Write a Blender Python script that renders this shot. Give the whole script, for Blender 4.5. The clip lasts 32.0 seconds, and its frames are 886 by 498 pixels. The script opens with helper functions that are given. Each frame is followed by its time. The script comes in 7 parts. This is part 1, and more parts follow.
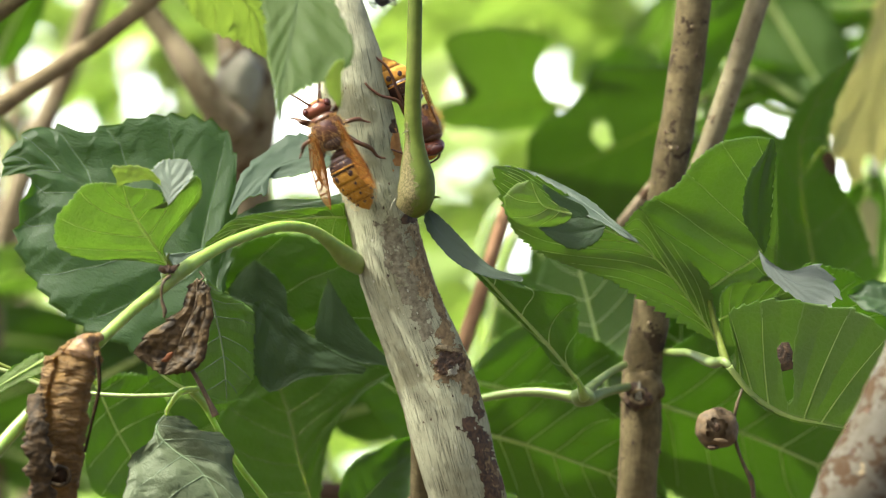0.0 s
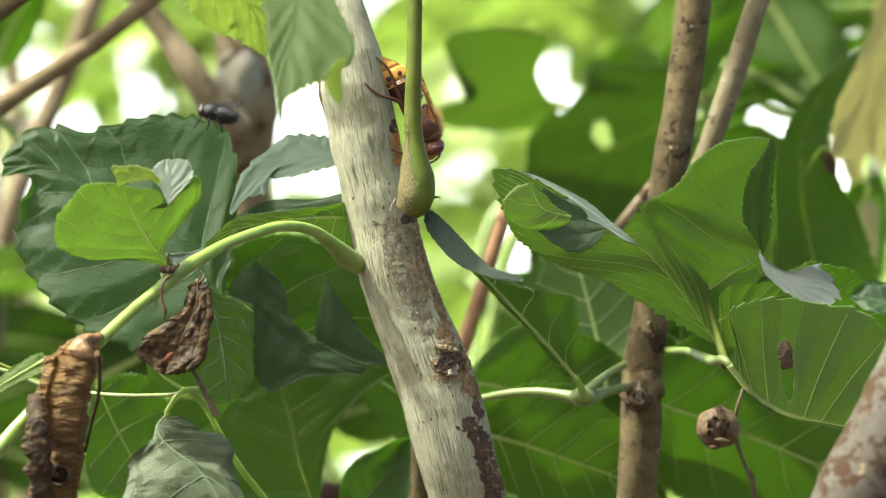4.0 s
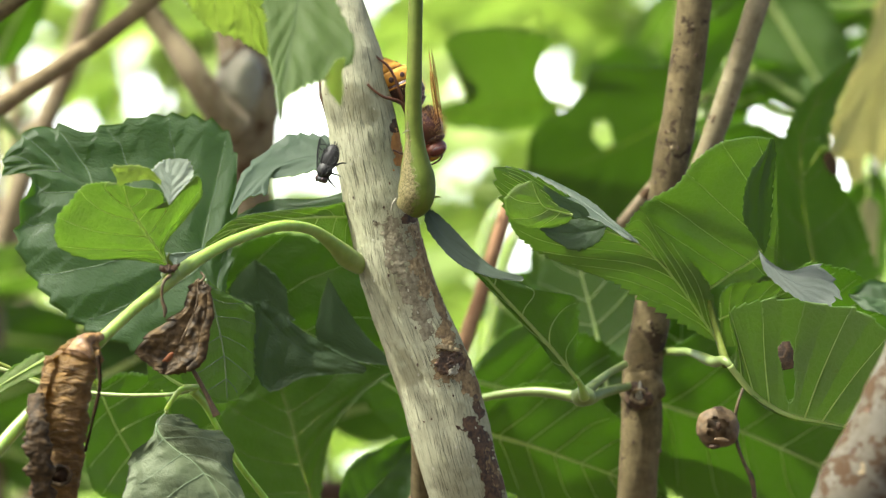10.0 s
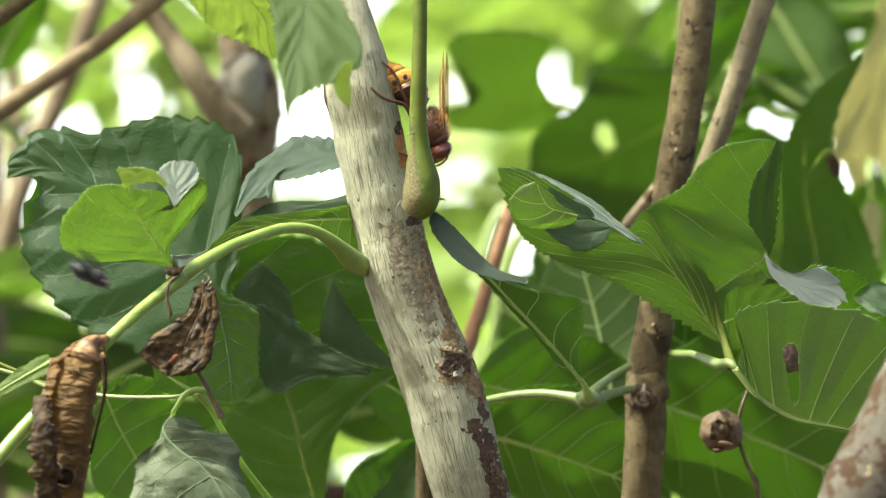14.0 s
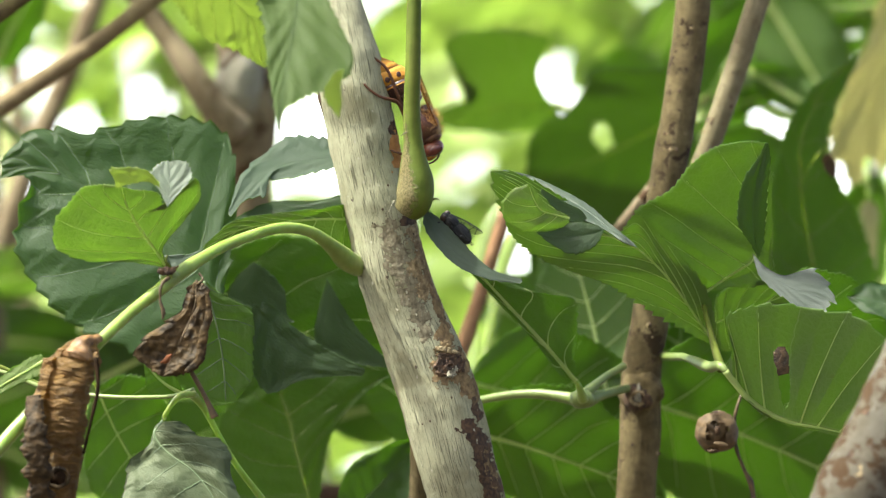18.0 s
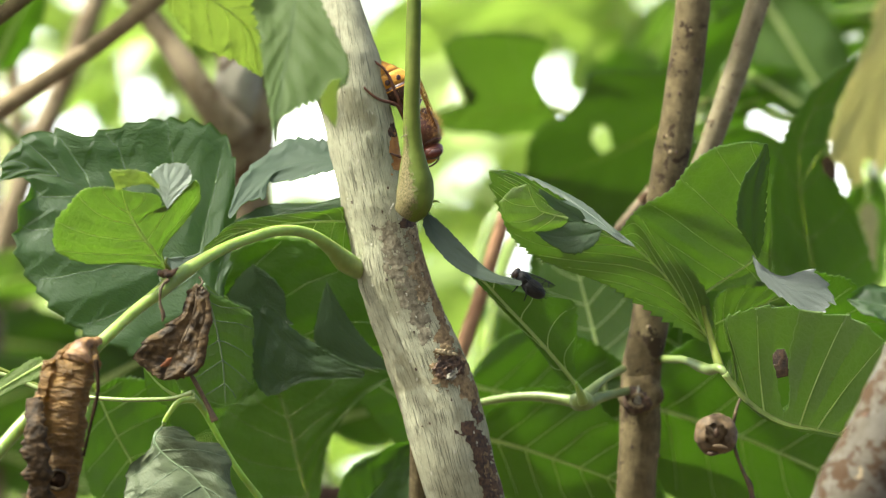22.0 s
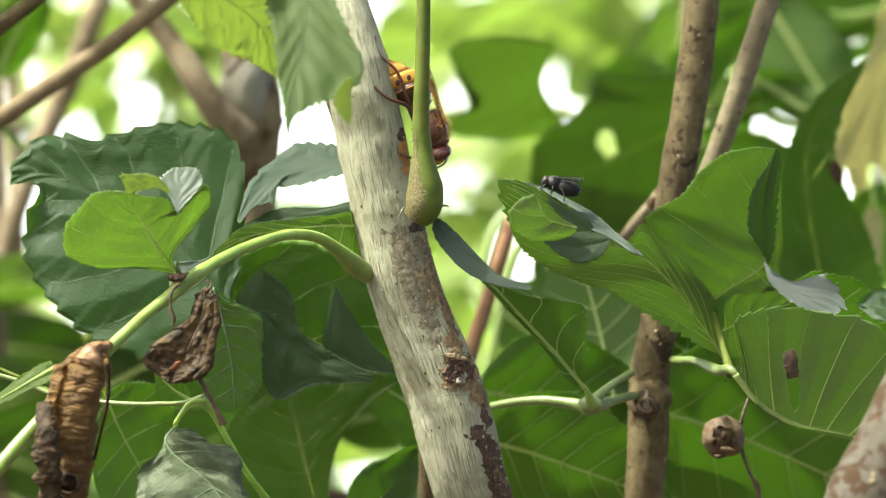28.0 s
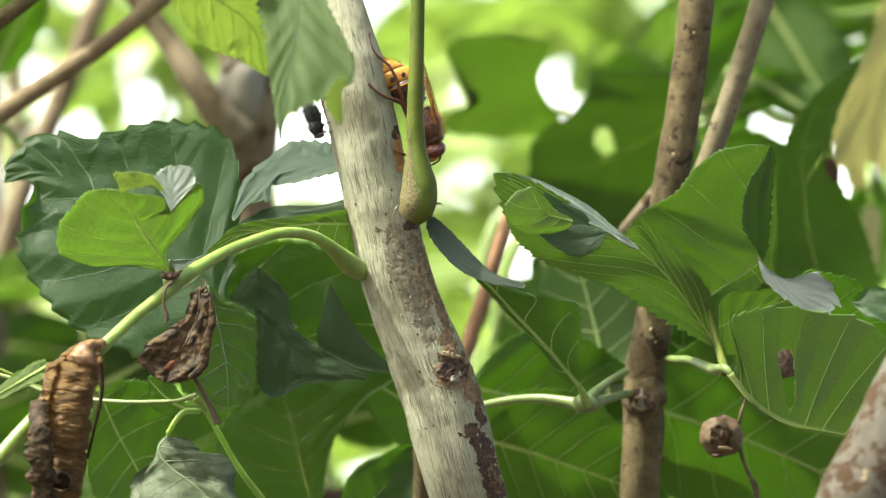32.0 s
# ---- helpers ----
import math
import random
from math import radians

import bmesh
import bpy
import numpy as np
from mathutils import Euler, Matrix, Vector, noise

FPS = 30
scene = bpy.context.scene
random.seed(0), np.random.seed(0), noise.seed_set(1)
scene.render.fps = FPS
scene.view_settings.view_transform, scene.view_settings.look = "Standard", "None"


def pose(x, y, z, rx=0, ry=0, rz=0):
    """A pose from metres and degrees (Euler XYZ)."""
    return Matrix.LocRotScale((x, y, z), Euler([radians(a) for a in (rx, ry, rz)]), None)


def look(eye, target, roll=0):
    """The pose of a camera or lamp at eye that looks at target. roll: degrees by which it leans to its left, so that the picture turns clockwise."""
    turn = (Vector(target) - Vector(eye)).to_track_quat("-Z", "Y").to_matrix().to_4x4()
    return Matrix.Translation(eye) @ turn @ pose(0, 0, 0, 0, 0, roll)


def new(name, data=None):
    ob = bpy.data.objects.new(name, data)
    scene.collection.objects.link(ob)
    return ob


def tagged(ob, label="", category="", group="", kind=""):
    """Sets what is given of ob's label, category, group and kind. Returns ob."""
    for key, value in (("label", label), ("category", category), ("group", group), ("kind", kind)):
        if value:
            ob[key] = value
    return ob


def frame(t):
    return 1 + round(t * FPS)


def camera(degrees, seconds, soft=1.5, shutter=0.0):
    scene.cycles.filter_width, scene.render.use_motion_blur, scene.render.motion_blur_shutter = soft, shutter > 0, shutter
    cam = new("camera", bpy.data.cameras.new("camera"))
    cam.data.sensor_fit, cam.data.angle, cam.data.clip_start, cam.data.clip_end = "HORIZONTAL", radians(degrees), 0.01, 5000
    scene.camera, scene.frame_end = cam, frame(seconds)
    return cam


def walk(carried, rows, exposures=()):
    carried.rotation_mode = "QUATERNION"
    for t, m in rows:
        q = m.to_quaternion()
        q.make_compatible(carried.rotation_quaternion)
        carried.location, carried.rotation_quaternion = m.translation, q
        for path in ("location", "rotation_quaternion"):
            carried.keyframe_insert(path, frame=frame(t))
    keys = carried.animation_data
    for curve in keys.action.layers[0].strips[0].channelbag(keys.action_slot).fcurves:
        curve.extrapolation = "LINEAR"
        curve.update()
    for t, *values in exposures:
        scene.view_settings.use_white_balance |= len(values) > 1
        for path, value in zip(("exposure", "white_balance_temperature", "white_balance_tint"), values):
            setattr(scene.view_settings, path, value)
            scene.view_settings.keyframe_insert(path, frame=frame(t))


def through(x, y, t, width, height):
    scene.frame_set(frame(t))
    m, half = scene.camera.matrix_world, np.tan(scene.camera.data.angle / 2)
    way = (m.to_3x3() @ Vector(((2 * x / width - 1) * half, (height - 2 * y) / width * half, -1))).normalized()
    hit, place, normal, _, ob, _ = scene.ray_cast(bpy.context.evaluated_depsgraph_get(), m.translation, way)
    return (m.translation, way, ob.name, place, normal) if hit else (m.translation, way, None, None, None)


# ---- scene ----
from mathutils.bvhtree import BVHTree

MM = 0.001
SITE = pose(0, 0, 1.8, 12)  # the plan of the bush: millimetres, x right, y away, z up, leaning back with the view


def site(x, y, z, rx=0, ry=0, rz=0):
    return SITE @ pose(x * MM, y * MM, z * MM, rx, ry, rz)


cam = camera(7.476, 32.0, soft=1.1, shutter=0.5)
cam.data.dof.use_dof = True
cam.data.dof.focus_distance = 1.475
cam.data.dof.aperture_fstop = 19.0
walk(cam, [
    (0, site(-0.000, -1500, 0.000, 90 +0.0000, 0, 0.0000)),
    (9, site(0.115, -1500, 0.034, 90 -0.0016, 0, 0.0050)),
    (9.5, site(0.459, -1500, 0.116, 90 -0.0058, 0, 0.0199)),
    (10, site(0.350, -1500, 0.081, 90 -0.0062, 0, 0.0175)),
    (10.5, site(-0.316, -1500, 0.080, 90 -0.0080, 0, -0.0041)),
    (11, site(-0.539, -1500, 0.126, 90 -0.0122, 0, -0.0093)),
    (11.5, site(-0.686, -1500, -0.058, 90 -0.0059, 0, -0.0092)),
    (12, site(-1.298, -1500, -0.217, 90 +0.0018, 0, -0.0255)),
    (12.5, site(-2.249, -1500, -0.280, 90 +0.0075, 0, -0.0543)),
    (13, site(-2.702, -1500, -0.340, 90 +0.0150, 0, -0.0653)),
    (13.5, site(-2.850, -1500, -0.475, 90 +0.0278, 0, -0.0667)),
    (14, site(-2.973, -1500, -0.502, 90 +0.0350, 0, -0.0709)),
    (14.5, site(-2.097, -1500, -0.542, 90 +0.0409, 0, -0.0430)),
    (16.5, site(-0.858, -1500, -0.477, 90 +0.0344, 0, -0.0196)),
    (17, site(0.055, -1500, -0.276, 90 +0.0253, 0, 0.0116)),
    (17.5, site(1.094, -1500, -0.131, 90 +0.0197, 0, 0.0438)),
    (18, site(2.108, -1500, 0.026, 90 +0.0137, 0, 0.0724)),
    (18.5, site(2.360, -1500, 0.118, 90 +0.0093, 0, 0.0753)),
    (19, site(1.895, -1500, -0.115, 90 +0.0241, 0, 0.0573)),
    (19.5, site(1.736, -1500, -0.017, 90 +0.0267, 0, 0.0517)),
    (20, site(1.472, -1500, 0.266, 90 +0.0157, 0, 0.0410)),
    (20.5, site(1.092, -1500, 0.136, 90 +0.0266, 0, 0.0296)),
    (21, site(1.418, -1500, -0.077, 90 +0.0379, 0, 0.0441)),
    (21.5, site(1.645, -1500, -0.061, 90 +0.0351, 0, 0.0511)),
    (22, site(1.322, -1500, -0.121, 90 +0.0392, 0, 0.0404)),
    (22.5, site(1.342, -1500, -0.104, 90 +0.0395, 0, 0.0426)),
    (23, site(1.059, -1500, -0.004, 90 +0.0363, 0, 0.0350)),
    (23.5, site(-0.872, -1500, -0.132, 90 +0.0442, 0, -0.0244)),
    (24, site(-4.408, -1500, -0.294, 90 +0.0539, 0, -0.1320)),
    (24.5, site(-6.202, -1500, -0.404, 90 +0.0634, 0, -0.1818)),
    (25, site(-5.880, -1500, -0.572, 90 +0.0740, 0, -0.1656)),
    (25.5, site(-6.012, -1500, -0.575, 90 +0.0780, 0, -0.1690)),
    (27.5, site(-5.110, -1500, -0.446, 90 +0.0897, 0, -0.1244)),
    (28, site(-4.940, -1500, -0.592, 90 +0.0929, 0, -0.1207)),
    (28.5, site(-4.656, -1500, -0.550, 90 +0.0941, 0, -0.1096)),
    (29, site(-3.686, -1500, -0.407, 90 +0.0930, 0, -0.0781)),
    (29.5, site(-2.786, -1500, -0.306, 90 +0.0909, 0, -0.0509)),
    (30, site(-1.168, -1500, -0.389, 90 +0.0882, 0, -0.0023)),
    (30.5, site(-0.867, -1500, -0.425, 90 +0.0830, 0, 0.0008)),
    (31, site(-0.576, -1500, -0.432, 90 +0.0781, 0, 0.0053)),
    (31.5, site(-0.249, -1500, -0.332, 90 +0.0702, 0, 0.0127)),
    (32, site(-0.197, -1500, -0.440, 90 +0.0709, 0, 0.0125)),
], exposures=[(0.0, 1.66, 6350, 1), (32.0, 1.66, 6350, 1)])

# ---- light ----
world = bpy.data.worlds.new("sky")
scene.world = world
world.use_nodes = True
wn = world.node_tree
sky = wn.nodes.new("ShaderNodeTexSky")
sky.sky_type = "NISHITA"
sky.sun_disc = False
sky.sun_elevation = radians(56.9)
sky.sun_rotation = radians(242.6)
sky.air_density, sky.dust_density, sky.ozone_density = 0.6, 7.0, 0.5
wn.nodes["Background"].inputs["Strength"].default_value = 0.15
wn.links.new(sky.outputs[0], wn.nodes["Background"].inputs["Color"])

sun = new("sun", bpy.data.lights.new("sun", "SUN"))
sun.data.energy = 3.6
sun.data.angle = radians(0.6)
sun.data.color = (1.0, 0.94, 0.84)
sun.matrix_world = look((-0.58, -0.30, 1.0), (0, 0, 0))


# ---- materials ----
def blank(name):
    m = bpy.data.materials.new(name)
    m.use_nodes = True
    return m, m.node_tree, m.node_tree.nodes["Principled BSDF"]


def put(nt, value, socket):
    if hasattr(value, "links"):
        nt.links.new(value, socket)
    elif isinstance(value, tuple) and len(value) == 3 and socket.type == "RGBA":
        socket.default_value = (*value, 1)
    else:
        socket.default_value = value


def calc(nt, op, a, b=0.0, c=0.0):
    n = nt.nodes.new("ShaderNodeMath")
    n.operation = op
    for i, v in enumerate((a, b, c)):
        put(nt, v, n.inputs[i])
    return n.outputs[0]


def blend(nt, fac, a, b):
    n = nt.nodes.new("ShaderNodeMix")
    n.data_type = "RGBA"
    put(nt, fac, n.inputs[0]), put(nt, a, n.inputs[6]), put(nt, b, n.inputs[7])
    return n.outputs[2]


def step(nt, value, low, high):
    n = nt.nodes.new("ShaderNodeMapRange")
    n.interpolation_type = "SMOOTHSTEP"
    put(nt, value, n.inputs[0])
    n.inputs[1].default_value, n.inputs[2].default_value = low, high
    return n.outputs[0]


def scaled(nt, vec, x, y, z):
    n = nt.nodes.new("ShaderNodeVectorMath")
    n.operation = "MULTIPLY"
    nt.links.new(vec, n.inputs[0])
    n.inputs[1].default_value = (x, y, z)
    return n.outputs[0]


def grain(nt, vec, scale, detail=4.0, rough=0.6, warp=0.0):
    n = nt.nodes.new("ShaderNodeTexNoise")
    nt.links.new(vec, n.inputs["Vector"])
    n.inputs["Scale"].default_value, n.inputs["Detail"].default_value = scale, detail
    n.inputs["Roughness"].default_value, n.inputs["Distortion"].default_value = rough, warp
    return n.outputs["Fac"]


def cells(nt, vec, scale):
    n = nt.nodes.new("ShaderNodeTexVoronoi")
    n.feature = "DISTANCE_TO_EDGE"
    nt.links.new(vec, n.inputs["Vector"])
    n.inputs["Scale"].default_value = scale
    return n.outputs["Distance"]


def relief(nt, bsdf, height, strength, dist):
    n = nt.nodes.new("ShaderNodeBump")
    n.inputs["Strength"].default_value, n.inputs["Distance"].default_value = strength, dist
    nt.links.new(height, n.inputs["Height"])
    nt.links.new(n.outputs[0], bsdf.inputs["Normal"])
    return n.outputs[0]


def coords(nt, which):
    return nt.nodes.new("ShaderNodeTexCoord").outputs[which]


VEINS, SLANT = 7, 1.5


def leaf_matter(name, dark, light, vein, through_col, through_fac, rough=0.5, vein_fac=0.5, spec=0.5, dry=0.0, bump=0.5):
    """A leaf's face: mottled green, veins along the leaf's own grid, fine netting, light coming through."""
    m, nt, b = blank(name)
    uv = coords(nt, "UV")
    sep = nt.nodes.new("ShaderNodeSeparateXYZ")
    nt.links.new(uv, sep.inputs[0])
    av = calc(nt, "ABSOLUTE", sep.outputs[1])
    wob = grain(nt, uv, 5, 2)
    ph = calc(nt, "SUBTRACT", calc(nt, "MULTIPLY", sep.outputs[0], VEINS), calc(nt, "MULTIPLY", av, SLANT))
    ph = calc(nt, "ADD", ph, calc(nt, "MULTIPLY", calc(nt, "SUBTRACT", wob, 0.5), 0.25))
    tri = calc(nt, "ABSOLUTE", calc(nt, "SUBTRACT", calc(nt, "FRACT", ph), 0.5))
    line = step(nt, tri, 0.47, 0.495)
    mid = calc(nt, "SUBTRACT", 1.0, step(nt, av, 0.02, 0.05))
    net = cells(nt, scaled(nt, uv, 26, 13, 1), 1.0)
    netline = calc(nt, "SUBTRACT", 1.0, step(nt, net, 0.02, 0.14))
    mesh = cells(nt, scaled(nt, uv, 82, 41, 1), 1.0)
    meshline = calc(nt, "SUBTRACT", 1.0, step(nt, mesh, 0.0, 0.22))
    ob = coords(nt, "Object")
    mott = grain(nt, ob, 260, 6, 0.7)
    big = grain(nt, ob, 22, 3, 0.5)
    fac = calc(nt, "ADD", calc(nt, "MULTIPLY", mott, 0.45), calc(nt, "MULTIPLY", big, 0.55))
    col = blend(nt, step(nt, fac, 0.32, 0.68), dark, light)
    veiny = calc(nt, "MAXIMUM", line, mid)
    veiny = calc(nt, "MAXIMUM", veiny, calc(nt, "MULTIPLY", netline, 0.3))
    veiny = calc(nt, "MAXIMUM", veiny, calc(nt, "MULTIPLY", meshline, 0.16))
    col = blend(nt, calc(nt, "MULTIPLY", veiny, vein_fac), col, vein)
    spots = step(nt, grain(nt, ob, 240, 2, 0.5), 0.735, 0.76)
    col = blend(nt, calc(nt, "MULTIPLY", spots, 0.6), col, (0.09, 0.06, 0.02))
    if dry > 1.5:
        # Crease crests painted lighter and troughs darker, as light and shade would.
        crease = grain(nt, scaled(nt, uv, 70, 2.6, 1), 1.0, 5, 0.7, 0.6)
        col = blend(nt, calc(nt, "MULTIPLY", step(nt, crease, 0.5, 0.7), 0.7), col, tuple(min(1, 1.9 * c) for c in light))
        col = blend(nt, calc(nt, "MULTIPLY", calc(nt, "SUBTRACT", 1.0, step(nt, crease, 0.3, 0.5)), 0.6), col, tuple(0.5 * c for c in dark))
    put(nt, col, b.inputs["Base Color"])
    put(nt, calc(nt, "ADD", calc(nt, "MULTIPLY", mott, 0.2), rough - 0.1), b.inputs["Roughness"])
    b.inputs["Specular IOR Level"].default_value = spec
    quilt = calc(nt, "MULTIPLY", calc(nt, "SUBTRACT", 0.5, tri), 0.8)
    h = calc(nt, "ADD", quilt, calc(nt, "MULTIPLY", step(nt, net, 0.0, 0.3), 0.25))
    h = calc(nt, "ADD", h, calc(nt, "MULTIPLY", step(nt, mesh, 0.0, 0.3), 0.16))
    h = calc(nt, "ADD", h, calc(nt, "MULTIPLY", mott, 0.3 + dry))
    h = calc(nt, "ADD", h, calc(nt, "MULTIPLY", grain(nt, ob, 900, 3, 0.6), 0.25))
    if dry > 1.5:
        h = calc(nt, "ADD", h, calc(nt, "MULTIPLY", crease, 2.0))
    nrm = relief(nt, b, h, bump, 0.0006)
    tr = nt.nodes.new("ShaderNodeBsdfTranslucent")
    tcol = blend(nt, calc(nt, "MULTIPLY", veiny, vein_fac), through_col, vein)
    put(nt, blend(nt, mott, tcol, tuple(0.75 * c for c in through_col)), tr.inputs[0])
    nt.links.new(nrm, tr.inputs["Normal"])
    mx = nt.nodes.new("ShaderNodeMixShader")
    mx.inputs[0].default_value = through_fac
    nt.links.new(b.outputs[0], mx.inputs[1]), nt.links.new(tr.outputs[0], mx.inputs[2])
    nt.links.new(mx.outputs[0], nt.nodes["Material Output"].inputs["Surface"])
    return m


def bark_matter(name, pale, mid, dark, groove=1.0, patch=None, patch_at=0.62, rough=0.85, tint=None, lines=1.0, fine_lines=False):
    """Bark on the stem's own grid (millimetres round and along): fine upright streaks, soft blotches, flaked patches."""
    m, nt, b = blank(name)
    uv = coords(nt, "UV")
    ob = coords(nt, "Object")
    wide, tight = (2.9, 1.5) if fine_lines else (1.0, 1.0)
    streak = grain(nt, scaled(nt, uv, 2.3 * wide, 0.22 * tight, 1), 1.0, 6, 0.68, 0.02)
    crack = cells(nt, scaled(nt, uv, 1.5 * wide, 0.17 * tight, 1), 1.0)
    fine = grain(nt, scaled(nt, uv, 7.0, 2.6, 1), 1.0, 4, 0.65)
    blot = grain(nt, ob, 260, 5, 0.65)
    big = grain(nt, ob, 75, 3, 0.55)
    col = blend(nt, step(nt, calc(nt, "ADD", calc(nt, "MULTIPLY", blot, 0.6), calc(nt, "MULTIPLY", big, 0.4)), 0.36, 0.62), mid, pale)
    rift = calc(nt, "MULTIPLY", calc(nt, "SUBTRACT", 1.0, step(nt, crack, 0.0, 0.09)), step(nt, streak, 0.42, 0.6))
    low = calc(nt, "SUBTRACT", 1.0, step(nt, streak, 0.30 if fine_lines else 0.34, 0.46 if fine_lines else 0.52))
    groovy = calc(nt, "MAXIMUM", calc(nt, "MULTIPLY", rift, 0.1 if fine_lines else 0.75), calc(nt, "MULTIPLY", low, 0.5 if fine_lines else 0.6))
    if fine_lines:
        thread = grain(nt, scaled(nt, uv, 5.2, 0.16, 1), 1.0, 3, 0.55, 0.35)
        fissure = calc(nt, "SUBTRACT", 1.0, step(nt, thread, 0.33, 0.45))
        groovy = calc(nt, "MAXIMUM", groovy, calc(nt, "MULTIPLY", fissure, 0.8))
    col = blend(nt, calc(nt, "MULTIPLY", groovy, 0.95 * lines), col, dark)
    col = blend(nt, calc(nt, "MULTIPLY", step(nt, fine, 0.54, 0.7), 0.35), col, tuple(min(1, 1.25 * c) for c in pale))
    if tint:
        col = blend(nt, calc(nt, "MULTIPLY", step(nt, grain(nt, ob, 85, 4, 0.6), 0.5, 0.62), 0.75), col, tint)
    h = calc(nt, "ADD", calc(nt, "MULTIPLY", fine, 0.35), calc(nt, "MULTIPLY", groovy, -1.0 * lines))
    h = calc(nt, "ADD", h, calc(nt, "MULTIPLY", blot, 0.8))
    if patch:
        pm = step(nt, grain(nt, ob, 150, 6, 0.72), patch_at, patch_at + 0.05)
        col = blend(nt, pm, col, blend(nt, fine, patch, tuple(0.4 * c for c in patch)))
        h = calc(nt, "SUBTRACT", h, calc(nt, "MULTIPLY", pm, 0.8))
    put(nt, col, b.inputs["Base Color"])
    b.inputs["Roughness"].default_value = rough
    b.inputs["Specular IOR Level"].default_value = 0.25
    relief(nt, b, h, groove, 0.0004)
    return m


def plain_matter(name, a, c, rough=0.5, scale=400, metal=0.0, spec=0.5, bump=0.3, depth=0.0003, through=None):
    m, nt, b = blank(name)
    ob = coords(nt, "Object")
    f = grain(nt, ob, scale, 4, 0.6)
    put(nt, blend(nt, step(nt, f, 0.3, 0.7), a, c), b.inputs["Base Color"])
    b.inputs["Roughness"].default_value, b.inputs["Metallic"].default_value = rough, metal
    b.inputs["Specular IOR Level"].default_value = spec
    nrm = relief(nt, b, f, bump, depth)
    if through:
        tr = nt.nodes.new("ShaderNodeBsdfTranslucent")
        put(nt, through, tr.inputs[0])
        mx = nt.nodes.new("ShaderNodeMixShader")
        mx.inputs[0].default_value = 0.75
        nt.links.new(b.outputs[0], mx.inputs[1]), nt.links.new(tr.outputs[0], mx.inputs[2])
        nt.links.new(mx.outputs[0], nt.nodes["Material Output"].inputs["Surface"])
    return m


def wing_matter(name, tint, vein, clear):
    """An insect wing: a clear tinted film with a net of veins."""
    m, nt, b = blank(name)
    uv = coords(nt, "UV")
    sep = nt.nodes.new("ShaderNodeSeparateXYZ")
    nt.links.new(uv, sep.inputs[0])
    net = calc(nt, "SUBTRACT", 1.0, step(nt, cells(nt, scaled(nt, uv, 4, 2.2, 1), 1.0), 0.02, 0.07))
    lead = step(nt, sep.outputs[1], 0.8, 0.9)
    veiny = calc(nt, "MAXIMUM", net, lead)
    put(nt, blend(nt, veiny, tint, vein), b.inputs["Base Color"])
    b.inputs["Roughness"].default_value, b.inputs["Specular IOR Level"].default_value = 0.6, 0.04
    tb = nt.nodes.new("ShaderNodeBsdfTransparent")
    put(nt, tuple(0.5 + 0.5 * c for c in tint), tb.inputs[0])
    mx = nt.nodes.new("ShaderNodeMixShader")
    put(nt, calc(nt, "MULTIPLY", calc(nt, "SUBTRACT", 1.0, veiny), clear), mx.inputs[0])
    nt.links.new(b.outputs[0], mx.inputs[1]), nt.links.new(tb.outputs[0], mx.inputs[2])
    nt.links.new(mx.outputs[0], nt.nodes["Material Output"].inputs["Surface"])
    return m


TOP = leaf_matter("leaf_upper_face", (0.021, 0.041, 0.016), (0.040, 0.071, 0.028), (0.095, 0.145, 0.065), (0.33, 0.52, 0.08), 0.38, rough=0.48, vein_fac=0.5, spec=0.35, bump=0.32)
UNDER = leaf_matter("leaf_lower_face", (0.056, 0.105, 0.026), (0.090, 0.152, 0.042), (0.30, 0.39, 0.15), (0.41, 0.67, 0.10), 0.55, rough=0.55, vein_fac=0.6, spec=0.28, bump=0.28)
GREYED = leaf_matter("greyish_leaf_lower_face", (0.080, 0.125, 0.042), (0.120, 0.178, 0.066), (0.36, 0.44, 0.20), (0.45, 0.64, 0.14), 0.52, rough=0.5, vein_fac=0.75, spec=0.45, bump=0.28)
# Yellow-green raised in brightness to stand for light from behind.
LIME = leaf_matter("backlit_leaf_face", (0.15, 0.20, 0.06), (0.21, 0.265, 0.09), (0.40, 0.46, 0.20), (0.60, 0.73, 0.24), 0.6, rough=0.55, vein_fac=0.6, spec=0.3)
PALE = leaf_matter("pale_dusty_leaf_face", (0.028, 0.046, 0.029), (0.046, 0.067, 0.043), (0.08, 0.105, 0.075), (0.24, 0.38, 0.10), 0.2, rough=0.55, vein_fac=0.3, spec=0.35, bump=0.2)
DUSTY = leaf_matter("dusty_grey_leaf_face", (0.054, 0.068, 0.056), (0.078, 0.094, 0.078), (0.105, 0.125, 0.105), (0.28, 0.40, 0.14), 0.18, rough=0.5, vein_fac=0.35, spec=0.35, bump=0.2)
# Pale leaf colour, also used behind to stand for sky light.
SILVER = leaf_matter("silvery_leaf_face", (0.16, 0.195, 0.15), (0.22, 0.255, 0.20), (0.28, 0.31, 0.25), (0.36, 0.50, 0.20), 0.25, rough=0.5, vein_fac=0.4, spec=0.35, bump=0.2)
# Much brighter copy of the leaf green: sunlight put into the colour.
SUNNY = leaf_matter("sun_brightened_leaf_face", (0.22, 0.32, 0.06), (0.33, 0.43, 0.11), (0.40, 0.48, 0.18), (0.77, 0.94, 0.34), 0.62, rough=0.55, vein_fac=0.2, spec=0.3)
# Lit copy of the lower face: the light is put into the colour.
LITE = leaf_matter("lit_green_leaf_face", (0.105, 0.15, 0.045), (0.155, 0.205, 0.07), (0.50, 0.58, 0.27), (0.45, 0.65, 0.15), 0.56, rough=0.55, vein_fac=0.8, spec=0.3)
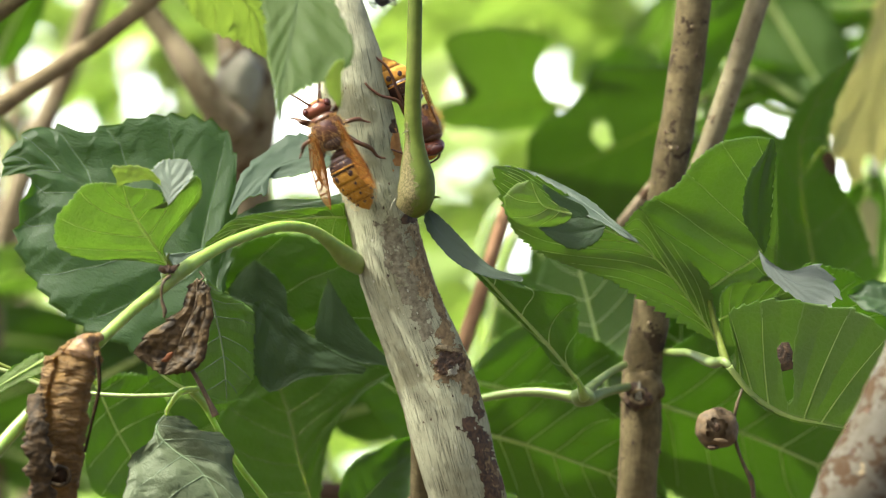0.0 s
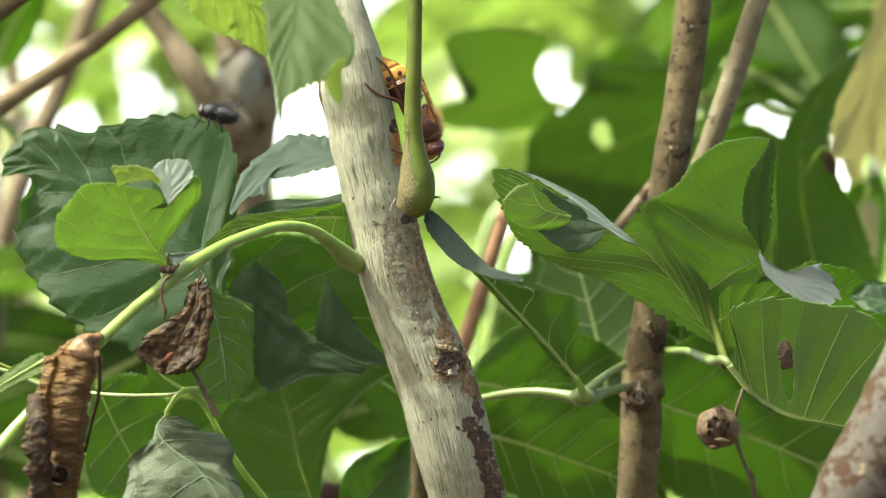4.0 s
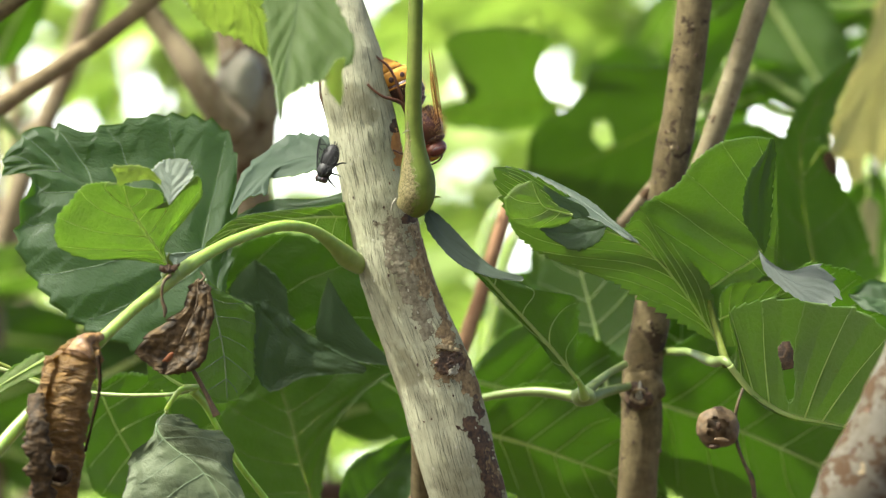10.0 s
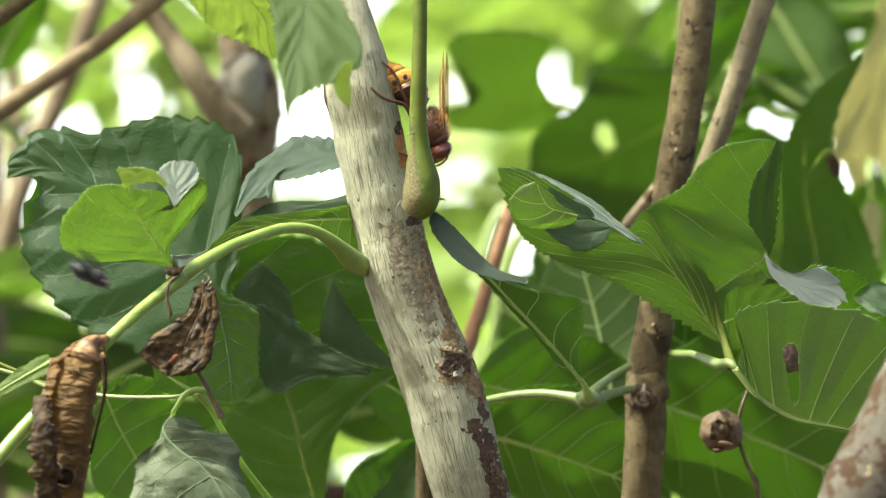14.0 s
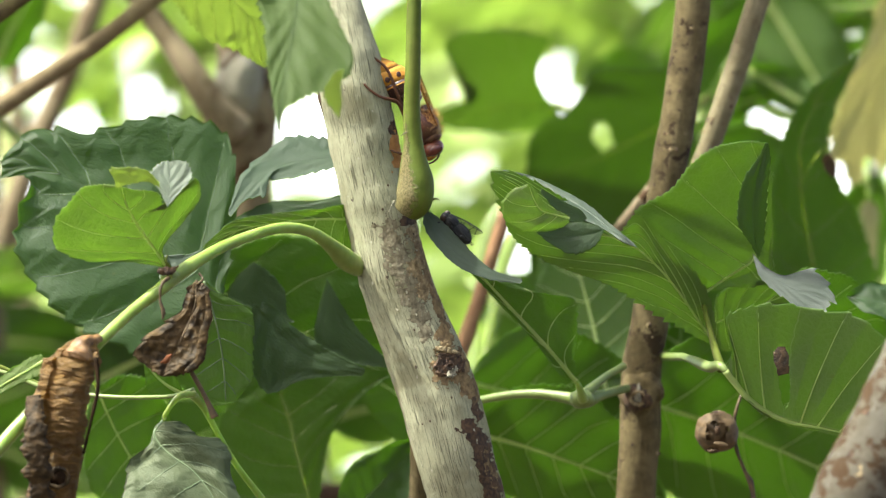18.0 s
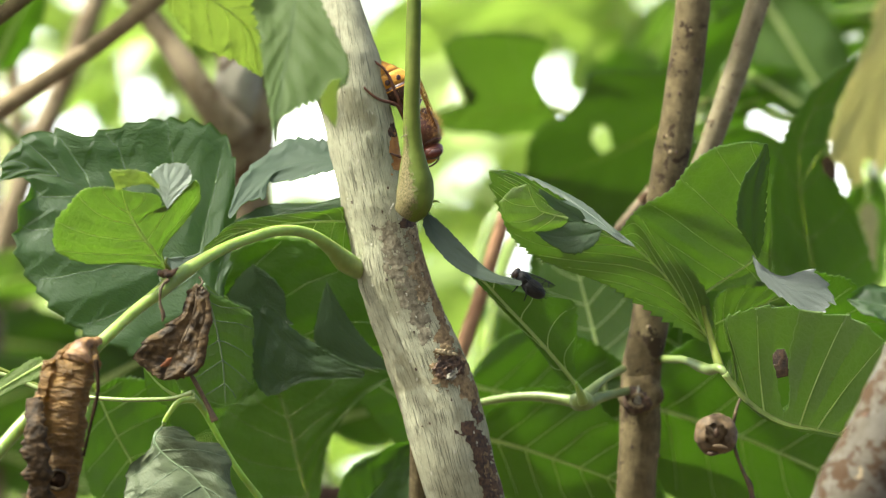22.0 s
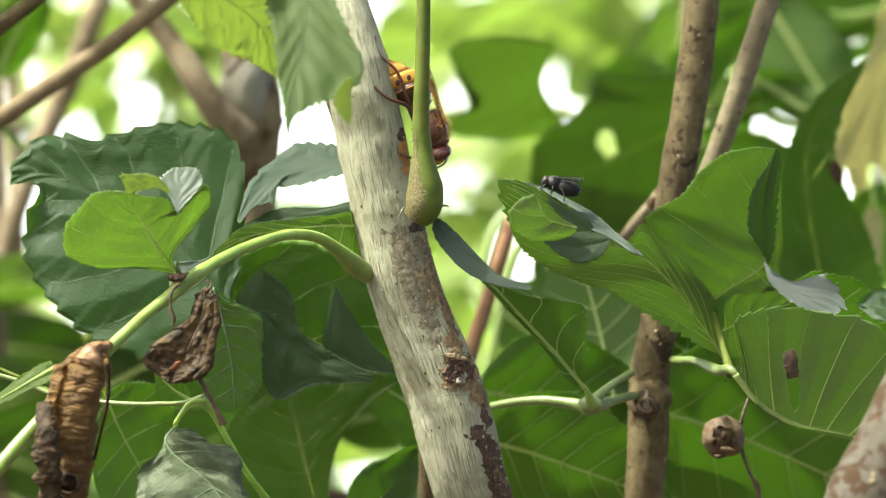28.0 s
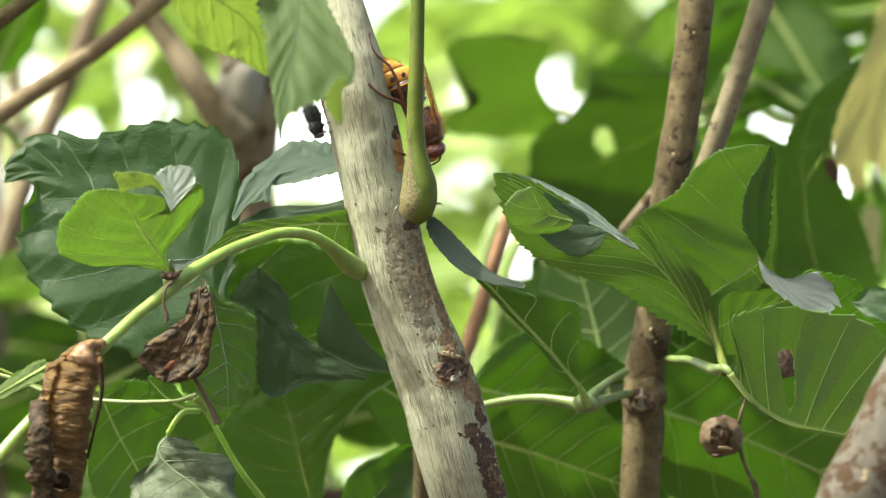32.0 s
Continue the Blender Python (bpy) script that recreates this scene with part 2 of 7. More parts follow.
YELLOW = leaf_matter("yellowed_leaf_face", (0.47, 0.46, 0.22), (0.58, 0.56, 0.30), (0.45, 0.40, 0.18), (0.78, 0.76, 0.42), 0.55, rough=0.6, vein_fac=0.3)
WILT = leaf_matter("wilted_leaf_face", (0.060, 0.082, 0.036), (0.090, 0.113, 0.056), (0.16, 0.185, 0.10), (0.16, 0.24, 0.07), 0.2, rough=0.6, vein_fac=0.4, dry=0.5, spec=0.3, bump=0.4)
DRY = leaf_matter("dead_leaf_face", (0.040, 0.021, 0.005), (0.215, 0.125, 0.034), (0.07, 0.036, 0.012), (0.50, 0.27, 0.05), 0.25, rough=0.45, vein_fac=0.2, dry=1.8, spec=0.35, bump=0.7)
CRUMPLE = plain_matter("crumpled_dead_leaf", (0.014, 0.009, 0.003), (0.082, 0.050, 0.017), 0.65, 420, spec=0.25, bump=0.8, depth=0.0007)
PAPERY = plain_matter("papery_dead_leaf", (0.075, 0.036, 0.012), (0.235, 0.13, 0.048), 0.55, 520, bump=0.7)
FLANK = plain_matter("dark_dead_leaf", (0.012, 0.008, 0.003), (0.062, 0.038, 0.015), 0.7, 700, spec=0.2, bump=0.9)
GREENSTALK = plain_matter("green_leaf_stalk", (0.12, 0.165, 0.038), (0.175, 0.23, 0.07), 0.45, 150)
RUST = plain_matter("rusty_torn_leaf", (0.07, 0.022, 0.006), (0.17, 0.055, 0.015), 0.6, 800, spec=0.2, bump=0.8)
# Near-black for the shade in the roll's opening and for its dry stalk.
BLACKHOLE = plain_matter("hollow_shade_and_dark_stalk", (0.010, 0.006, 0.003), (0.03, 0.016, 0.007), 0.9, 900, spec=0.1)
RIB = plain_matter("leaf_rib", (0.44, 0.52, 0.22), (0.56, 0.64, 0.32), 0.5, 300, through=(0.85, 0.95, 0.5))
VEINY = plain_matter("pale_leaf_rib", (0.11, 0.16, 0.075), (0.16, 0.22, 0.11), 0.5, 300)
SHOOT = plain_matter("green_shoot", (0.068, 0.092, 0.009), (0.105, 0.13, 0.016), 0.6, 160, spec=0.22)
STALK = plain_matter("pale_leaf_stalk", (0.15, 0.21, 0.038), (0.235, 0.305, 0.08), 0.34, 150)
WIRE = plain_matter("dead_stalk", (0.045, 0.030, 0.012), (0.11, 0.07, 0.028), 0.7, 500)
sap = STALK.node_tree.nodes["Principled BSDF"]
sap.inputs["Subsurface Weight"].default_value = 0.6
sap.inputs["Subsurface Radius"].default_value = (0.003, 0.004, 0.001)
sap.inputs["Subsurface Scale"].default_value = 1.0
MAINBARK = bark_matter("silver_bark", (0.395, 0.393, 0.262), (0.295, 0.293, 0.19), (0.066, 0.064, 0.038), 0.9, tint=(0.22, 0.21, 0.122), fine_lines=True)
TOPSOIL = plain_matter("leaf_litter_soil", (0.022, 0.016, 0.009), (0.065, 0.05, 0.03), 0.95, 38, bump=0.8)
BROWNBARK = bark_matter("brown_bark", (0.165, 0.130, 0.062), (0.072, 0.053, 0.021), (0.026, 0.018, 0.008), 0.7, patch=(0.055, 0.034, 0.015), patch_at=0.55, lines=0.8, fine_lines=True)
PALEBARK = bark_matter("pale_brown_bark", (0.245, 0.212, 0.128), (0.165, 0.137, 0.075), (0.07, 0.05, 0.029), 0.5, lines=0.7, fine_lines=True)
TANBARK = bark_matter("tan_bark", (0.255, 0.196, 0.115), (0.18, 0.133, 0.075), (0.11, 0.077, 0.043), 0.4, lines=0.5)
FARBARK = bark_matter("grey_brown_bark", (0.29, 0.235, 0.15), (0.175, 0.13, 0.075), (0.075, 0.052, 0.028), 0.5, patch=(0.115, 0.066, 0.03), patch_at=0.55, lines=0.6)
REDBARK = bark_matter("reddish_bark", (0.38, 0.22, 0.12), (0.28, 0.15, 0.08), (0.18, 0.09, 0.05), 0.3, lines=0.4)
RAWWOOD = plain_matter("flaked_bark_scar", (0.11, 0.078, 0.036), (0.34, 0.265, 0.145), 0.9, 900, bump=1.0)
BAREWOOD = plain_matter("rusty_bare_wood", (0.085, 0.055, 0.024), (0.25, 0.175, 0.082), 0.85, 700, bump=1.0)
KNOTWOOD = plain_matter("dark_knot_wood", (0.022, 0.013, 0.008), (0.10, 0.055, 0.026), 0.8, 900, bump=1.0)
GREYWOOD = plain_matter("weathered_knot_heart", (0.13, 0.12, 0.085), (0.30, 0.28, 0.21), 0.9, 800, bump=1.0)
PALEPORE = plain_matter("pale_bark_pore", (0.30, 0.29, 0.21), (0.48, 0.46, 0.35), 0.9, 800, bump=0.6)
STAIN = plain_matter("stained_rough_bark", (0.095, 0.080, 0.046), (0.24, 0.215, 0.14), 0.9, 850, bump=1.0)
SAPWOOD = plain_matter("gnawed_orange_wood", (0.30, 0.13, 0.03), (0.46, 0.22, 0.06), 0.6, 500, bump=0.8)
H_BROWN = plain_matter("hornet_chestnut_shell", (0.055, 0.020, 0.012), (0.095, 0.034, 0.018), 0.35, 900)
H_DARK = plain_matter("hornet_dark_shell", (0.030, 0.012, 0.010), (0.055, 0.020, 0.014), 0.4, 900)
H_RED = plain_matter("hornet_red_head", (0.12, 0.030, 0.014), (0.17, 0.045, 0.018), 0.3, 900)
H_YELLOW = plain_matter("hornet_yellow_shell", (0.36, 0.16, 0.02), (0.50, 0.25, 0.035), 0.6, 700, spec=0.3)
H_LEG = plain_matter("hornet_leg", (0.060, 0.022, 0.011), (0.125, 0.048, 0.02), 0.45, 900)
H_HAIR = plain_matter("hornet_hair", (0.45, 0.32, 0.14), (0.62, 0.46, 0.22), 0.7, 900, through=(0.7, 0.5, 0.25))
H_EYE = plain_matter("hornet_eye", (0.06, 0.014, 0.010), (0.10, 0.02, 0.012), 0.2, 900)
H_WING = wing_matter("amber_wing", (0.40, 0.18, 0.04), (0.12, 0.045, 0.012), 0.6)
F_BLACK = plain_matter("fly_black_shell", (0.006, 0.006, 0.006), (0.020, 0.020, 0.019), 0.55, 1500, spec=0.3)
F_GREY = plain_matter("fly_grey_stripe", (0.014, 0.014, 0.015), (0.03, 0.03, 0.032), 0.6, 1500)
F_EYE = plain_matter("fly_eye", (0.03, 0.018, 0.016), (0.05, 0.028, 0.024), 0.35, 1500)
F_WING = wing_matter("clear_grey_wing", (0.06, 0.06, 0.06), (0.02, 0.02, 0.02), 0.9)


# ---- building helpers ----
def mesh_of(name, bm, *materials):
    me = bpy.data.meshes.new(name)
    bm.to_mesh(me)
    bm.free()
    for m in materials:
        me.materials.append(m)
    me.polygons.foreach_set("use_smooth", [True] * len(me.polygons))
    return me


def part(name, bm, material, parent, label=""):
    """Links a bmesh (or a mesh) as one mesh object under a thing or a part."""
    me = bm if isinstance(bm, bpy.types.Mesh) else mesh_of(name, bm, material)
    ob = new(name, me)
    ob.parent = parent
    return tagged(ob, label)


def thing(name, origin, label, category, group="", kind=""):
    """An Empty at a place of the plan (millimetres); its parts lie round it."""
    ob = new(name)
    ob.empty_display_size = 0.005
    ob.matrix_basis = site(*origin)
    return tagged(ob, label, category, group, kind)


def glide(points, n):
    """A smooth line through points of 3 or 4 numbers, as many steps between each two."""
    p = [np.array(q, float) for q in points]
    h = [max(float(np.linalg.norm(b[:3] - a[:3])), 1e-6) for a, b in zip(p, p[1:])]
    v = [(b - a) / k for a, b, k in zip(p, p[1:], h)]
    m = [v[0]] + [(v[i - 1] * h[i] + v[i] * h[i - 1]) / (h[i - 1] + h[i]) for i in range(1, len(v))] + [v[-1]]
    out = []
    for i in range(n):
        s = i / (n - 1) * len(v)
        k = min(int(s), len(v) - 1)
        t = s - k
        out.append((1 + 2 * t) * (1 - t) ** 2 * p[k] + t * (1 - t) ** 2 * h[k] * m[k] + t * t * (3 - 2 * t) * p[k + 1] + t * t * (t - 1) * h[k] * m[k + 1])
    return out


def tube(points, n=40, seg=12, lump=0.0, seed=0.0, origin=(0, 0, 0), bm=None, lump_size=8.0, flat=1.0, ridge=0.0):
    """A tapering, slightly uneven tube along points (x, y, z, radius) in millimetres, capped; UV in millimetres."""
    bm = bm or bmesh.new()
    uvl = bm.loops.layers.uv.verify()
    line = glide(points, n)
    o = np.array(origin, float)
    side = Vector((0, 1, 0))
    around = sum(q[3] for q in line) / n
    rings, run = [], 0.0
    for i, q in enumerate(line):
        a, b = line[max(i - 1, 0)], line[min(i + 1, n - 1)]
        d = Vector((b - a)[:3]).normalized()
        side = (side - d * side.dot(d)).normalized()
        other = d.cross(side)
        if i:
            run += float(np.linalg.norm(q[:3] - line[i - 1][:3]))
        c = Vector(q[:3] - o)
        ring = []
        for j in range(seg):
            ang = 2 * math.pi * j / seg
            k = side * math.cos(ang) * flat + other * math.sin(ang)
            r = max(q[3], 0.02)
            if lump:
                r *= 1 + lump * noise.noise((Vector(q[:3]) + k * r) / lump_size + Vector((seed, 0, 0)))
                r *= 1 + 0.3 * lump * noise.noise((Vector(q[:3]) + k * r) / lump_size * 4 + Vector((seed, 5, 0)))
            if ridge:
                at = Vector(q[:3]) + k * r
                r *= 1 + ridge * (0.8 - 2.2 * abs(noise.noise(at / 2.6 + Vector((seed, 1, 0))))) + 0.5 * ridge * (0.8 - 2.2 * abs(noise.noise(at / 1.1 + Vector((3, seed, 0)))))
            ring.append((bm.verts.new((c + k * r) * MM), around * ang, run))
        rings.append(ring)
    for i in range(n - 1):
        for j in range(seg):
            k = (j + 1) % seg
            quad = (rings[i][j], rings[i][k], rings[i + 1][k], rings[i + 1][j])
            f = bm.faces.new([v[0] for v in quad])
            f.smooth = True
            wrap = 2 * math.pi * around
            for lp, v in zip(f.loops, quad):
                lp[uvl].uv = (wrap if k == 0 and v in (rings[i][k], rings[i + 1][k]) else v[1], v[2])
    bm.faces.new([v[0] for v in reversed(rings[0])])
    bm.faces.new([v[0] for v in rings[-1]])
    return bm


def blob(centre, size, seg=16, lump=0.0, seed=0.0, bm=None, turn=None, lump_size=3.0):
    """A lumpy ellipsoid, millimetres."""
    bm = bm or bmesh.new()
    made = bmesh.ops.create_uvsphere(bm, u_segments=seg, v_segments=max(6, seg * 2 // 3), radius=1.0)["verts"]
    for v in made:
        p = Vector([c * s for c, s in zip(v.co, size)])
        if lump:
            p *= 1 + lump * noise.noise(p / lump_size + Vector((seed, 0, 0))) + 0.5 * lump * noise.noise(p / lump_size * 3.3 + Vector((seed, 7, 0)))
        if turn:
            p = turn @ p
        v.co = (p + Vector(centre)) * MM
    return bm


def lathe(profile, seg=18, bow=0.0, squash=1.0):
    """A turned body along x from (x, radius) pairs, bent down by bow."""
    bm = bmesh.new()
    rings = []
    for x, r in profile:
        rings.append([bm.verts.new((x * MM, r * math.cos(2 * math.pi * j / seg) * MM, (r * squash * math.sin(2 * math.pi * j / seg) - bow * x * x) * MM)) for j in range(seg)])
    for a, b in zip(rings, rings[1:]):
        for j in range(seg):
            bm.faces.new((a[j], b[j], b[(j + 1) % seg], a[(j + 1) % seg]))
    bm.faces.new(rings[0]), bm.faces.new(list(reversed(rings[-1])))
    return bm


STEMS = []


def branch(name, points, material, label, n=60, seg=20, lump=0.1, seed=0.0, category="branch", group="", lump_size=9.0):
    """A whole stem as a thing, its origin at its first point."""
    o = points[0][:3]
    STEMS.extend(q[:3] for q in glide(points, 60))
    ob = new(name, mesh_of(name, tube(points, n, seg, lump, seed, o, lump_size=lump_size), material))
    ob.matrix_basis = site(*o)
    return tagged(ob, label, category, group)


def on(parent_origin, p):
    return tuple(a - b for a, b in zip(p, parent_origin))


# ---- ground and sky's edge ----
gm = bmesh.new()
bmesh.ops.create_grid(gm, x_segments=60, y_segments=60, size=1.0)
for v in gm.verts:
    v.co.x, v.co.y = math.copysign(abs(v.co.x) ** 4, v.co.x) * 1500, math.copysign(abs(v.co.y) ** 4, v.co.y) * 1500
    v.co.z = 0.03 * noise.noise(v.co * 1.5) if v.co.length < 30 else 0.0
tagged(new("ground", mesh_of("ground", gm, TOPSOIL)), "dark earth with leaf litter under the bush", "ground", kind="structure")

bd = bmesh.new()
for k in range(25):
    ang = radians(90 - 36 + 3 * k)
    for z in (-10, 32):
        bd.verts.new((90 * math.cos(ang), 90 * math.sin(ang), z))
bd.verts.ensure_lookup_table()
for k in range(24):
    bd.faces.new([bd.verts[i] for i in (2 * k, 2 * k + 2, 2 * k + 3, 2 * k + 1)])
HAZE, ht, hb = blank("hazy_white_sky")
glow = ht.nodes.new("ShaderNodeEmission")
glow.inputs[0].default_value, glow.inputs[1].default_value = (1.0, 0.985, 0.95, 1), 1.6
ht.links.new(glow.outputs[0], ht.nodes["Material Output"].inputs["Surface"])
tagged(new("backdrop", mesh_of("backdrop", bd, HAZE)), "bright hazy white sky behind the trees", "sky", kind="structure")

# ---- stems ----
# the main branch, from the ground to above the view
main = branch("main_branch", [(60, 330, -1850, 16), (50, 220, -1200, 13), (26, 60, -300, 10.5), (10.8, 8, -71.5, 8.29), (5.6, 3, -55.2, 8.27), (2.6, 0, -44.9, 8.62), (-0.6, 0, -32.4, 8.81),
    (-3.4, 0, -24.9, 8.44), (-7.4, 0, -14.9, 8.12), (-11.1, 0, -3.6, 7.94), (-13.5, 0, 7, 7.75), (-15.9, 0, 17.6, 7.5), (-17.7, 0, 26.4, 7.65), (-19.7, 0, 36.4, 7.6),
    (-20.5, 0, 43.0, 6.6), (-21.6, 1, 50.2, 5.3), (-22.6, 2, 55.2, 4.7), (-26.0, 8, 70.5, 4.2), (-30, 60, 150, 2.4), (-60, 140, 420, 1.6)],
    MAINBARK, "silver-grey fissured branch with a dark knot, leaning through the bush", n=330, seg=56, lump=0.055, seed=2.0)
MO = (60, 330, -1850)


MAIN_LINE = glide([(5.6, 0, -55.1, 8.25), (2.6, 0, -44.9, 8.62), (-0.6, 0, -32.4, 8.81), (-3.4, 0, -24.9, 8.44), (-7.4, 0, -14.9, 8.12), (-11.1, 0, -3.6, 7.94), (-13.5, 0, 7, 7.75), (-15.9, 0, 17.6, 7.5), (-17.7, 0, 26.4, 7.65), (-19.7, 0, 36.4, 7.6)], 120)


SKIN = BVHTree.FromPolygons([v.co for v in main.data.vertices], [tuple(p.vertices) for p in main.data.polygons])


def crust(name, x, z, wide, tall, tilt, material, label="", seed=0.0, rough=0.12, lift=0.06, ring=0.0, ragged=0.5, cell=0.16):
    """A thin ragged crust lying on the face of the main branch at (x, z), wide and tall in millimetres; ring raises folds round its middle."""
    bm = bmesh.new()
    ca, sa = math.cos(radians(tilt)), math.sin(radians(tilt))
    nx, nz = int(wide * 1.5 / cell), int(tall * 1.5 / cell)
    got = {}
    for i in range(-nx, nx + 1):
        for j in range(-nz, nz + 1):
            a, c = i * cell, j * cell
            d = math.hypot(a / wide, c / tall) + ragged * noise.noise(Vector((a * 0.55, c * 0.55, seed))) + 0.6 * ragged * noise.noise(Vector((a * 1.7, c * 1.7, seed + 4)))
            if d > 1:
                continue
            px, pz = x + a * ca - c * sa, z + a * sa + c * ca
            hit, nrm, _face, _far = SKIN.ray_cast((Vector((px, -60, pz)) - Vector(MO)) * MM, Vector((0, 1, 0)))
            if hit is None or nrm.y > -0.12:
                continue
            h = lift * min(1, (1 - d) * 4) + rough * (0.5 + noise.noise(Vector((a * 1.9, c * 1.2, seed + 9))) + 0.5 * noise.noise(Vector((a * 4.5, c * 3.2, seed))))
            h += ring * math.sin(d * 9.0) * (1 - d)
            got[i, j] = bm.verts.new(hit + nrm * max(h, 0.012) * MM)
    for i, j in list(got):
        q = [got.get(k) for k in ((i, j), (i + 1, j), (i + 1, j + 1), (i, j + 1))]
        if all(q):
            bm.faces.new(q)
    return part(name, bm, material, main, label)


crust("knot_rim", 1.8, -25.4, 4.6, 4.4, 20, BAREWOOD, "rusty rim of the knot", 8.0, 0.2, 0.1)
crust("knot", 1.5, -25.2, 3.4, 3.2, 12, KNOTWOOD, "dark cracked knot with rings", 3.0, 0.3, 0.45, ring=0.5, ragged=0.35)
crust("knot_heart", 1.9, -27.0, 1.7, 1.2, 30, GREYWOOD, "grey weathered heart of the knot", 5.0, 0.3, 0.8)
crust("knot_lip", 0.4, -22.0, 2.6, 0.7, -14, RAWWOOD, "pale torn lip of the knot", 6.0, 0.3, 0.7)
for x, z, w, l, mat, tilt, lb in ((5.6, -29.8, 1.9, 4.2, BAREWOOD, 24, "rusty bare strip beside the knot"), (7.4, -34.8, 1.2, 3.4, KNOTWOOD, 18, ""), (5.8, -39.0, 2.4, 2.2, KNOTWOOD, 10, "dark brown patch where bark came off"),
        (8.2, -42.8, 2.2, 4.6, KNOTWOOD, 22, "dark brown patch where bark came off"), (9.6, -47.6, 2.4, 4.8, KNOTWOOD, 16, ""), (11.4, -52.8, 2.4, 5.0, KNOTWOOD, 14, ""), (10.6, -48.6, 1.4, 4.0, BAREWOOD, 14, ""),
        (-7.0, 6.9, 3.0, 1.5, KNOTWOOD, 0, "dark scar under the shoot"), (-5.6, 3.6, 2.2, 2.8, RAWWOOD, 8, "flaky brown scar under the shoot"), (-4.2, -0.4, 1.8, 3.8, BAREWOOD, 14, ""), (-5.4, -3.4, 1.9, 3.0, RAWWOOD, 12, ""), (-2.2, -7.6, 1.3, 4.6, BAREWOOD, 18, ""),
        (-4.2, -8.4, 1.5, 2.6, RAWWOOD, 18, ""), (-0.6, -13.4, 0.9, 4.6, BAREWOOD, 16, ""), (0.6, -19.0, 1.8, 4.4, BAREWOOD, 18, "rusty bare strip above the knot"), (-10.2, 22.4, 1.3, 5.0, SAPWOOD, 0, "fresh orange gnawed wood"), (-10.8, 27.0, 1.2, 1.7, KNOTWOOD, 10, "dark torn edge of the gnawed wood")):
    crust("bark_scar", x, z, w, l, tilt, mat, lb, x * 3.7 + z, 0.12, 0.03, ragged=0.55)
for x, z, w, l, tilt in ((-11.6, 3.2, 2.6, 4.2, 10), (-9.4, -3.0, 3.0, 5.2, 12), (-6.6, -9.5, 2.4, 5.0, 16), (-4.4, -16.0, 2.0, 4.2, 16)):
    crust("bark_stain", x, z, w, l, tilt, STAIN, "", x * 2.1 + z, 0.06, 0.012, ragged=0.95)
# a torn stub of bark beside the fork
part("stub", tube([(-24.6, -1, 26.5, 0.5), (-25.6, -1.5, 30.5, 0.9), (-26.6, -1.5, 34.5, 0.9), (-27.2, -1, 37.4, 0.55), (-27.3, 0, 39.5, 0.2)], 24, 14, 0.3, 4.0, MO, lump_size=2.0), KNOTWOOD, main, "dark torn edge of bark")
rng = random.Random(5)
for _ in range(80):
    q = MAIN_LINE[rng.randrange(2, 118)]
    r = rng.uniform(0.14, 0.34)
    crust("bark_pore", q[0] + q[3] * rng.uniform(-0.9, 0.9), q[2] + rng.uniform(-0.5, 0.5), r * 0.8, r * 1.3, 14, PALEPORE if rng.random() < 0.85 else KNOTWOOD, "", rng.random() * 50, 0.05, 0.14, ragged=0.2, cell=0.08)


def pores(stem, origin, line, count, seed):
    """Small raised pores strewn over a stem, as parts."""
    rg = random.Random(seed)
    pts = glide(line, 60)
    for _ in range(count):
        q = pts[rg.randrange(4, 56)]
        ang = rg.uniform(-1.5, 1.5)
        c = Vector((q[0] + q[3] * math.sin(ang), q[1] - q[3] * math.cos(ang), q[2])) - Vector(origin)
        r = rg.uniform(0.22, 0.42)
        part("bark_pore", blob(c, (r, r, r * 1.3), 8), KNOTWOOD if rg.random() < 0.6 else RAWWOOD, stem)


# the upright brown stems behind, both to the ground
LINE_B = [(70, 300, -1850, 11), (60, 200, -1000, 8), (43.5, 55, -73.7, 4.92), (44.1, 48, -56.9, 4.64), (45.1, 46, -41.1, 4.64), (45.5, 46, -25.6, 4.51), (47.4, 46, -15.3, 4.25), (49.2, 46, 0.1, 4.12),
          (51.5, 46, 16.9, 3.99), (53.9, 46, 31, 3.99), (55.9, 46, 45.2, 3.99), (57.2, 46, 56.8, 3.99), (58.9, 50, 75, 3.75), (70, 70, 300, 3), (80, 90, 560, 2)]
upright = branch("upright_stem", LINE_B, BROWNBARK, "brown upright stem with raised pores and a node", n=220, seg=32, lump=0.08, seed=7.0)
UO = LINE_B[0][:3]
pores(upright, UO, LINE_B[3:12], 46, 3)
part("node", blob(on(UO, (45.3, 44.5, -32)), (5.0, 4.9, 5.4), 40, 0.12, 2.0), BROWNBARK, upright, "swollen node")
part("bud_scar", blob(on(UO, (44.4, 39.9, -33.5)), (3.1, 1.3, 3.0), 36, 0.35, 6.0), KNOTWOOD, upright, "dark ringed bud scar")
part("scar_ring", tube([(*on(UO, (44.4, 39.2, -33.5)), 0.1)] + [(on(UO, (44.4, 38.7, -33.5))[0] + 1.7 * math.cos(k * 0.7), on(UO, (44.4, 38.7, -33.5))[1] + 0.4 * math.sin(k * 1.9), on(UO, (44.4, 38.7, -33.5))[2] + 1.5 * math.sin(k * 0.7), 0.38) for k in range(1, 9)], 50, 8, 0.4, 1.0, lump_size=1.2), RAWWOOD, upright, "pale torn ring")
part("bud", tube([(*on(UO, (44.3, 39.2, -34)), 1.1), (*on(UO, (44.4, 38.6, -32.4)), 0.6), (*on(UO, (44.6, 39.2, -30.1)), 0.25)], 12, 10, 0.3, 3.0), GREYWOOD, upright, "dried grey bud")
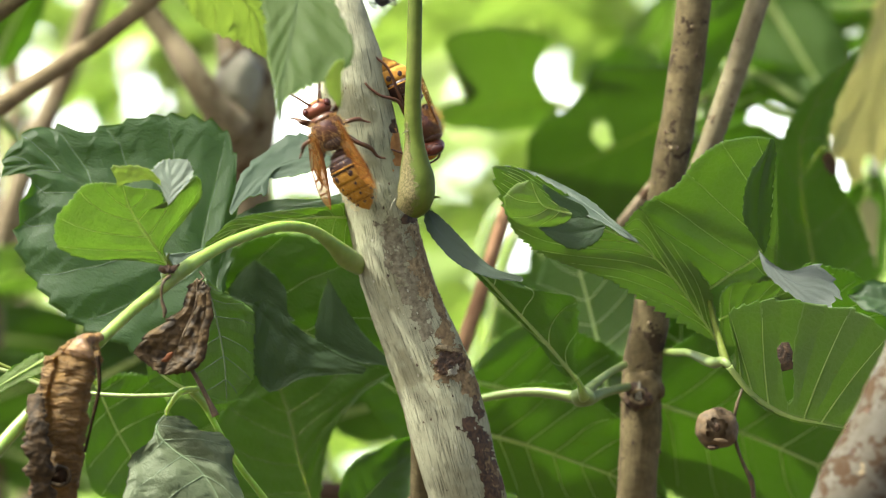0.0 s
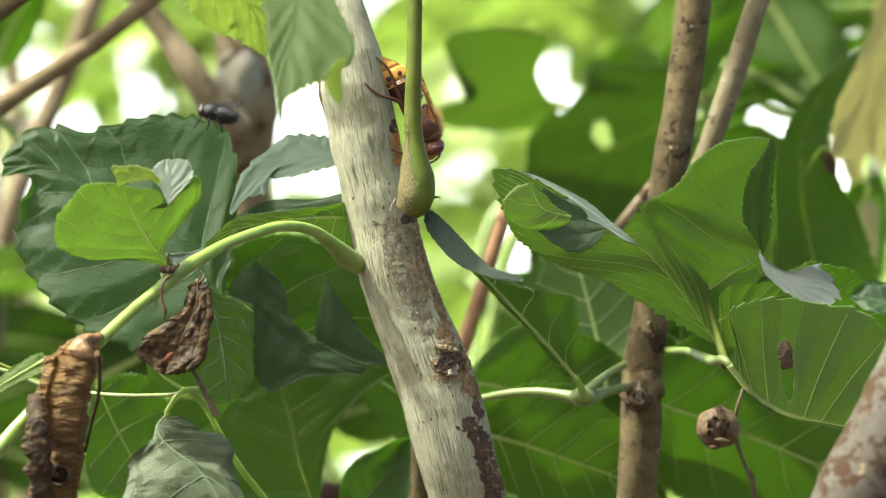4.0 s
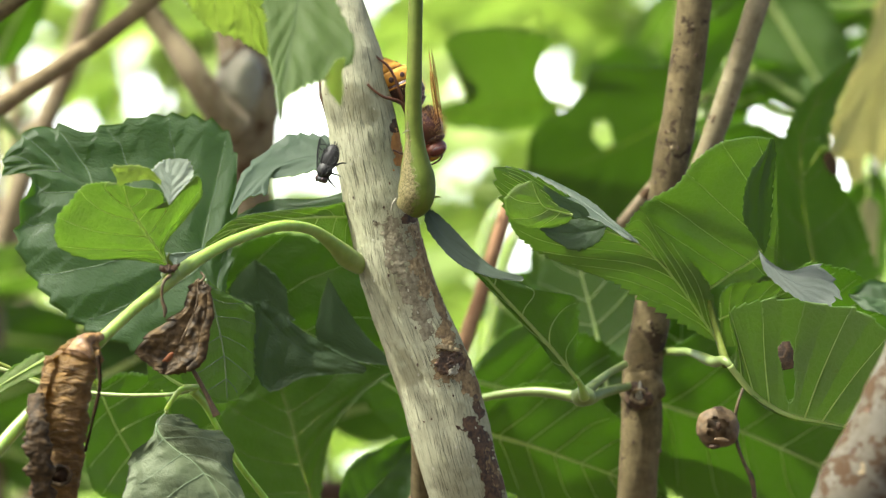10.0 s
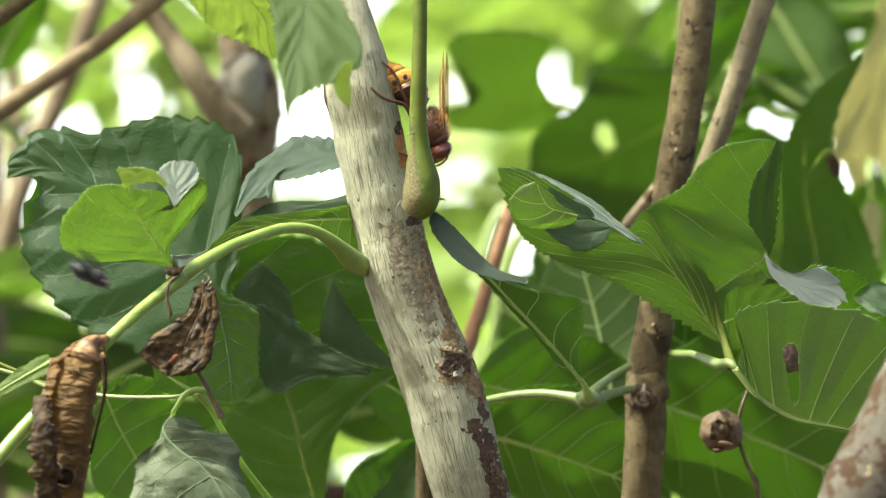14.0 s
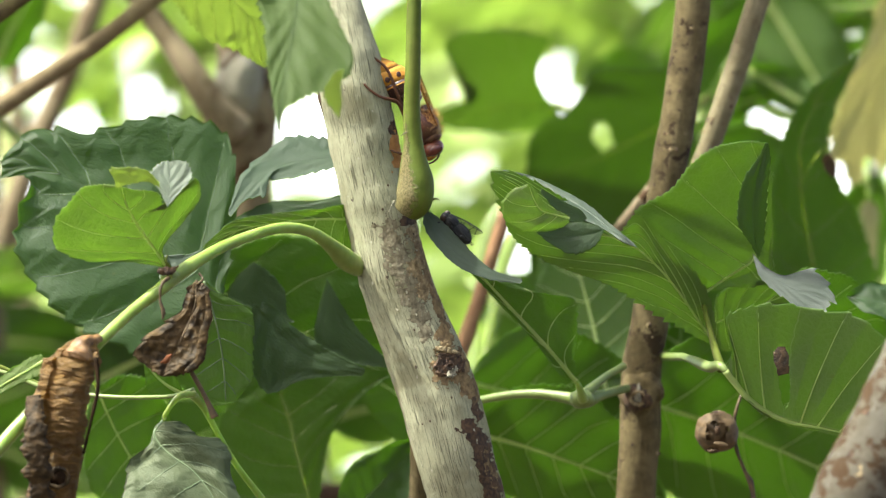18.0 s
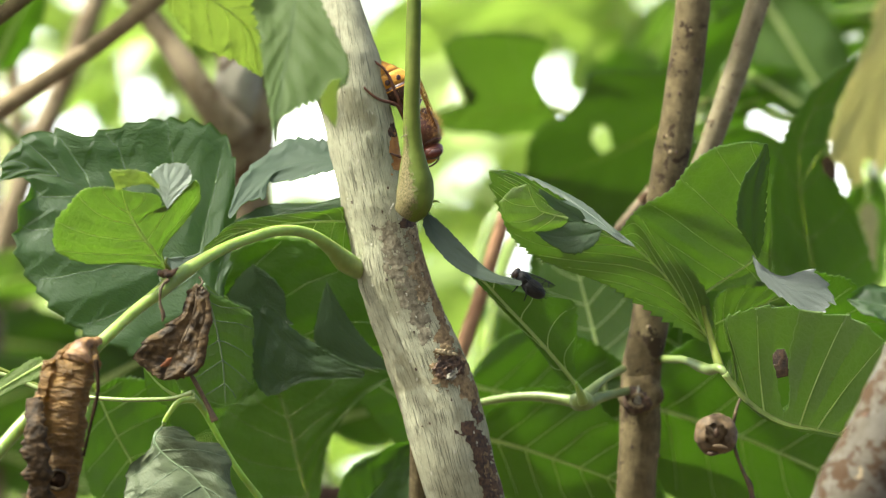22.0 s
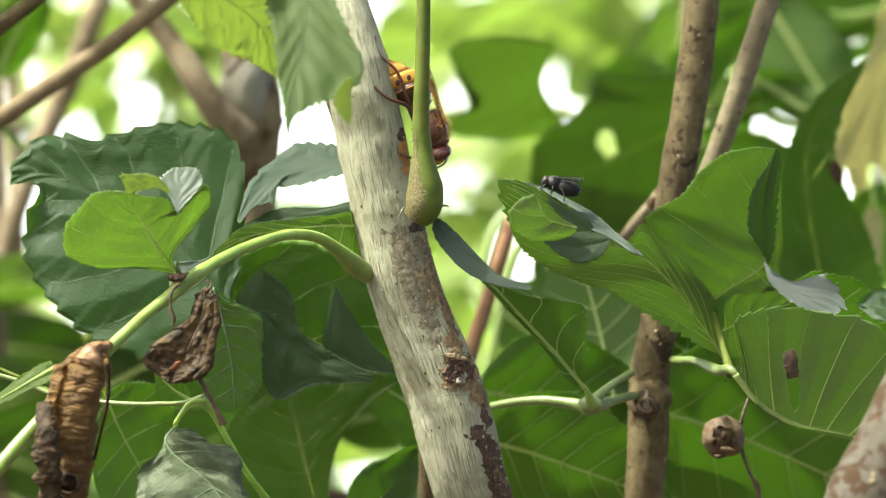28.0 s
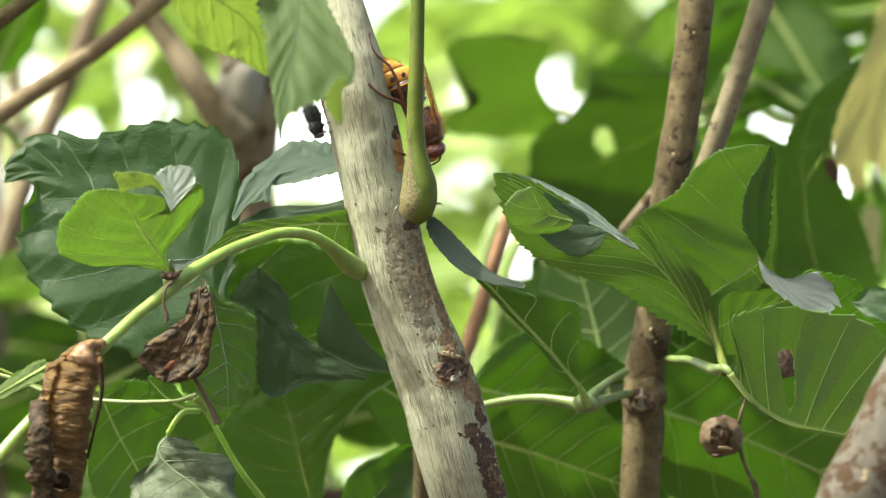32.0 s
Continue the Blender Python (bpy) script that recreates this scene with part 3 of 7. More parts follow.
LINE_C = [(47.5, 58, -33.6, 1.95), (49.5, 60, -15.5, 2.21), (54.8, 62, 5.3, 2.47), (62.2, 62, 26.2, 2.6), (67.2, 62, 40.5, 2.67), (72.6, 62, 57.4, 2.67), (78.4, 66, 75.8, 2.48), (110, 90, 300, 2), (130, 120, 540, 1.4)]
slim = branch("slim_stem", LINE_C, PALEBARK, "slim pale brown stem forking from the upright stem", n=120, seg=24, lump=0.06, seed=9.0)
pores(slim, LINE_C[0][:3], LINE_C[2:7], 24, 4)
branch("reddish_stem", [(20, 220, -1850, 6), (14, 160, -700, 3), (-1.9, 120, -43.1, 1.82), (4.6, 120, -23.5, 1.82), (8.9, 120, -10.7, 1.75), (13.5, 120, 4.2, 1.69), (16.4, 122, 12.3, 1.55), (23.9, 130, 15.1, 1.22)],
       REDBARK, "slim reddish-brown stem behind the leaves", n=90, seg=16, lump=0.05, seed=11.0)
branch("grey_twig", [(52.5, 90, 18.7, 1.72), (46, 95, 10.5, 1.59), (40.8, 100, 4.1, 1.47), (34.3, 110, -3.9, 1.21)], FARBARK, "grey twig crossing behind the curled leaf", n=30, seg=14, lump=0.06, seed=12.0)
branch("brown_stem", [(0, 180, -1850, 7), (-4, 90, -600, 4), (-5.4, 30, -66.2, 2.55), (-5.1, 28, -56.2, 2.42), (-5.3, 26, -45.7, 2.03), (-5.8, 24, -35.4, 1.4)], BROWNBARK, "short brown stem behind the main branch", n=70, seg=18, lump=0.08, seed=13.0)
NEAR_LINE = [(130, -160, -1850, 16), (100, -140, -600, 11), (78.6, -125, -65.2, 10.03), (86.1, -125, -48, 9.45), (93.7, -122, -32, 8.9), (100.9, -118, -17.2, 8.64), (150, -80, 90, 8), (220, -20, 400, 4)]
near_stem = branch("near_stem", NEAR_LINE,
       bark_matter("mottled_bark", (0.105, 0.099, 0.078), (0.072, 0.062, 0.042), (0.07, 0.048, 0.024), 0.6, patch=(0.062, 0.034, 0.012), patch_at=0.5, lines=0.3), "thick grey stem with brown flaked bark", n=140, seg=32, lump=0.1, seed=15.0)
pores(near_stem, NEAR_LINE[0][:3], NEAR_LINE[2:6], 16, 8)
rg2 = random.Random(12)
near_pts = glide(NEAR_LINE[2:6], 60)
for _ in range(16):
    q = near_pts[rg2.randrange(4, 52)]
    ang = rg2.uniform(-1.3, 0.6)
    c = Vector((q[0] + q[3] * 0.97 * math.sin(ang), q[1] - q[3] * 0.97 * math.cos(ang), q[2])) - Vector(NEAR_LINE[0][:3])
    part("bark_flake", blob(c, (rg2.uniform(0.8, 2.4), 0.6, rg2.uniform(1.2, 4.0)), 22, 0.8, rg2.random() * 40, turn=Matrix.Rotation(ang, 3, "Z") @ Matrix.Rotation(0.45, 3, "Y"), lump_size=1.6), RAWWOOD if rg2.random() < 0.5 else KNOTWOOD, near_stem, "brown bark flake")
branch("slanting_branch", [(-150, 120, -60, 2.6), (-122.8, 130, 23.2, 2.31), (-106.5, 130, 34.4, 2.31), (-94.3, 130, 42.5, 2.24), (-82, 130, 50.9, 2.17), (-69.8, 130, 60.4, 2.11), (-52.3, 135, 75.1, 1.91), (0, 150, 200, 1.6)],
       TANBARK, "smooth tan branch slanting behind the leaves", n=90, seg=18, lump=0.04, seed=16.0)
branch("corner_branch", [(-113.6, 60, 45, 1.95), (-101.9, 60, 54.5, 1.95), (-96.7, 60, 58.4, 1.82), (-83.9, 64, 69.2, 1.56), (-60, 70, 130, 1.4)], BROWNBARK, "brown branch in the upper corner of the bush", n=40, seg=16, lump=0.06, seed=17.0)
branch("far_branch", [(-170, 700, -1850, 12), (-135, 420, -41.4, 4), (-122.2, 420, 11.4, 3.52), (-111.8, 420, 38.6, 3.52), (-105.4, 420, 53, 3.2), (-99, 420, 70.6, 3.36), (-93.9, 430, 90.2, 3.06), (-90, 470, 330, 2.5)],
       FARBARK, "grey-brown branch far behind the leaves", n=80, seg=16, lump=0.08, seed=18.0)
knob_line = [(-70, 380, -1850, 14), (-60, 300, -700, 9), (-48.3, 235, -17.2, 4.77), (-48.9, 235, 5.9, 5.06), (-49.7, 235, 18.9, 5.78), (-50.6, 235, 27.6, 8.1), (-51.5, 235, 34.8, 9.54), (-50.9, 235, 42.1, 8.1), (-51.2, 235, 49.3, 6.65), (-52.1, 237, 56.6, 6.08), (-52.8, 240, 72.6, 5.08), (-50, 260, 300, 3)]
knob = branch("knobbed_stem", knob_line, FARBARK, "grey-brown stem with a swollen fork", n=130, seg=26, lump=0.16, seed=19.0, lump_size=12.0)
KO = knob_line[0][:3]
part("side_branch", tube([(-52.3, 225, 29.6, 5.03), (-59.1, 222, 37.7, 4.02), (-63.7, 222, 44.9, 3.59), (-69.5, 224, 53.3, 3.16), (-75.1, 226, 60.6, 2.88), (-81.3, 230, 69.3, 2.6)], 40, 18, 0.1, 3.0, KO), FARBARK, knob, "brown side branch")
part("callus", blob(on(KO, (-51.9, 230, 42)), (6.4, 6.6, 9.5), 30, 0.14, 4.0, lump_size=7.0), plain_matter("pale_callus_bark", (0.19, 0.175, 0.135), (0.32, 0.30, 0.235), 0.7, 240), knob, "pale grey swelling")
part("dead_twig", tube([(-55.7, 205, 46.2, 0.75), (-52.5, 200, 48.9, 0.6), (-48.9, 196, 51.7, 0.57)], 16, 8, 0.2, 3.0, KO), WIRE, knob, "dark dead twig")
branch("dark_root_branch", [(-41.7, 260, -67.3, 2.93), (-32.9, 260, -63.2, 2.93), (-21.1, 262, -64.5, 2.79), (-9.4, 264, -68.2, 2.65)], bark_matter("dark_bark", (0.10, 0.06, 0.04), (0.06, 0.035, 0.022), (0.03, 0.018, 0.012), 0.6), "dark brown branch low behind the leaves", n=30, seg=14, lump=0.08, seed=21.0)
branch("pale_grey_stem", [(-89.1, 300, -41.9, 4.5), (-86.9, 300, -29.8, 3.9), (-85.4, 300, -20.8, 3.45), (-81.8, 305, -5.9, 3.01)], FARBARK, "pale grey stem behind the green stalk", n=30, seg=14, lump=0.08, seed=22.0)
# stems of the bushes behind, which carry the leaves there
for x, y, lean in ((-16, 520, -0.27), (63, 420, 0.115), (-19, 880, -0.27), (75, 760, 0.115), (-150, 900, -0.04), (130, 380, 0.05), (-130, 430, -0.02)):
    branch("bush_stem", [(x - lean * 1900, y, -2150, 9), (x - lean * 600, y, -600, 6), (x, y, 0, 4.5), (x + lean * 300, y + 10, 300, 3.2), (x + lean * 700, y + 20, 700, 1.5)], FARBARK,
           "slender grey-brown stem in the bush behind", n=60, seg=10, lump=0.06, seed=x, group="stems behind", category="stem")


# ---- leaves ----
LEAF_NO = [0]


def leaf(base, tip, width, roll=0, face=(0, -0.84, 0.54), bend=20, side=0, fold=12, curl=0, curl_from=0.7, edge=0, wave=1.0, teeth=24, tooth=0.045, belly=0.72, blunt=0.75,
         holes=(), top=TOP, under=UNDER, stalk=(), rib=0.55, veins=True, label="", group="leaves of the bush", name="leaf", res=(96, 16), rib_mat=RIB, stalk_mat=STALK, sweep=0.0, lop=(1, 1), torn=0.0, quilt=0.12, category="leaf"):
    """A toothed leaf from base to tip (plan, millimetres). face: the way its upper side looks; roll turns it further about its midrib;
    lop scales its two halves, sweep slants their veins back; bend, side, curl: degrees of bow along it, sideways, and rolling at the tip; fold, edge: degrees of lift of the halves and their rims.
    Parts: blade, midrib, each side vein, petiole."""
    LEAF_NO[0] += 1
    seed = LEAF_NO[0] * 7.31
    nu, nv = res
    length = math.dist(base, tip)
    pts, dirs, nrms = [Vector((0, 0, 0))], [], []
    for i in range(nu + 1):
        u = i / nu
        c = max(0.0, (u - curl_from) / (1 - curl_from))
        th = radians(bend * (u - 0.5) + curl * c * c * (3 - 2 * c))
        ps = radians(side * (u - 0.5))
        d = Vector((math.cos(th) * math.cos(ps), math.sin(ps), -math.sin(th) * math.cos(ps)))
        dirs.append(d), nrms.append(Vector((math.sin(th), 0, math.cos(th))))
        if i:
            pts.append(pts[-1] + d / nu)
    chord = pts[-1]
    k = length / chord.length
    fix = chord.rotation_difference(Vector((1, 0, 0))).to_matrix()
    ex = (Vector(tip) - Vector(base)).normalized()
    n0 = Vector(face) - ex * Vector(face).dot(ex)
    n0 = Matrix.Rotation(radians(roll), 3, ex) @ n0.normalized()
    frame_m = Matrix((ex, n0.cross(ex), n0)).transposed() @ fix

    wide = width / max(0.5, abs(n0.y))

    def half_width(u):
        w = max(0.0, math.sin(math.pi * min(1, max(0, u)) ** belly)) ** blunt
        saw = (u * teeth + 0.25 * math.sin(u * 23 + seed)) % 1.0
        w *= 1 + 0.13 * noise.noise(Vector((u * 4.5, seed, 0))) + 0.05 * noise.noise(Vector((u * 13, seed, 4)))
        return wide / 2 * w * (1 + tooth * (saw - 0.5) * (2.2 if w < 0.5 else 1.3)) + 0.03

    prof = [(0.0, 0.0)]
    for j in range(nv):
        a = radians(fold + edge * ((j + 0.5) / nv) ** 1.5)
        prof.append((prof[-1][0] + math.cos(a) / nv, prof[-1][1] + math.sin(a) / nv))

    def spot(u, v, lift=0.0):
        s = min(max(u, 0), 1) * nu
        i = min(int(s), nu - 1)
        f = s - i
        p = pts[i].lerp(pts[i + 1], f) * k
        d, n = dirs[i].lerp(dirs[i + 1], f), nrms[i].lerp(nrms[i + 1], f)
        a = min(abs(v), 1) * nv
        j = min(int(a), nv - 1)
        y = prof[j][0] + (prof[j + 1][0] - prof[j][0]) * (a - j)
        z = prof[j][1] + (prof[j + 1][1] - prof[j][1]) * (a - j)
        w = half_width(u) * lop[0 if v >= 0 else 1]
        ph = u * VEINS - abs(v) * SLANT
        z_up = z * w + quilt * (abs(ph % 1.0 - 0.5) * 2 - 1) * -min(1, abs(v) * 4) + lift
        z_up += wave * (noise.noise(Vector((u * 3.2, v * 1.6, seed))) * (0.25 + abs(v)) * 1.8 + 0.14 * noise.noise(Vector((u * 11, v * 4, seed + 3))) * abs(v))
        side_y = n.cross(d) * (y * w * (1 if v >= 0 else -1))
        return frame_m @ (p + side_y + n * z_up - d * (sweep * abs(v) * w))

    o = thing(name, base, label, category, group)
    keep = {}
    for i in range(nu):
        for j in range(-nv, nv):
            u, v = (i + 0.5) / nu, (j + 0.5) / nv
            gone = any(((u - hu) / ru) ** 2 + ((v - hv) / rv) ** 2 < 1 + 0.5 * noise.noise(Vector((u * 14, v * 9, seed))) for hu, hv, ru, rv in holes)
            if torn and abs(v) > 0.55 and noise.noise(Vector((u * 5, v * 2.5, seed + 9))) > 0.62 - torn * abs(v):
                gone = True
            keep[i, j] = not gone
    verts, uvs, index = [], [], {}
    for i in range(nu + 1):
        for j in range(-nv, nv + 1):
            index[i, j] = len(verts)
            u, v = i / nu, j / nv
            verts.append(spot(u, v, 0.09) * MM), uvs.append((u, v))
    flat = len(verts)
    for i in range(nu + 1):
        for j in range(-nv, nv + 1):
            u, v = i / nu, j / nv
            verts.append(spot(u, v, -0.09) * MM), uvs.append((u, v))
    faces, mats, seen = [], [], {}
    for (i, j), ok in keep.items():
        if not ok:
            continue
        q = (index[i, j], index[i + 1, j], index[i + 1, j + 1], index[i, j + 1])
        faces.append(q), mats.append(0)
        faces.append(tuple(x + flat for x in reversed(q))), mats.append(1)
        for a, b in zip(q, q[1:] + q[:1]):
            e = (min(a, b), max(a, b))
            seen[e] = seen.get(e, 0) + 1
    for (a, b), c in seen.items():
        if c == 1:
            faces.append((a, b, b + flat, a + flat)), mats.append(1)
    me = bpy.data.meshes.new("blade")
    me.from_pydata(verts, [], faces)
    me.materials.append(top), me.materials.append(under)
    me.polygons.foreach_set("material_index", mats)
    me.polygons.foreach_set("use_smooth", [True] * len(faces))
    layer = me.uv_layers.new(name="grid")
    loops = np.empty(len(me.loops), dtype=np.int32)
    me.loops.foreach_get("vertex_index", loops)
    layer.data.foreach_set("uv", np.array(uvs, dtype=np.float32)[loops].ravel())
    part("blade", me, None, o)

    def strand(nm, path, r0, r1, mat, nn=20, seg=6):
        line = [(*(spot(u, v, -0.1 - 0.4 * r0 * (1 - t))), r0 + (r1 - r0) * t) for t, (u, v) in path]
        return part(nm, tube(line, nn, seg), mat, o)

    strand("midrib", [(t, (0.97 * t, 0)) for t in np.linspace(0, 1, 9)], rib, 0.1, rib_mat, 30, 8)
    if veins:
        for sgn in (-1, 1):
            for j in range(1, VEINS - 1):
                path = []
                for t in np.linspace(0, 1, 7):
                    v = sgn * 0.9 * t
                    u = (j - 0.2 + SLANT * abs(v)) / VEINS
                    if u > 0.93 or not keep.get((min(int(u * nu), nu - 1), int(math.floor(v * nv))), False):
                        break
                    path.append((t, (u, v)))
                if len(path) > 3:
                    strand("vein", path, rib * 0.34, 0.07, rib_mat, 14, 5)
    if not stalk and base[1] > 140:
        b3 = np.array(base)
        near = min(STEMS, key=lambda q: np.linalg.norm((q - b3) * (1, 1, 0.8)))
        if np.linalg.norm(near - b3) < 170:
            bow = (near + b3) / 2 + (0, 6, -0.06 * np.linalg.norm(near - b3))
            stalk = [(*near, rib * 1.3), (*bow, rib)]
    if stalk:
        part("petiole", tube(list(stalk) + [(*base, rib * 1.05), (*(Vector(base) + spot(0.06, 0)), rib * 0.9)], 36, 12, 0.06, seed, base), stalk_mat, o, "pale green stalk")
    return o


def fold_leaf(*args, **kw):
    """A leaf whose lower side looks down at the viewer, its upper side up into the light."""
    return leaf(*args, face=kw.pop("face", (-0.08, 0.74, 0.66)), **kw)


def blade(rib, upper, lower, front=UNDER, back=UNDER, n=7, slant=1.5, teeth=26, tooth=0.9, wave=0.8, quilt=0.25, crinkle=0.0, holes=(), stalk=(), thick=0.5, veins=True, label="", group="leaves of the bush",
          name="leaf", res=(110, 18), rib_mat=RIB, stalk_mat=STALK, cup=0.0, category="leaf"):
    """A leaf stretched between its midrib and its two rims, each a smooth line through a few places of the plan (millimetres).
    front, back: the faces towards and away from the viewer; n veins a side, slanting forward; teeth: how many, tooth: their depth; cup: how far the halves bulge.
    Parts: blade, midrib, each side vein, petiole."""
    LEAF_NO[0] += 1
    seed = LEAF_NO[0] * 7.31
    nu, nv = res
    base = rib[0]
    o3 = Vector(base)
    lines = [[Vector(q) - o3 for q in glide(k, nu + 1)] for k in (rib, [rib[0]] + upper, [rib[0]] + lower)]
    ax, up = lines[0][-1] - lines[0][0], lines[1][nu // 2] - lines[2][nu // 2]
    nrm = ax.cross(up).normalized()
    if nrm.y > 0:
        nrm = -nrm
    rims = {}
    for s in (1, -1):
        for i in range(nu + 1):
            u = i / nu
            p = lines[1 if s > 0 else 2][i]
            out = (p - lines[0][i])
            far = out.length
            out = out.normalized() if far > 0.01 else Vector((0, 0, 0))
            along = (u * teeth * (1 + 0.12 * math.sin(u * 7 + seed)) + 0.3 * s) % 1.0
            big = 0.75 + 0.6 * noise.noise(Vector((u * 9, s, seed)))
            rims[s, i] = p + out * (min(tooth, far * 0.25) * big * ((along ** 1.4) - 0.5) + 0.5 * noise.noise(Vector((u * 8, s * 3, seed + 2))) * min(1, far / 8))

    def spot(u, v, lift=0.0):
        f = min(max(u, 0), 1) * nu
        i = min(int(f), nu - 1)
        f -= i
        s = 1 if v >= 0 else -1
        a = lines[0][i].lerp(lines[0][i + 1], f)
        b = rims[s, i].lerp(rims[s, i + 1], f)
        w = abs(v)
        far = (b - a).length
        ph = u * n - w * slant
        h = quilt * (1 - abs(ph % 1.0 - 0.5) * 2) * min(1, w * 4) * min(1, far / 6)
        h += cup * math.sin(math.pi * min(1, w)) * min(1, far / 6)
        h += wave * (noise.noise(Vector((u * 3.4, v * 1.7, seed))) * (0.2 + w) + 0.22 * noise.noise(Vector((u * 10, v * 5, seed + 3))) * (0.3 + w)) * min(1.5, far / 7)
        if crinkle:
            q = a.lerp(b, w)
            h += crinkle * (1 - 2.2 * abs(noise.noise(q / 4.2 + Vector((seed, 0, 0))))) + 0.45 * crinkle * (1 - 2.2 * abs(noise.noise(q / 1.7 + Vector((0, seed, 0)))))
        return a.lerp(b, w) + nrm * (h + lift)

    o = thing(name, base, label, category, group)
    keep = {}
    for i in range(nu):
        for j in range(-nv, nv):
            u, v = (i + 0.5) / nu, (j + 0.5) / nv
            keep[i, j] = not any(((u - hu) / ru) ** 2 + ((v - hv) / rv) ** 2 < 1 + 0.3 * noise.noise(Vector((u * 30, v * 12, seed))) for hu, hv, ru, rv in holes)
    verts, uvs, index = [], [], {}
    for lift in (0.08, -0.08):
        for i in range(nu + 1):
            for j in range(-nv, nv + 1):
                u, v = i / nu, j / nv
                if lift > 0:
                    index[i, j] = len(verts)
                verts.append(spot(u, v, lift) * MM)
                uvs.append(((u * n - abs(v) * (slant - SLANT)) / VEINS, v))
    flat = len(verts) // 2
    a, b, c = (verts[index[nu // 2, 0]], verts[index[nu // 2 + 2, 0]], verts[index[nu // 2, 3]])
    turned = (b - a).cross(c - a).dot(nrm) < 0
    faces, mats, seen = [], [], {}
    for (i, j), ok in keep.items():
        if not ok:
            continue
        q = (index[i, j], index[i + 1, j], index[i + 1, j + 1], index[i, j + 1])
        near, off = (tuple(reversed(q)), q) if turned else (q, tuple(reversed(q)))
        faces.append(near), mats.append(0)
        faces.append(tuple(x + flat for x in off)), mats.append(1)
        for e0, e1 in zip(q, q[1:] + q[:1]):
            e = (min(e0, e1), max(e0, e1))
            seen[e] = seen.get(e, 0) + 1
    for (e0, e1), cnt in seen.items():
        if cnt == 1:
            faces.append((e0, e1, e1 + flat, e0 + flat)), mats.append(1)
    me = bpy.data.meshes.new("blade")
    me.from_pydata(verts, [], faces)
    me.materials.append(front), me.materials.append(back)
    me.polygons.foreach_set("material_index", mats)
    me.polygons.foreach_set("use_smooth", [True] * len(faces))
    layer = me.uv_layers.new(name="grid")
    loops = np.empty(len(me.loops), dtype=np.int32)
    me.loops.foreach_get("vertex_index", loops)
    layer.data.foreach_set("uv", np.array(uvs, dtype=np.float32)[loops].ravel())
    part("blade", me, None, o)

    def strand(nm, path, r0, r1, mat, nn=20, seg=6):
        line = [(*(spot(u, v, 0.1 + 0.3 * r0 * (1 - t))), r0 + (r1 - r0) * t) for t, (u, v) in path]
        return part(nm, tube(line, nn, seg), mat, o)

    strand("midrib", [(t, (0.97 * t, 0)) for t in np.linspace(0, 1, 11)], thick if thick > 0.12 else 0.04, 0.1 if thick > 0.12 else 0.03, rib_mat if thick > 0.12 else front, 40, 8)
    if veins:
        for sgn in (-1, 1):
            for j in range(0, n):
                path = []
                for t in np.linspace(0, 1, 8):
                    v = sgn * 0.93 * t
                    u = (j + slant * abs(v)) / n
                    if u > 0.96 or not keep.get((min(int(u * nu), nu - 1), int(math.floor(v * nv))), False):
                        break
                    path.append((t, (u, v)))
                if len(path) > 3 and (spot(*path[-1][1]) - spot(*path[0][1])).length > 4:
                    strand("vein", path, max(0.12, thick * 0.3), 0.06, rib_mat, 18, 5)
    if not stalk and base[1] > 60:
        b3 = np.array(base)
        near = min(STEMS, key=lambda q: np.linalg.norm((q - b3) * (1, 1, 0.8)))
        stalk, thick = [(*near, 1.0), (*((near + b3) / 2 + (0, 6, -4)), 0.8)], max(thick, 0.5)
    if stalk:
        part("petiole", tube(list(stalk) + [(*base, thick * 1.05), (*(o3 + spot(0.06, 0)), thick * 0.9)], 36, 12, 0.06, seed, base), stalk_mat, o, "pale green stalk")
    return o


G_RIGHT, G_CURL, G_BITE, G_POD, G_LOW, G_TOP, G_DRY = [], [], [], [], [], [], []
GREEN_L = "green leaf seen from its pale-veined lower side"
DARK_L = "dark green toothed leaf with a dull sheen"
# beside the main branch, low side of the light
# The brighter LITE green helps the light seem to shine through.
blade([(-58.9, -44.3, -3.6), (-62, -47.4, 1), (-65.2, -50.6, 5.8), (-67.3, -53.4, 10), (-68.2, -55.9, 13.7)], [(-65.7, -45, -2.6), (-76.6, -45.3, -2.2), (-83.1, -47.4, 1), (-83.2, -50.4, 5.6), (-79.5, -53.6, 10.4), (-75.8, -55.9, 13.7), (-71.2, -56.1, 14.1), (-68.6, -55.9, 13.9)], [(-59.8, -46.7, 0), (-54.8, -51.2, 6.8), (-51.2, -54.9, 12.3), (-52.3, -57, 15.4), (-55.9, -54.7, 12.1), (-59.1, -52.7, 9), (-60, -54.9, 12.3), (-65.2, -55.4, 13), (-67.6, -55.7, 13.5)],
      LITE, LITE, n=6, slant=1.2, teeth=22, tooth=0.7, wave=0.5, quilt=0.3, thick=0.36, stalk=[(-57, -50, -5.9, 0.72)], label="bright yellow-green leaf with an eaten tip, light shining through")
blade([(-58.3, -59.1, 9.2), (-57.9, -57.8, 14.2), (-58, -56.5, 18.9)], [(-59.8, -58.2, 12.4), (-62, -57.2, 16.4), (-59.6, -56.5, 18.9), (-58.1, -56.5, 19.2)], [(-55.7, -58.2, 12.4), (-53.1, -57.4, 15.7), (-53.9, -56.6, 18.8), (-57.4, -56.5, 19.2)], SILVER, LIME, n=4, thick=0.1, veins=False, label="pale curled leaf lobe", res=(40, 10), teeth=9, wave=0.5)
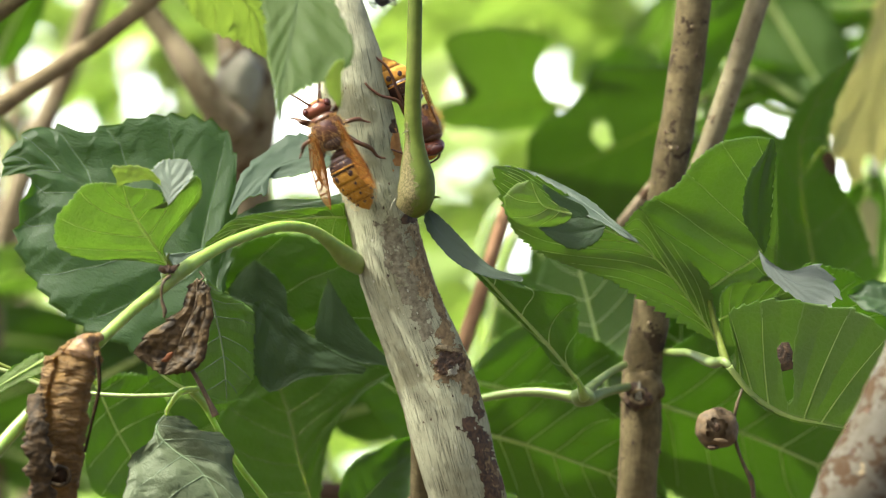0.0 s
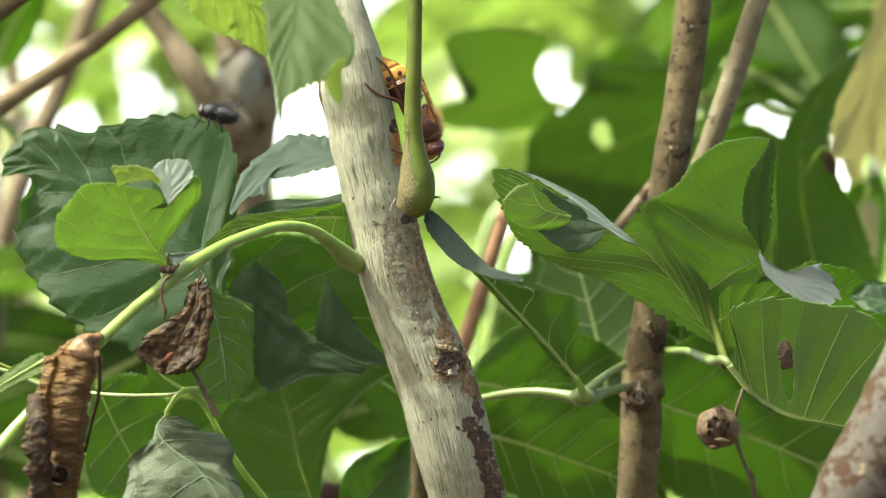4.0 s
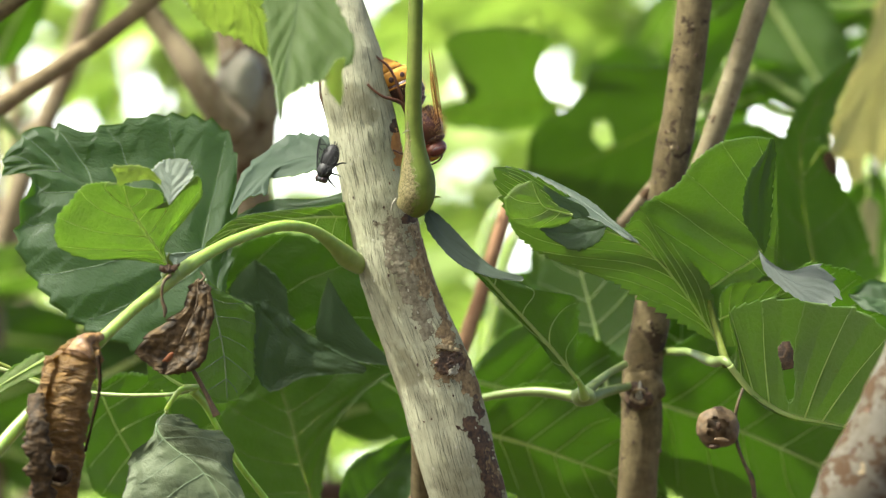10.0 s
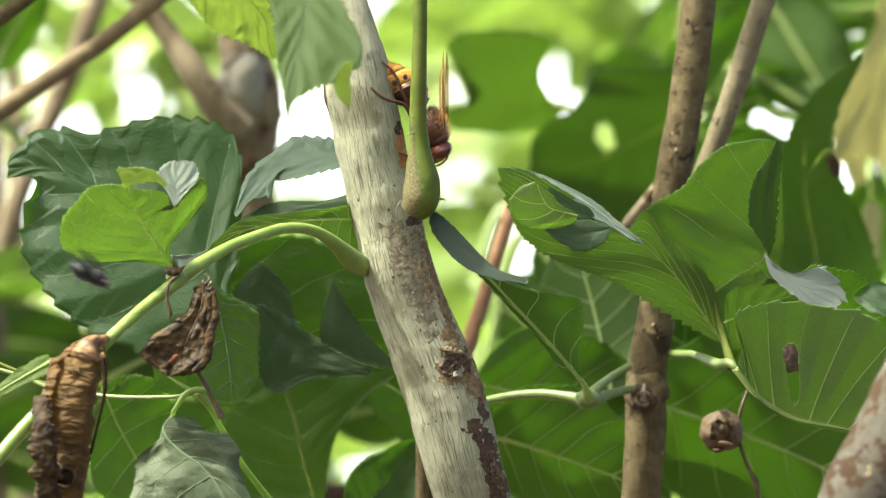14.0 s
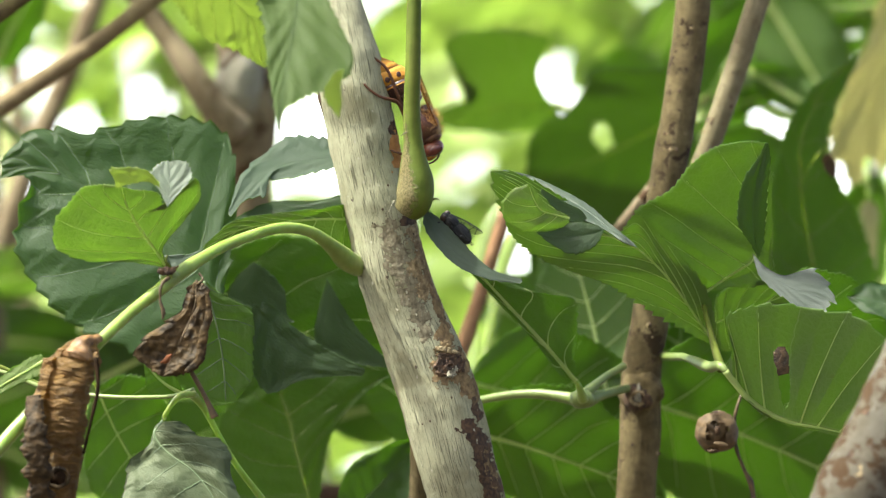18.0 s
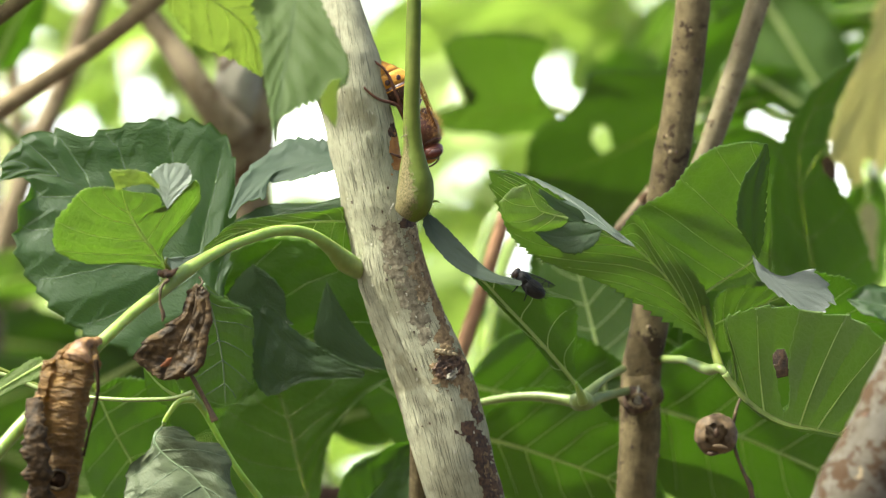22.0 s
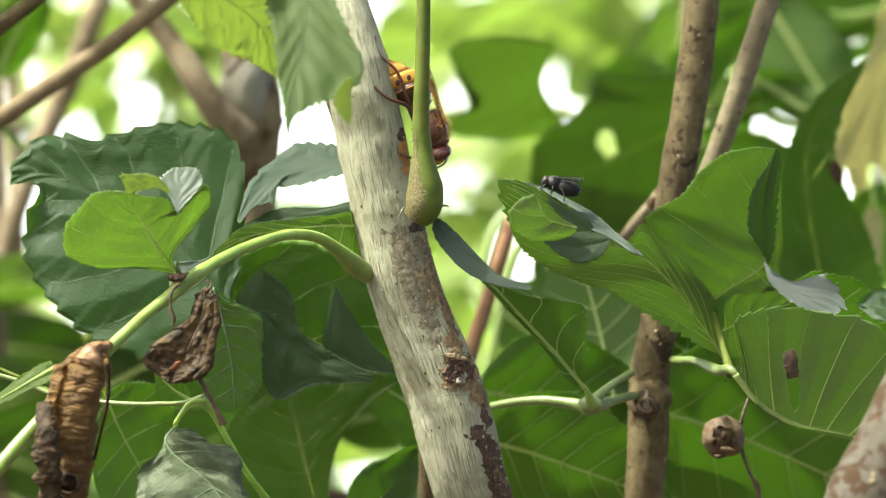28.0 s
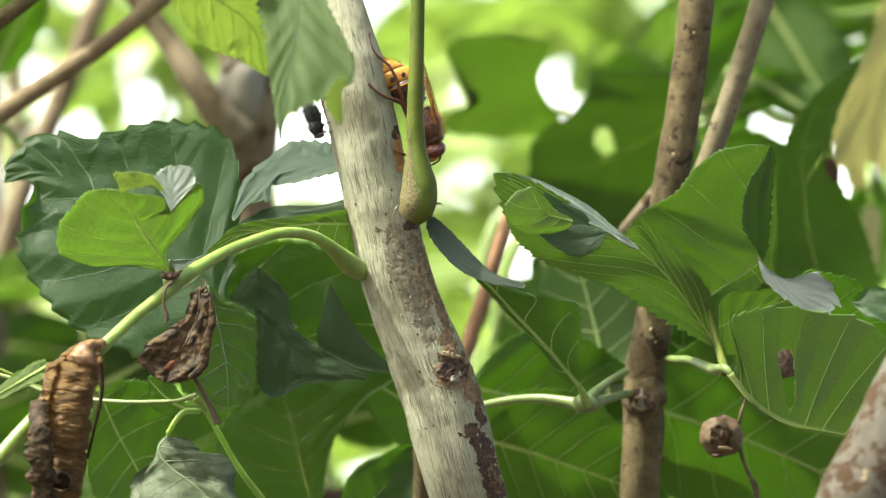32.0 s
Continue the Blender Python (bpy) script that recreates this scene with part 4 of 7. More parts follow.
blade([(-69.4, -59.6, 14.9), (-65.5, -60.3, 16.3), (-60, -59.2, 14.2)], [(-70.3, -61.1, 17.8), (-68, -61.1, 17.8), (-62.6, -60.8, 17.3), (-59.9, -59.5, 14.7)], [(-69.2, -58.8, 13.5), (-66.7, -59.2, 14.2), (-62.4, -59.5, 14.7), (-59.9, -59, 13.7)], LIME, LIME, n=4, thick=0.1, veins=False, label="shrivelled yellow-green leaf tip", res=(40, 8), teeth=9, tooth=1.2, crinkle=0.4)
blade([(-48.9, 5.8, -11.5), (-56.8, 7.7, -1.7), (-68.1, 8.9, 6.6), (-79.5, 9.8, 13.9), (-89.6, 10.2, 18.7), (-97.8, 9.3, 18.4)], [(-47.2, 8.4, -2.7), (-45.6, 13.1, 13.6), (-49, 16.4, 26.6), (-59.6, 16.2, 29.9), (-70.3, 14.9, 28.8), (-80.9, 13.1, 26), (-90.2, 12.6, 27.6), (-94, 11.6, 25.5), (-98.4, 9.6, 19.9)], [(-55.3, 1.3, -25.2), (-71.5, 0.6, -21.7), (-81.5, 1.1, -16.5), (-90.1, 2.6, -8), (-94.8, 5, 2), (-93.9, 7.3, 9.8), (-91.8, 9.2, 15.9), (-94.6, 9.1, 16.6), (-98.3, 8.5, 15.9)],
      TOP, UNDER, n=7, slant=1.3, teeth=17, tooth=1.9, wave=1.3, quilt=0.75, thick=0.12, rib_mat=VEINY, label="large dark green leaf with scalloped edges", stalk_mat=SHOOT, res=(150, 26))
blade([(-59.4, -20.8, -4.4), (-55.7, -20, -2.4), (-51.8, -19, 0)], [(-60.7, -19.6, -1.4), (-55.8, -19.4, -0.8), (-51.3, -18.8, 0.5)], [(-56.9, -20.8, -4.4), (-53.9, -20.1, -2.7), (-51.3, -19.2, -0.5)], PALE, UNDER, n=3, thick=0.14, veins=False, label="small grey-green leaf at the stalk's joint", res=(30, 8), teeth=6)
blade([(-55.2, 32.7, -6.6), (-43.7, 33.6, -12.4), (-28.4, 34.8, -20.2), (-11.8, 35.8, -26.6)], [(-48.7, 31.7, -0.2), (-33.4, 31.1, 3.6), (-18.1, 32.3, -4.1), (-10.5, 34.7, -19.4), (-8.9, 35.8, -26.6)], [(-61.6, 34.7, -19.4), (-59.1, 36.5, -31), (-51.5, 37.1, -35.1), (-43.8, 36.7, -32.8), (-38.9, 35.9, -27.4), (-28.4, 35.9, -27.6), (-18.2, 35.9, -27.4), (-11.1, 35.9, -27.1)], UNDER, TOP, n=5, slant=0.9, wave=1.4, quilt=0.5, thick=0.2, tooth=1.2, label="broad shaded green leaf")
# Two dark blades stand for folds and shadows on the broad leaf.
blade([(-25.9, 24.2, -6.3), (-23.1, 24, -15.5), (-11.7, 23.8, -26.1)], [(-22.8, 24.1, -11.7), (-18, 24, -18.8), (-11.4, 23.8, -25.6)], [(-28.2, 24.1, -14.2), (-28.7, 23.9, -20), (-22.6, 23.9, -24.4), (-11.7, 23.8, -26.4)], TOP, TOP, n=2, veins=False, thick=0.1, teeth=12, tooth=0.5, wave=0.3, quilt=0.02, label="dark lobe standing for a leaf's fold and shadow", res=(60, 12))
blade([(-42.5, 28.1, -2.5), (-41, 28, -9.1), (-33.3, 27.9, -16)], [(-39, 28.1, -4.8), (-35.6, 28, -9.1), (-35.1, 27.9, -15.5)], [(-46.1, 28.1, -5.3), (-48.4, 28, -9.6), (-42.3, 27.9, -13.2), (-33.9, 27.9, -16.3)], TOP, TOP, n=2, veins=False, thick=0.1, teeth=12, tooth=0.5, wave=0.3, quilt=0.02, label="dark lobe standing for a leaf's fold and shadow", res=(60, 12))
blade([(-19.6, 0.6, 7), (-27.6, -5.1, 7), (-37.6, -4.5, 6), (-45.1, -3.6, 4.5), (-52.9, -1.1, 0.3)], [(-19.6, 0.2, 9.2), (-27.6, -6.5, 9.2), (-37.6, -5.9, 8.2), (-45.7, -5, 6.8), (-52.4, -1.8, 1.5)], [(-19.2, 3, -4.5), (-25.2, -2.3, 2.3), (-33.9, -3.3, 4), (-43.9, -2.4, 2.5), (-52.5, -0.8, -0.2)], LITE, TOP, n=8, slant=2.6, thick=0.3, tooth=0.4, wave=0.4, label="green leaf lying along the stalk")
blade([(-16.5, 2.7, 10.3), (-27.8, 2.5, 9.8), (-37.8, 2.3, 8.8), (-45.8, 1.9, 7)], [(-16.5, 3.1, 12.1), (-27.8, 2.9, 11.1), (-39.1, 2.7, 10.6), (-45.8, 1.9, 7.3)], [(-16.5, 2.3, 8.8), (-27.8, 2.4, 9), (-37.8, 2, 7.8), (-45.8, 1.8, 6.8)], TOP, TOP, n=5, veins=False, thick=0.1, wave=0.2, quilt=0.05, label="dark upper rim of the leaf along the stalk", res=(60, 8))
blade([(-15.4, 17.9, 21.8), (-24.2, 15.5, 20.7), (-33, 13.5, 20), (-40.4, 7.5, 16.4), (-47, -5.9, 7.8)], [(-15.5, 22.4, 24.9), (-24.3, 21.5, 24.9), (-33.2, 21.6, 25.5), (-38.4, 17.1, 22.8), (-44, 9.4, 17.9), (-47.1, -4.8, 8.5)], [(-15.4, 12.3, 17.9), (-24.2, 11.4, 17.9), (-31.7, 8.8, 16.6), (-39.2, 6.9, 15.9), (-39.3, 1.6, 12.3), (-42.7, 0.1, 11.5), (-46.5, -6.3, 7.5)], PALE, UNDER, n=6, slant=2.0, veins=False, thick=0.12, teeth=18, tooth=1.4, wave=0.9, quilt=0.15, label="dusty grey-green leaf with a toothed ragged edge")
blade([(-28.9, 62.9, -62.7), (-32.8, 60.9, -49.7), (-35.6, 59.1, -37.9), (-39.2, 57.5, -28)], [(-40.6, 62.9, -62.7), (-49.7, 61.9, -56.2), (-53.3, 59.9, -43.1), (-49.6, 58.8, -36.1), (-43.7, 58.1, -31.6), (-40, 57.5, -27.7)], [(-28.1, 61.9, -56.2), (-25.2, 59.7, -41.8), (-18.4, 58.3, -33.2), (-11.1, 57.5, -27.7), (-23.6, 57.3, -26.2), (-36.6, 57.4, -27)], UNDER, TOP, n=6, slant=1.0, thick=0.28, wave=1.0, quilt=0.3, rib_mat=STALK, label="green leaf seen from its pale-veined lower side", stalk=[(-24, 62, -70.2, 0.78)])
blade([(1.1, 80.3, -42.4), (-10.8, 77.7, -33.1), (-23.9, 75.5, -25.2)], [(-2.9, 77.3, -31.8), (-12.1, 75.8, -26.5), (-23.1, 75.2, -24.4)], [(-5.5, 81.5, -46.4), (-17.4, 78.8, -37.1), (-24.1, 75.8, -26.5)], UNDER, TOP, veins=False, label=GREEN_L)
leaf((-21.2, 50, -60.6), (-4.1, 40, -42.2), 14.21, roll=30, bend=40, fold=10, label=DARK_L)
blade([(-78.4, 38.4, -31), (-74.7, 41, -40), (-70.2, 43.5, -48.6), (-66, 46.2, -58.2)], [(-80.4, 39.5, -34.9), (-81.5, 42.5, -45.2), (-80.1, 45.1, -54.3), (-72.4, 46.6, -59.5)], [(-72.6, 37.4, -27.6), (-66.6, 37.7, -28.7), (-62.8, 39.5, -34.9), (-60.7, 42.5, -45.2), (-62.1, 46.2, -58.2)], UNDER, TOP, n=5, slant=1.2, thick=0.28, wave=0.9, label=GREEN_L, stalk=[(-84.7, 30, -25.4, 0.51)])
blade([(-84.9, -44.6, -23.3), (-89.9, -45.5, -26.2), (-97.1, -46.9, -30.5)], [(-85.9, -44.4, -22.5), (-91.2, -45, -24.5), (-97.1, -46.5, -29.3)], [(-85.3, -45.4, -25.9), (-89.9, -46.2, -28.3), (-97.1, -47.3, -31.9)], LITE, UNDER, veins=False, thick=0.3, label="narrow folded green leaf on a thin stem", res=(50, 8), teeth=10)
G_LOW.append(blade([(-59.7, -42.9, -36.1), (-61.5, -44.0, -38.7), (-58.9, -45.6, -42.5), (-53.1, -47.4, -46.8), (-48.2, -50.1, -53.3), (-46.3, -52.5, -59.0)], [(-60.7, -43.1, -36.5), (-62.6, -45.0, -41.1), (-66.9, -46.4, -44.5), (-68.0, -48.5, -49.5), (-68.6, -50.5, -54.2), (-67.4, -53.0, -60.2), (-47.5, -54.0, -62.5)], [(-55.1, -43.1, -36.5), (-52.4, -44.0, -38.7), (-48.0, -44.3, -39.4), (-45.0, -45.6, -42.5), (-44.8, -47.6, -47.3), (-42.5, -50.0, -53.0), (-41.5, -52.5, -59.0), (-45.1, -53.2, -60.8)], WILT, WILT, n=6, slant=1.1, thick=0.3, rib_mat=VEINY, teeth=14, tooth=0.5, wave=2.2, crinkle=0.18, quilt=0.2, cup=0.7, res=(120, 24), label="wilted grey-green leaf hanging down", stalk=[(-52.6, -46, -30.2, 0.73), (-55.9, -48, -30.6, 0.67), (-59.0, -48, -34.5, 0.48)]))
G_LOW.append(blade([(-56.4, -3.4, -31.4), (-61.3, -4.6, -28.4), (-65.5, -6.4, -23.9)], [(-60, -5.9, -25.1), (-64.7, -6.6, -23.4)], [(-60.1, -3.1, -32.2), (-64.6, -3.8, -30.4), (-65.3, -5.4, -26.4)], UNDER, TOP, label=GREEN_L, veins=False, res=(50, 10)))

flake = thing("dead_flake", (78.7, 14, -20.1), "brown dry flake caught behind an eaten hole", "dead leaf", "dead leaves")
part("flake", tube([(*on((78.7, 14, -20.1), (75.9, -6, -19.8)), 2.4), (*on((78.7, 14, -20.1), (75.9, -6, -24.3)), 3.0), (*on((78.7, 14, -20.1), (76.4, -6, -26.6)), 2.0)], 30, 16, 0.25, 3.0, flat=0.3), KNOTWOOD, flake)
G_BITE.append(flake)
blade([(-52.3, -7.1, -6.6), (-50.1, -5.8, -14.8), (-48.4, -4.4, -23.6), (-47.7, -2.8, -33.8)], [(-47.5, -6.6, -10.1), (-42.1, -6.0, -13.3), (-41.5, -4.8, -21.1), (-41.9, -3.6, -28.3), (-45.4, -2.9, -33.1)], [(-53.8, -6.4, -11.1), (-55.8, -5.2, -18.6), (-56.1, -4.0, -26.1), (-53.4, -3.0, -32.3)], UNDER, TOP, n=6, slant=1.0, thick=0.26, wave=0.8, teeth=14, tooth=0.6, rib_mat=VEINY, label=GREEN_L)
blade([(-42.4, 14.7, -11.9), (-35.8, 14.1, -19.1), (-28.0, 13.6, -24.7), (-17.2, 13.4, -27.1)], [(-39.6, 14.7, -11.5), (-33.1, 14.2, -17.0), (-26.0, 13.9, -21.6), (-17.2, 13.5, -26.4)], [(-43.4, 14.1, -18.8), (-42.1, 13.3, -28.2), (-38.6, 13.1, -31.9), (-32.0, 13.3, -29.1), (-25.1, 13.4, -28.1), (-17.9, 13.4, -27.9)], TOP, TOP, n=5, slant=1.0, veins=False, thick=0.1, wave=0.8, quilt=0.3, teeth=14, tooth=0.6, rib_mat=VEINY, label="dark shaded leaf half folded back")
# right of the main branch
G_CURL.append(blade([(61.3, 12.5, -21.0), (56.2, 6.5, -13.7), (49.7, -0.8, -5.1), (43.1, -6.5, 0.9), (33.0, -11.8, 5.1), (21.7, -18.9, 11.5), (10.8, -25.8, 17.6)], [(61.1, 9.5, -16.5), (58.9, 3.5, -8.3), (52.8, -3.0, -0.9), (47.0, -8.2, 4.8), (42.7, -11.8, 8.6), (38.6, -9.7, 4.1), (33.0, -13.4, 7.6), (26.7, -17.9, 11.9), (19.2, -22.5, 15.9), (13.6, -25.2, 17.7), (10.8, -25.9, 17.8)], [(57.4, 10.4, -19.3), (50.6, 6.2, -15.3), (43.3, 1.5, -10.9), (35.7, -3.2, -6.5), (28.1, -6.9, -3.7), (21.9, -10.1, -1.2), (15.8, -14.4, 2.8), (13.1, -18.8, 8.3), (11.3, -22.5, 13.1), (10.7, -25.6, 17.3)],
      GREYED, TOP, n=10, slant=3.4, thick=0.3, wave=0.9, quilt=0.0, teeth=38, tooth=1.4, res=(150, 24), label="large green leaf with a rolled tip"))
# Lobe brightened by its colour where the light catches the roll.
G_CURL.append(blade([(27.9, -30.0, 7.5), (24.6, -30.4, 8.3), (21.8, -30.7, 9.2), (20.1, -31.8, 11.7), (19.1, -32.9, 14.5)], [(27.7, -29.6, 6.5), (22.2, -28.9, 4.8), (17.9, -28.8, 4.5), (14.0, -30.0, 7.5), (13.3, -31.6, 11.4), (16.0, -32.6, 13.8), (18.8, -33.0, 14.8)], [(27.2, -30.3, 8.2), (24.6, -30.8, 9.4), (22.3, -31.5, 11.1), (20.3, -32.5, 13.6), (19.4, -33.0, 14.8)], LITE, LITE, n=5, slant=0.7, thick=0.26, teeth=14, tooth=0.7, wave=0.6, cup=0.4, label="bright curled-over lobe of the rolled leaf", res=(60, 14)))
G_CURL.append(blade([(35.3, -29.0, 4.8), (31.4, -29.2, 3.8), (26.5, -29.3, 3.3), (20.7, -29.1, 4.4)], [(34.6, -28.9, 5.5), (30.8, -28.7, 6.7), (27.7, -28.7, 6.7), (24.6, -29.0, 4.8), (21.1, -29.1, 4.5)], [(34.1, -29.5, 2.0), (31.4, -29.8, 0.1), (28.7, -29.9, -0.4), (24.6, -29.6, 1.3), (21.6, -29.2, 3.6), (20.8, -29.1, 4.3)], TOP, TOP, n=4, veins=False, thick=0.1, teeth=10, tooth=0.6, wave=0.6, quilt=0.03, cup=0.4, label="dark underside lobe of the rolled leaf", res=(60, 12)))
G_CURL.append(blade([(42.6, -30.1, 1.1), (37.0, -25.3, 4.8), (31.6, -19.9, 9.0), (24.9, -14.6, 13.1), (18.1, -10.3, 16.5), (13.5, -8.4, 18.0)], [(41.7, -28.8, 2.1), (37.0, -23.7, 6.0), (32.2, -17.8, 10.6), (25.5, -13.0, 14.4), (18.8, -9.5, 17.1), (13.7, -8.2, 18.2)], [(41.2, -29.8, 1.3), (35.8, -25.6, 4.5), (30.3, -22.4, 7.0), (24.8, -17.0, 11.2), (18.7, -11.9, 15.3), (13.9, -8.8, 17.6)], PALE, TOP, n=6, veins=False, thick=0.1, teeth=26, tooth=0.5, wave=0.5, quilt=0.05, cup=0.3, label="grey-green rolled rim of the leaf", res=(90, 12)))
G_CURL.append(blade([(32.1, -23, 6.5), (27.2, -23, 10.0), (21.7, -23, 13.7)], [(31.5, -23, 8.1), (26.6, -23, 11.2), (21.9, -23, 13.9)], [(30.3, -23, 5.8), (25.4, -23, 9.0), (21.7, -23, 13.0)], TOP, TOP, n=4, veins=False, thick=0.1, wave=0.2, quilt=0.05, teeth=8, tooth=0.3, label="dark inner fold of the rolled leaf", res=(40, 8)))
G_RIGHT.append(blade([(59.5, 12.4, -8.7), (65.0, 11.0, -4.9), (70.2, 9.8, -1.5), (72.3, 6.2, 5.1), (72.9, 0.3, 15.1), (72.8, -5.0, 24.0)], [(53.8, 7.4, -1.8), (45.8, 1.9, 5.4), (43.6, -0.9, 9.4), (46.9, -1.8, 11.9), (51.3, -2.8, 14.6), (55.1, -5.2, 19.6), (60.0, -6.8, 23.5), (64.9, -7.0, 25.3), (69.2, -6.2, 25.0), (72.5, -5.2, 24.3)], [(63.8, 12.4, -7.7), (68.8, 13.0, -7.3), (73.6, 13.3, -6.4), (74.5, 9.5, 0.1), (74.1, 2.8, 11.4), (73.5, -2.2, 19.5), (72.9, -4.9, 23.8)],
      GREYED, TOP, n=6, slant=0.35, thick=0.34, wave=1.1, quilt=0.5, teeth=30, tooth=0.8, res=(130, 26), label="broad green leaf with pale ribs", stalk=[(62.1, -14, -25.3, 1.11), (60.5, -4, -18.6, 0.75), (59.3, 4, -12.4, 0.56)], stalk_mat=SHOOT))
G_RIGHT.append(blade([(61.8, 20.6, -15.8), (67.8, 18.5, -13.2), (77.8, 15.5, -9.3)], [(62.6, 15.5, -9.3), (68.8, 13.0, -6.2), (75.8, 13.0, -6.2), (78.0, 14.8, -8.5)], [(63.7, 25.5, -22.1), (69.4, 25.0, -21.5), (76.8, 21.0, -16.4), (78.4, 16.5, -10.6)], GREYED, TOP, n=5, slant=0.8, thick=0.22, wave=0.6, label=GREEN_L))
G_RIGHT.append(blade([(70.5, -10.0, -1.1), (69.3, -12.0, 5.1), (69.4, -14.8, 13.7), (72.0, -18.2, 24.2)], [(68.7, -11.0, 2.0), (66.2, -12.2, 5.7), (65.9, -14.0, 11.3), (67.5, -16.0, 17.4), (70.2, -17.2, 21.1), (71.6, -18.2, 24.1)], [(71.2, -10.6, 0.7), (72.1, -12.8, 7.6), (72.5, -15.6, 16.2), (72.8, -17.6, 22.4), (72.2, -18.2, 24.2)], TOP, TOP, n=4, veins=False, thick=0.1, teeth=14, tooth=0.7, wave=0.6, quilt=0.0, cup=0.4, label="dark folded rim of the broad leaf", res=(70, 12)))
G_RIGHT.append(blade([(69.3, -10, -0.2), (74.6, -13, -5.9), (85.6, -16, -10.4)], [(71.2, -11.1, -2.2), (75.1, -12.5, -4.7), (82.8, -12.8, -3.6), (85.9, -14.7, -7.1), (87.5, -16.6, -11.3)], [(70.2, -11.8, -4.2), (76, -14.8, -9.9), (84, -17.1, -13.3), (86.1, -16.5, -11.3)], DUSTY, UNDER, n=5, slant=2.0, veins=False, thick=0.1, teeth=12, tooth=1.3, wave=0.5, quilt=0.06, label="pale grey leaf tip bent outward", res=(60, 10)))
G_BITE.append(blade([(62.5, -18.6, -25.5), (67.8, -16.1, -31.9), (75.3, -14.3, -36.4), (82.8, -13.6, -38.1), (92.7, -12.8, -40.1)], [(63.9, -20.9, -19.9), (62.3, -23.4, -13.8), (69.9, -24.6, -10.8), (80.9, -24.1, -12), (92.1, -23.4, -13.8), (99.7, -19.4, -23.7), (96.4, -12.8, -40.1)], [(64, -18, -27.1), (68, -15.7, -32.9), (75.3, -13.9, -37.4), (82.8, -13.2, -39.1), (92.7, -12.5, -40.9)],
      GREYED, TOP, n=8, slant=0.35, thick=0.8, wave=1.0, quilt=0.6, teeth=24, res=(260, 56), holes=((0.490, 0.52, 0.033, 0.11), (0.497, 0.42, 0.028, 0.11), (0.504, 0.31, 0.028, 0.12), (0.512, 0.21, 0.024, 0.10)), label="green leaf with holes eaten between its ribs", rib_mat=RIB, stalk_mat=GREENSTALK, stalk=[(46.2, 56, -23.5, 0.78), (52.1, 40, -23.5, 0.9), (55.7, 6, -23.5, 0.94), (59.4, -10, -25, 1.24)]))
G_BITE.append(fold_leaf((69.2, 20, -15.1), (102.8, 30, -20.3), 21.53, bend=24, fold=8, label=GREEN_L))
blade([(29.7, 8.5, -28.9), (22.6, 5.2, -20.5), (14.8, 1.9, -12.2), (7.5, -1.3, -4.2), (1, -4.2, 3), (-3.5, -7, 10)], [(29.6, 6.6, -24.1), (30.3, 3.6, -16.5), (29.8, 1.6, -11.5), (19.8, 0.6, -9), (11, -0.9, -5.2), (3.5, -3.6, 1.5), (-3.2, -6.9, 9.7)], [(27.4, 8.2, -28.1), (21.1, 5.3, -20.8), (13.3, 2, -12.5), (6, -1.2, -4.5), (-0.2, -4.2, 3), (-3.7, -7, 10)], UNDER, TOP, n=6, slant=1.6, thick=0.5, wave=0.8, label="green leaf rising from a jointed stalk", stalk=[(31.5, 14, -33.2, 1.26)])
blade([(-4.0, -10.0, 8.8), (-0.2, -12.4, 2.9), (5.2, -14.3, -1.9), (11.9, -15.7, -5.2), (17.6, -16.2, -6.7)], [(-2.4, -10.2, 8.3), (2.0, -11.8, 4.5), (6.7, -13.8, -0.5), (10.9, -15.2, -4.0), (17.4, -16.0, -6.1)], [(-4.2, -10.7, 7.1), (-1.2, -13.2, 0.9), (3.7, -15.0, -3.6), (10.6, -16.1, -6.4), (17.1, -16.4, -7.2)], PALE, TOP, n=5, veins=False, thick=0.1, teeth=20, tooth=0.6, wave=0.5, quilt=0.05, label="grey-green folded rim of a leaf", res=(80, 12))
fold_leaf((38.6, 90, -34.3), (28.8, 100, 6.5), 33.12, face=(0, 0.6, 0.8), bend=20, fold=10, label="shaded green leaf behind")
fold_leaf((7.3, 62, -42), (51.5, 62, -57.7), 29.9, bend=20, fold=8, label=GREEN_L, rib=0.6)
fold_leaf((6.1, 95, -30.7), (52.6, 95, -46.4), 31.8, bend=20, fold=10, label=GREEN_L)
fold_leaf((44.1, 75, -34), (106.1, 80, -60.4), 43.45, bend=24, fold=8, label=GREEN_L, rib=0.6)
fold_leaf((72.7, 98, -34.5), (40.9, 105, -13.2), 32, bend=20, fold=8, label=GREEN_L)
fold_leaf((53.8, 130, -43.3), (86.4, 130, -27), 35.32, bend=20, fold=8, label=GREEN_L, veins=False)
blade([(91.4, 142.2, -14.2), (89.6, 138.5, -4.0), (86.5, 132.5, 12.4), (86.2, 127.0, 27.3), (92.1, 122.5, 39.3), (99.6, 119.5, 47.4)], [(82.9, 141.0, -10.8), (78.8, 135.0, 5.6), (79.3, 129.5, 20.5), (82.4, 126.0, 29.9), (88.7, 122.5, 39.3), (99.1, 119.6, 47.1)], [(104.1, 141.0, -10.8), (101.7, 135.5, 4.2), (95.1, 130.5, 17.8), (92.8, 128.1, 24.3), (94.5, 124.0, 35.3), (98.6, 120.6, 44.4)], UNDER, TOP, n=7, slant=1.0, teeth=30, tooth=1.6, thick=0.36, wave=1.2, rib_mat=STALK, label="tall green leaf beside a yellowing one")
fold_leaf((84.7, 150, -16.4), (75.1, 150, 8.4), 33, bend=20, fold=8, label=GREEN_L, veins=False)
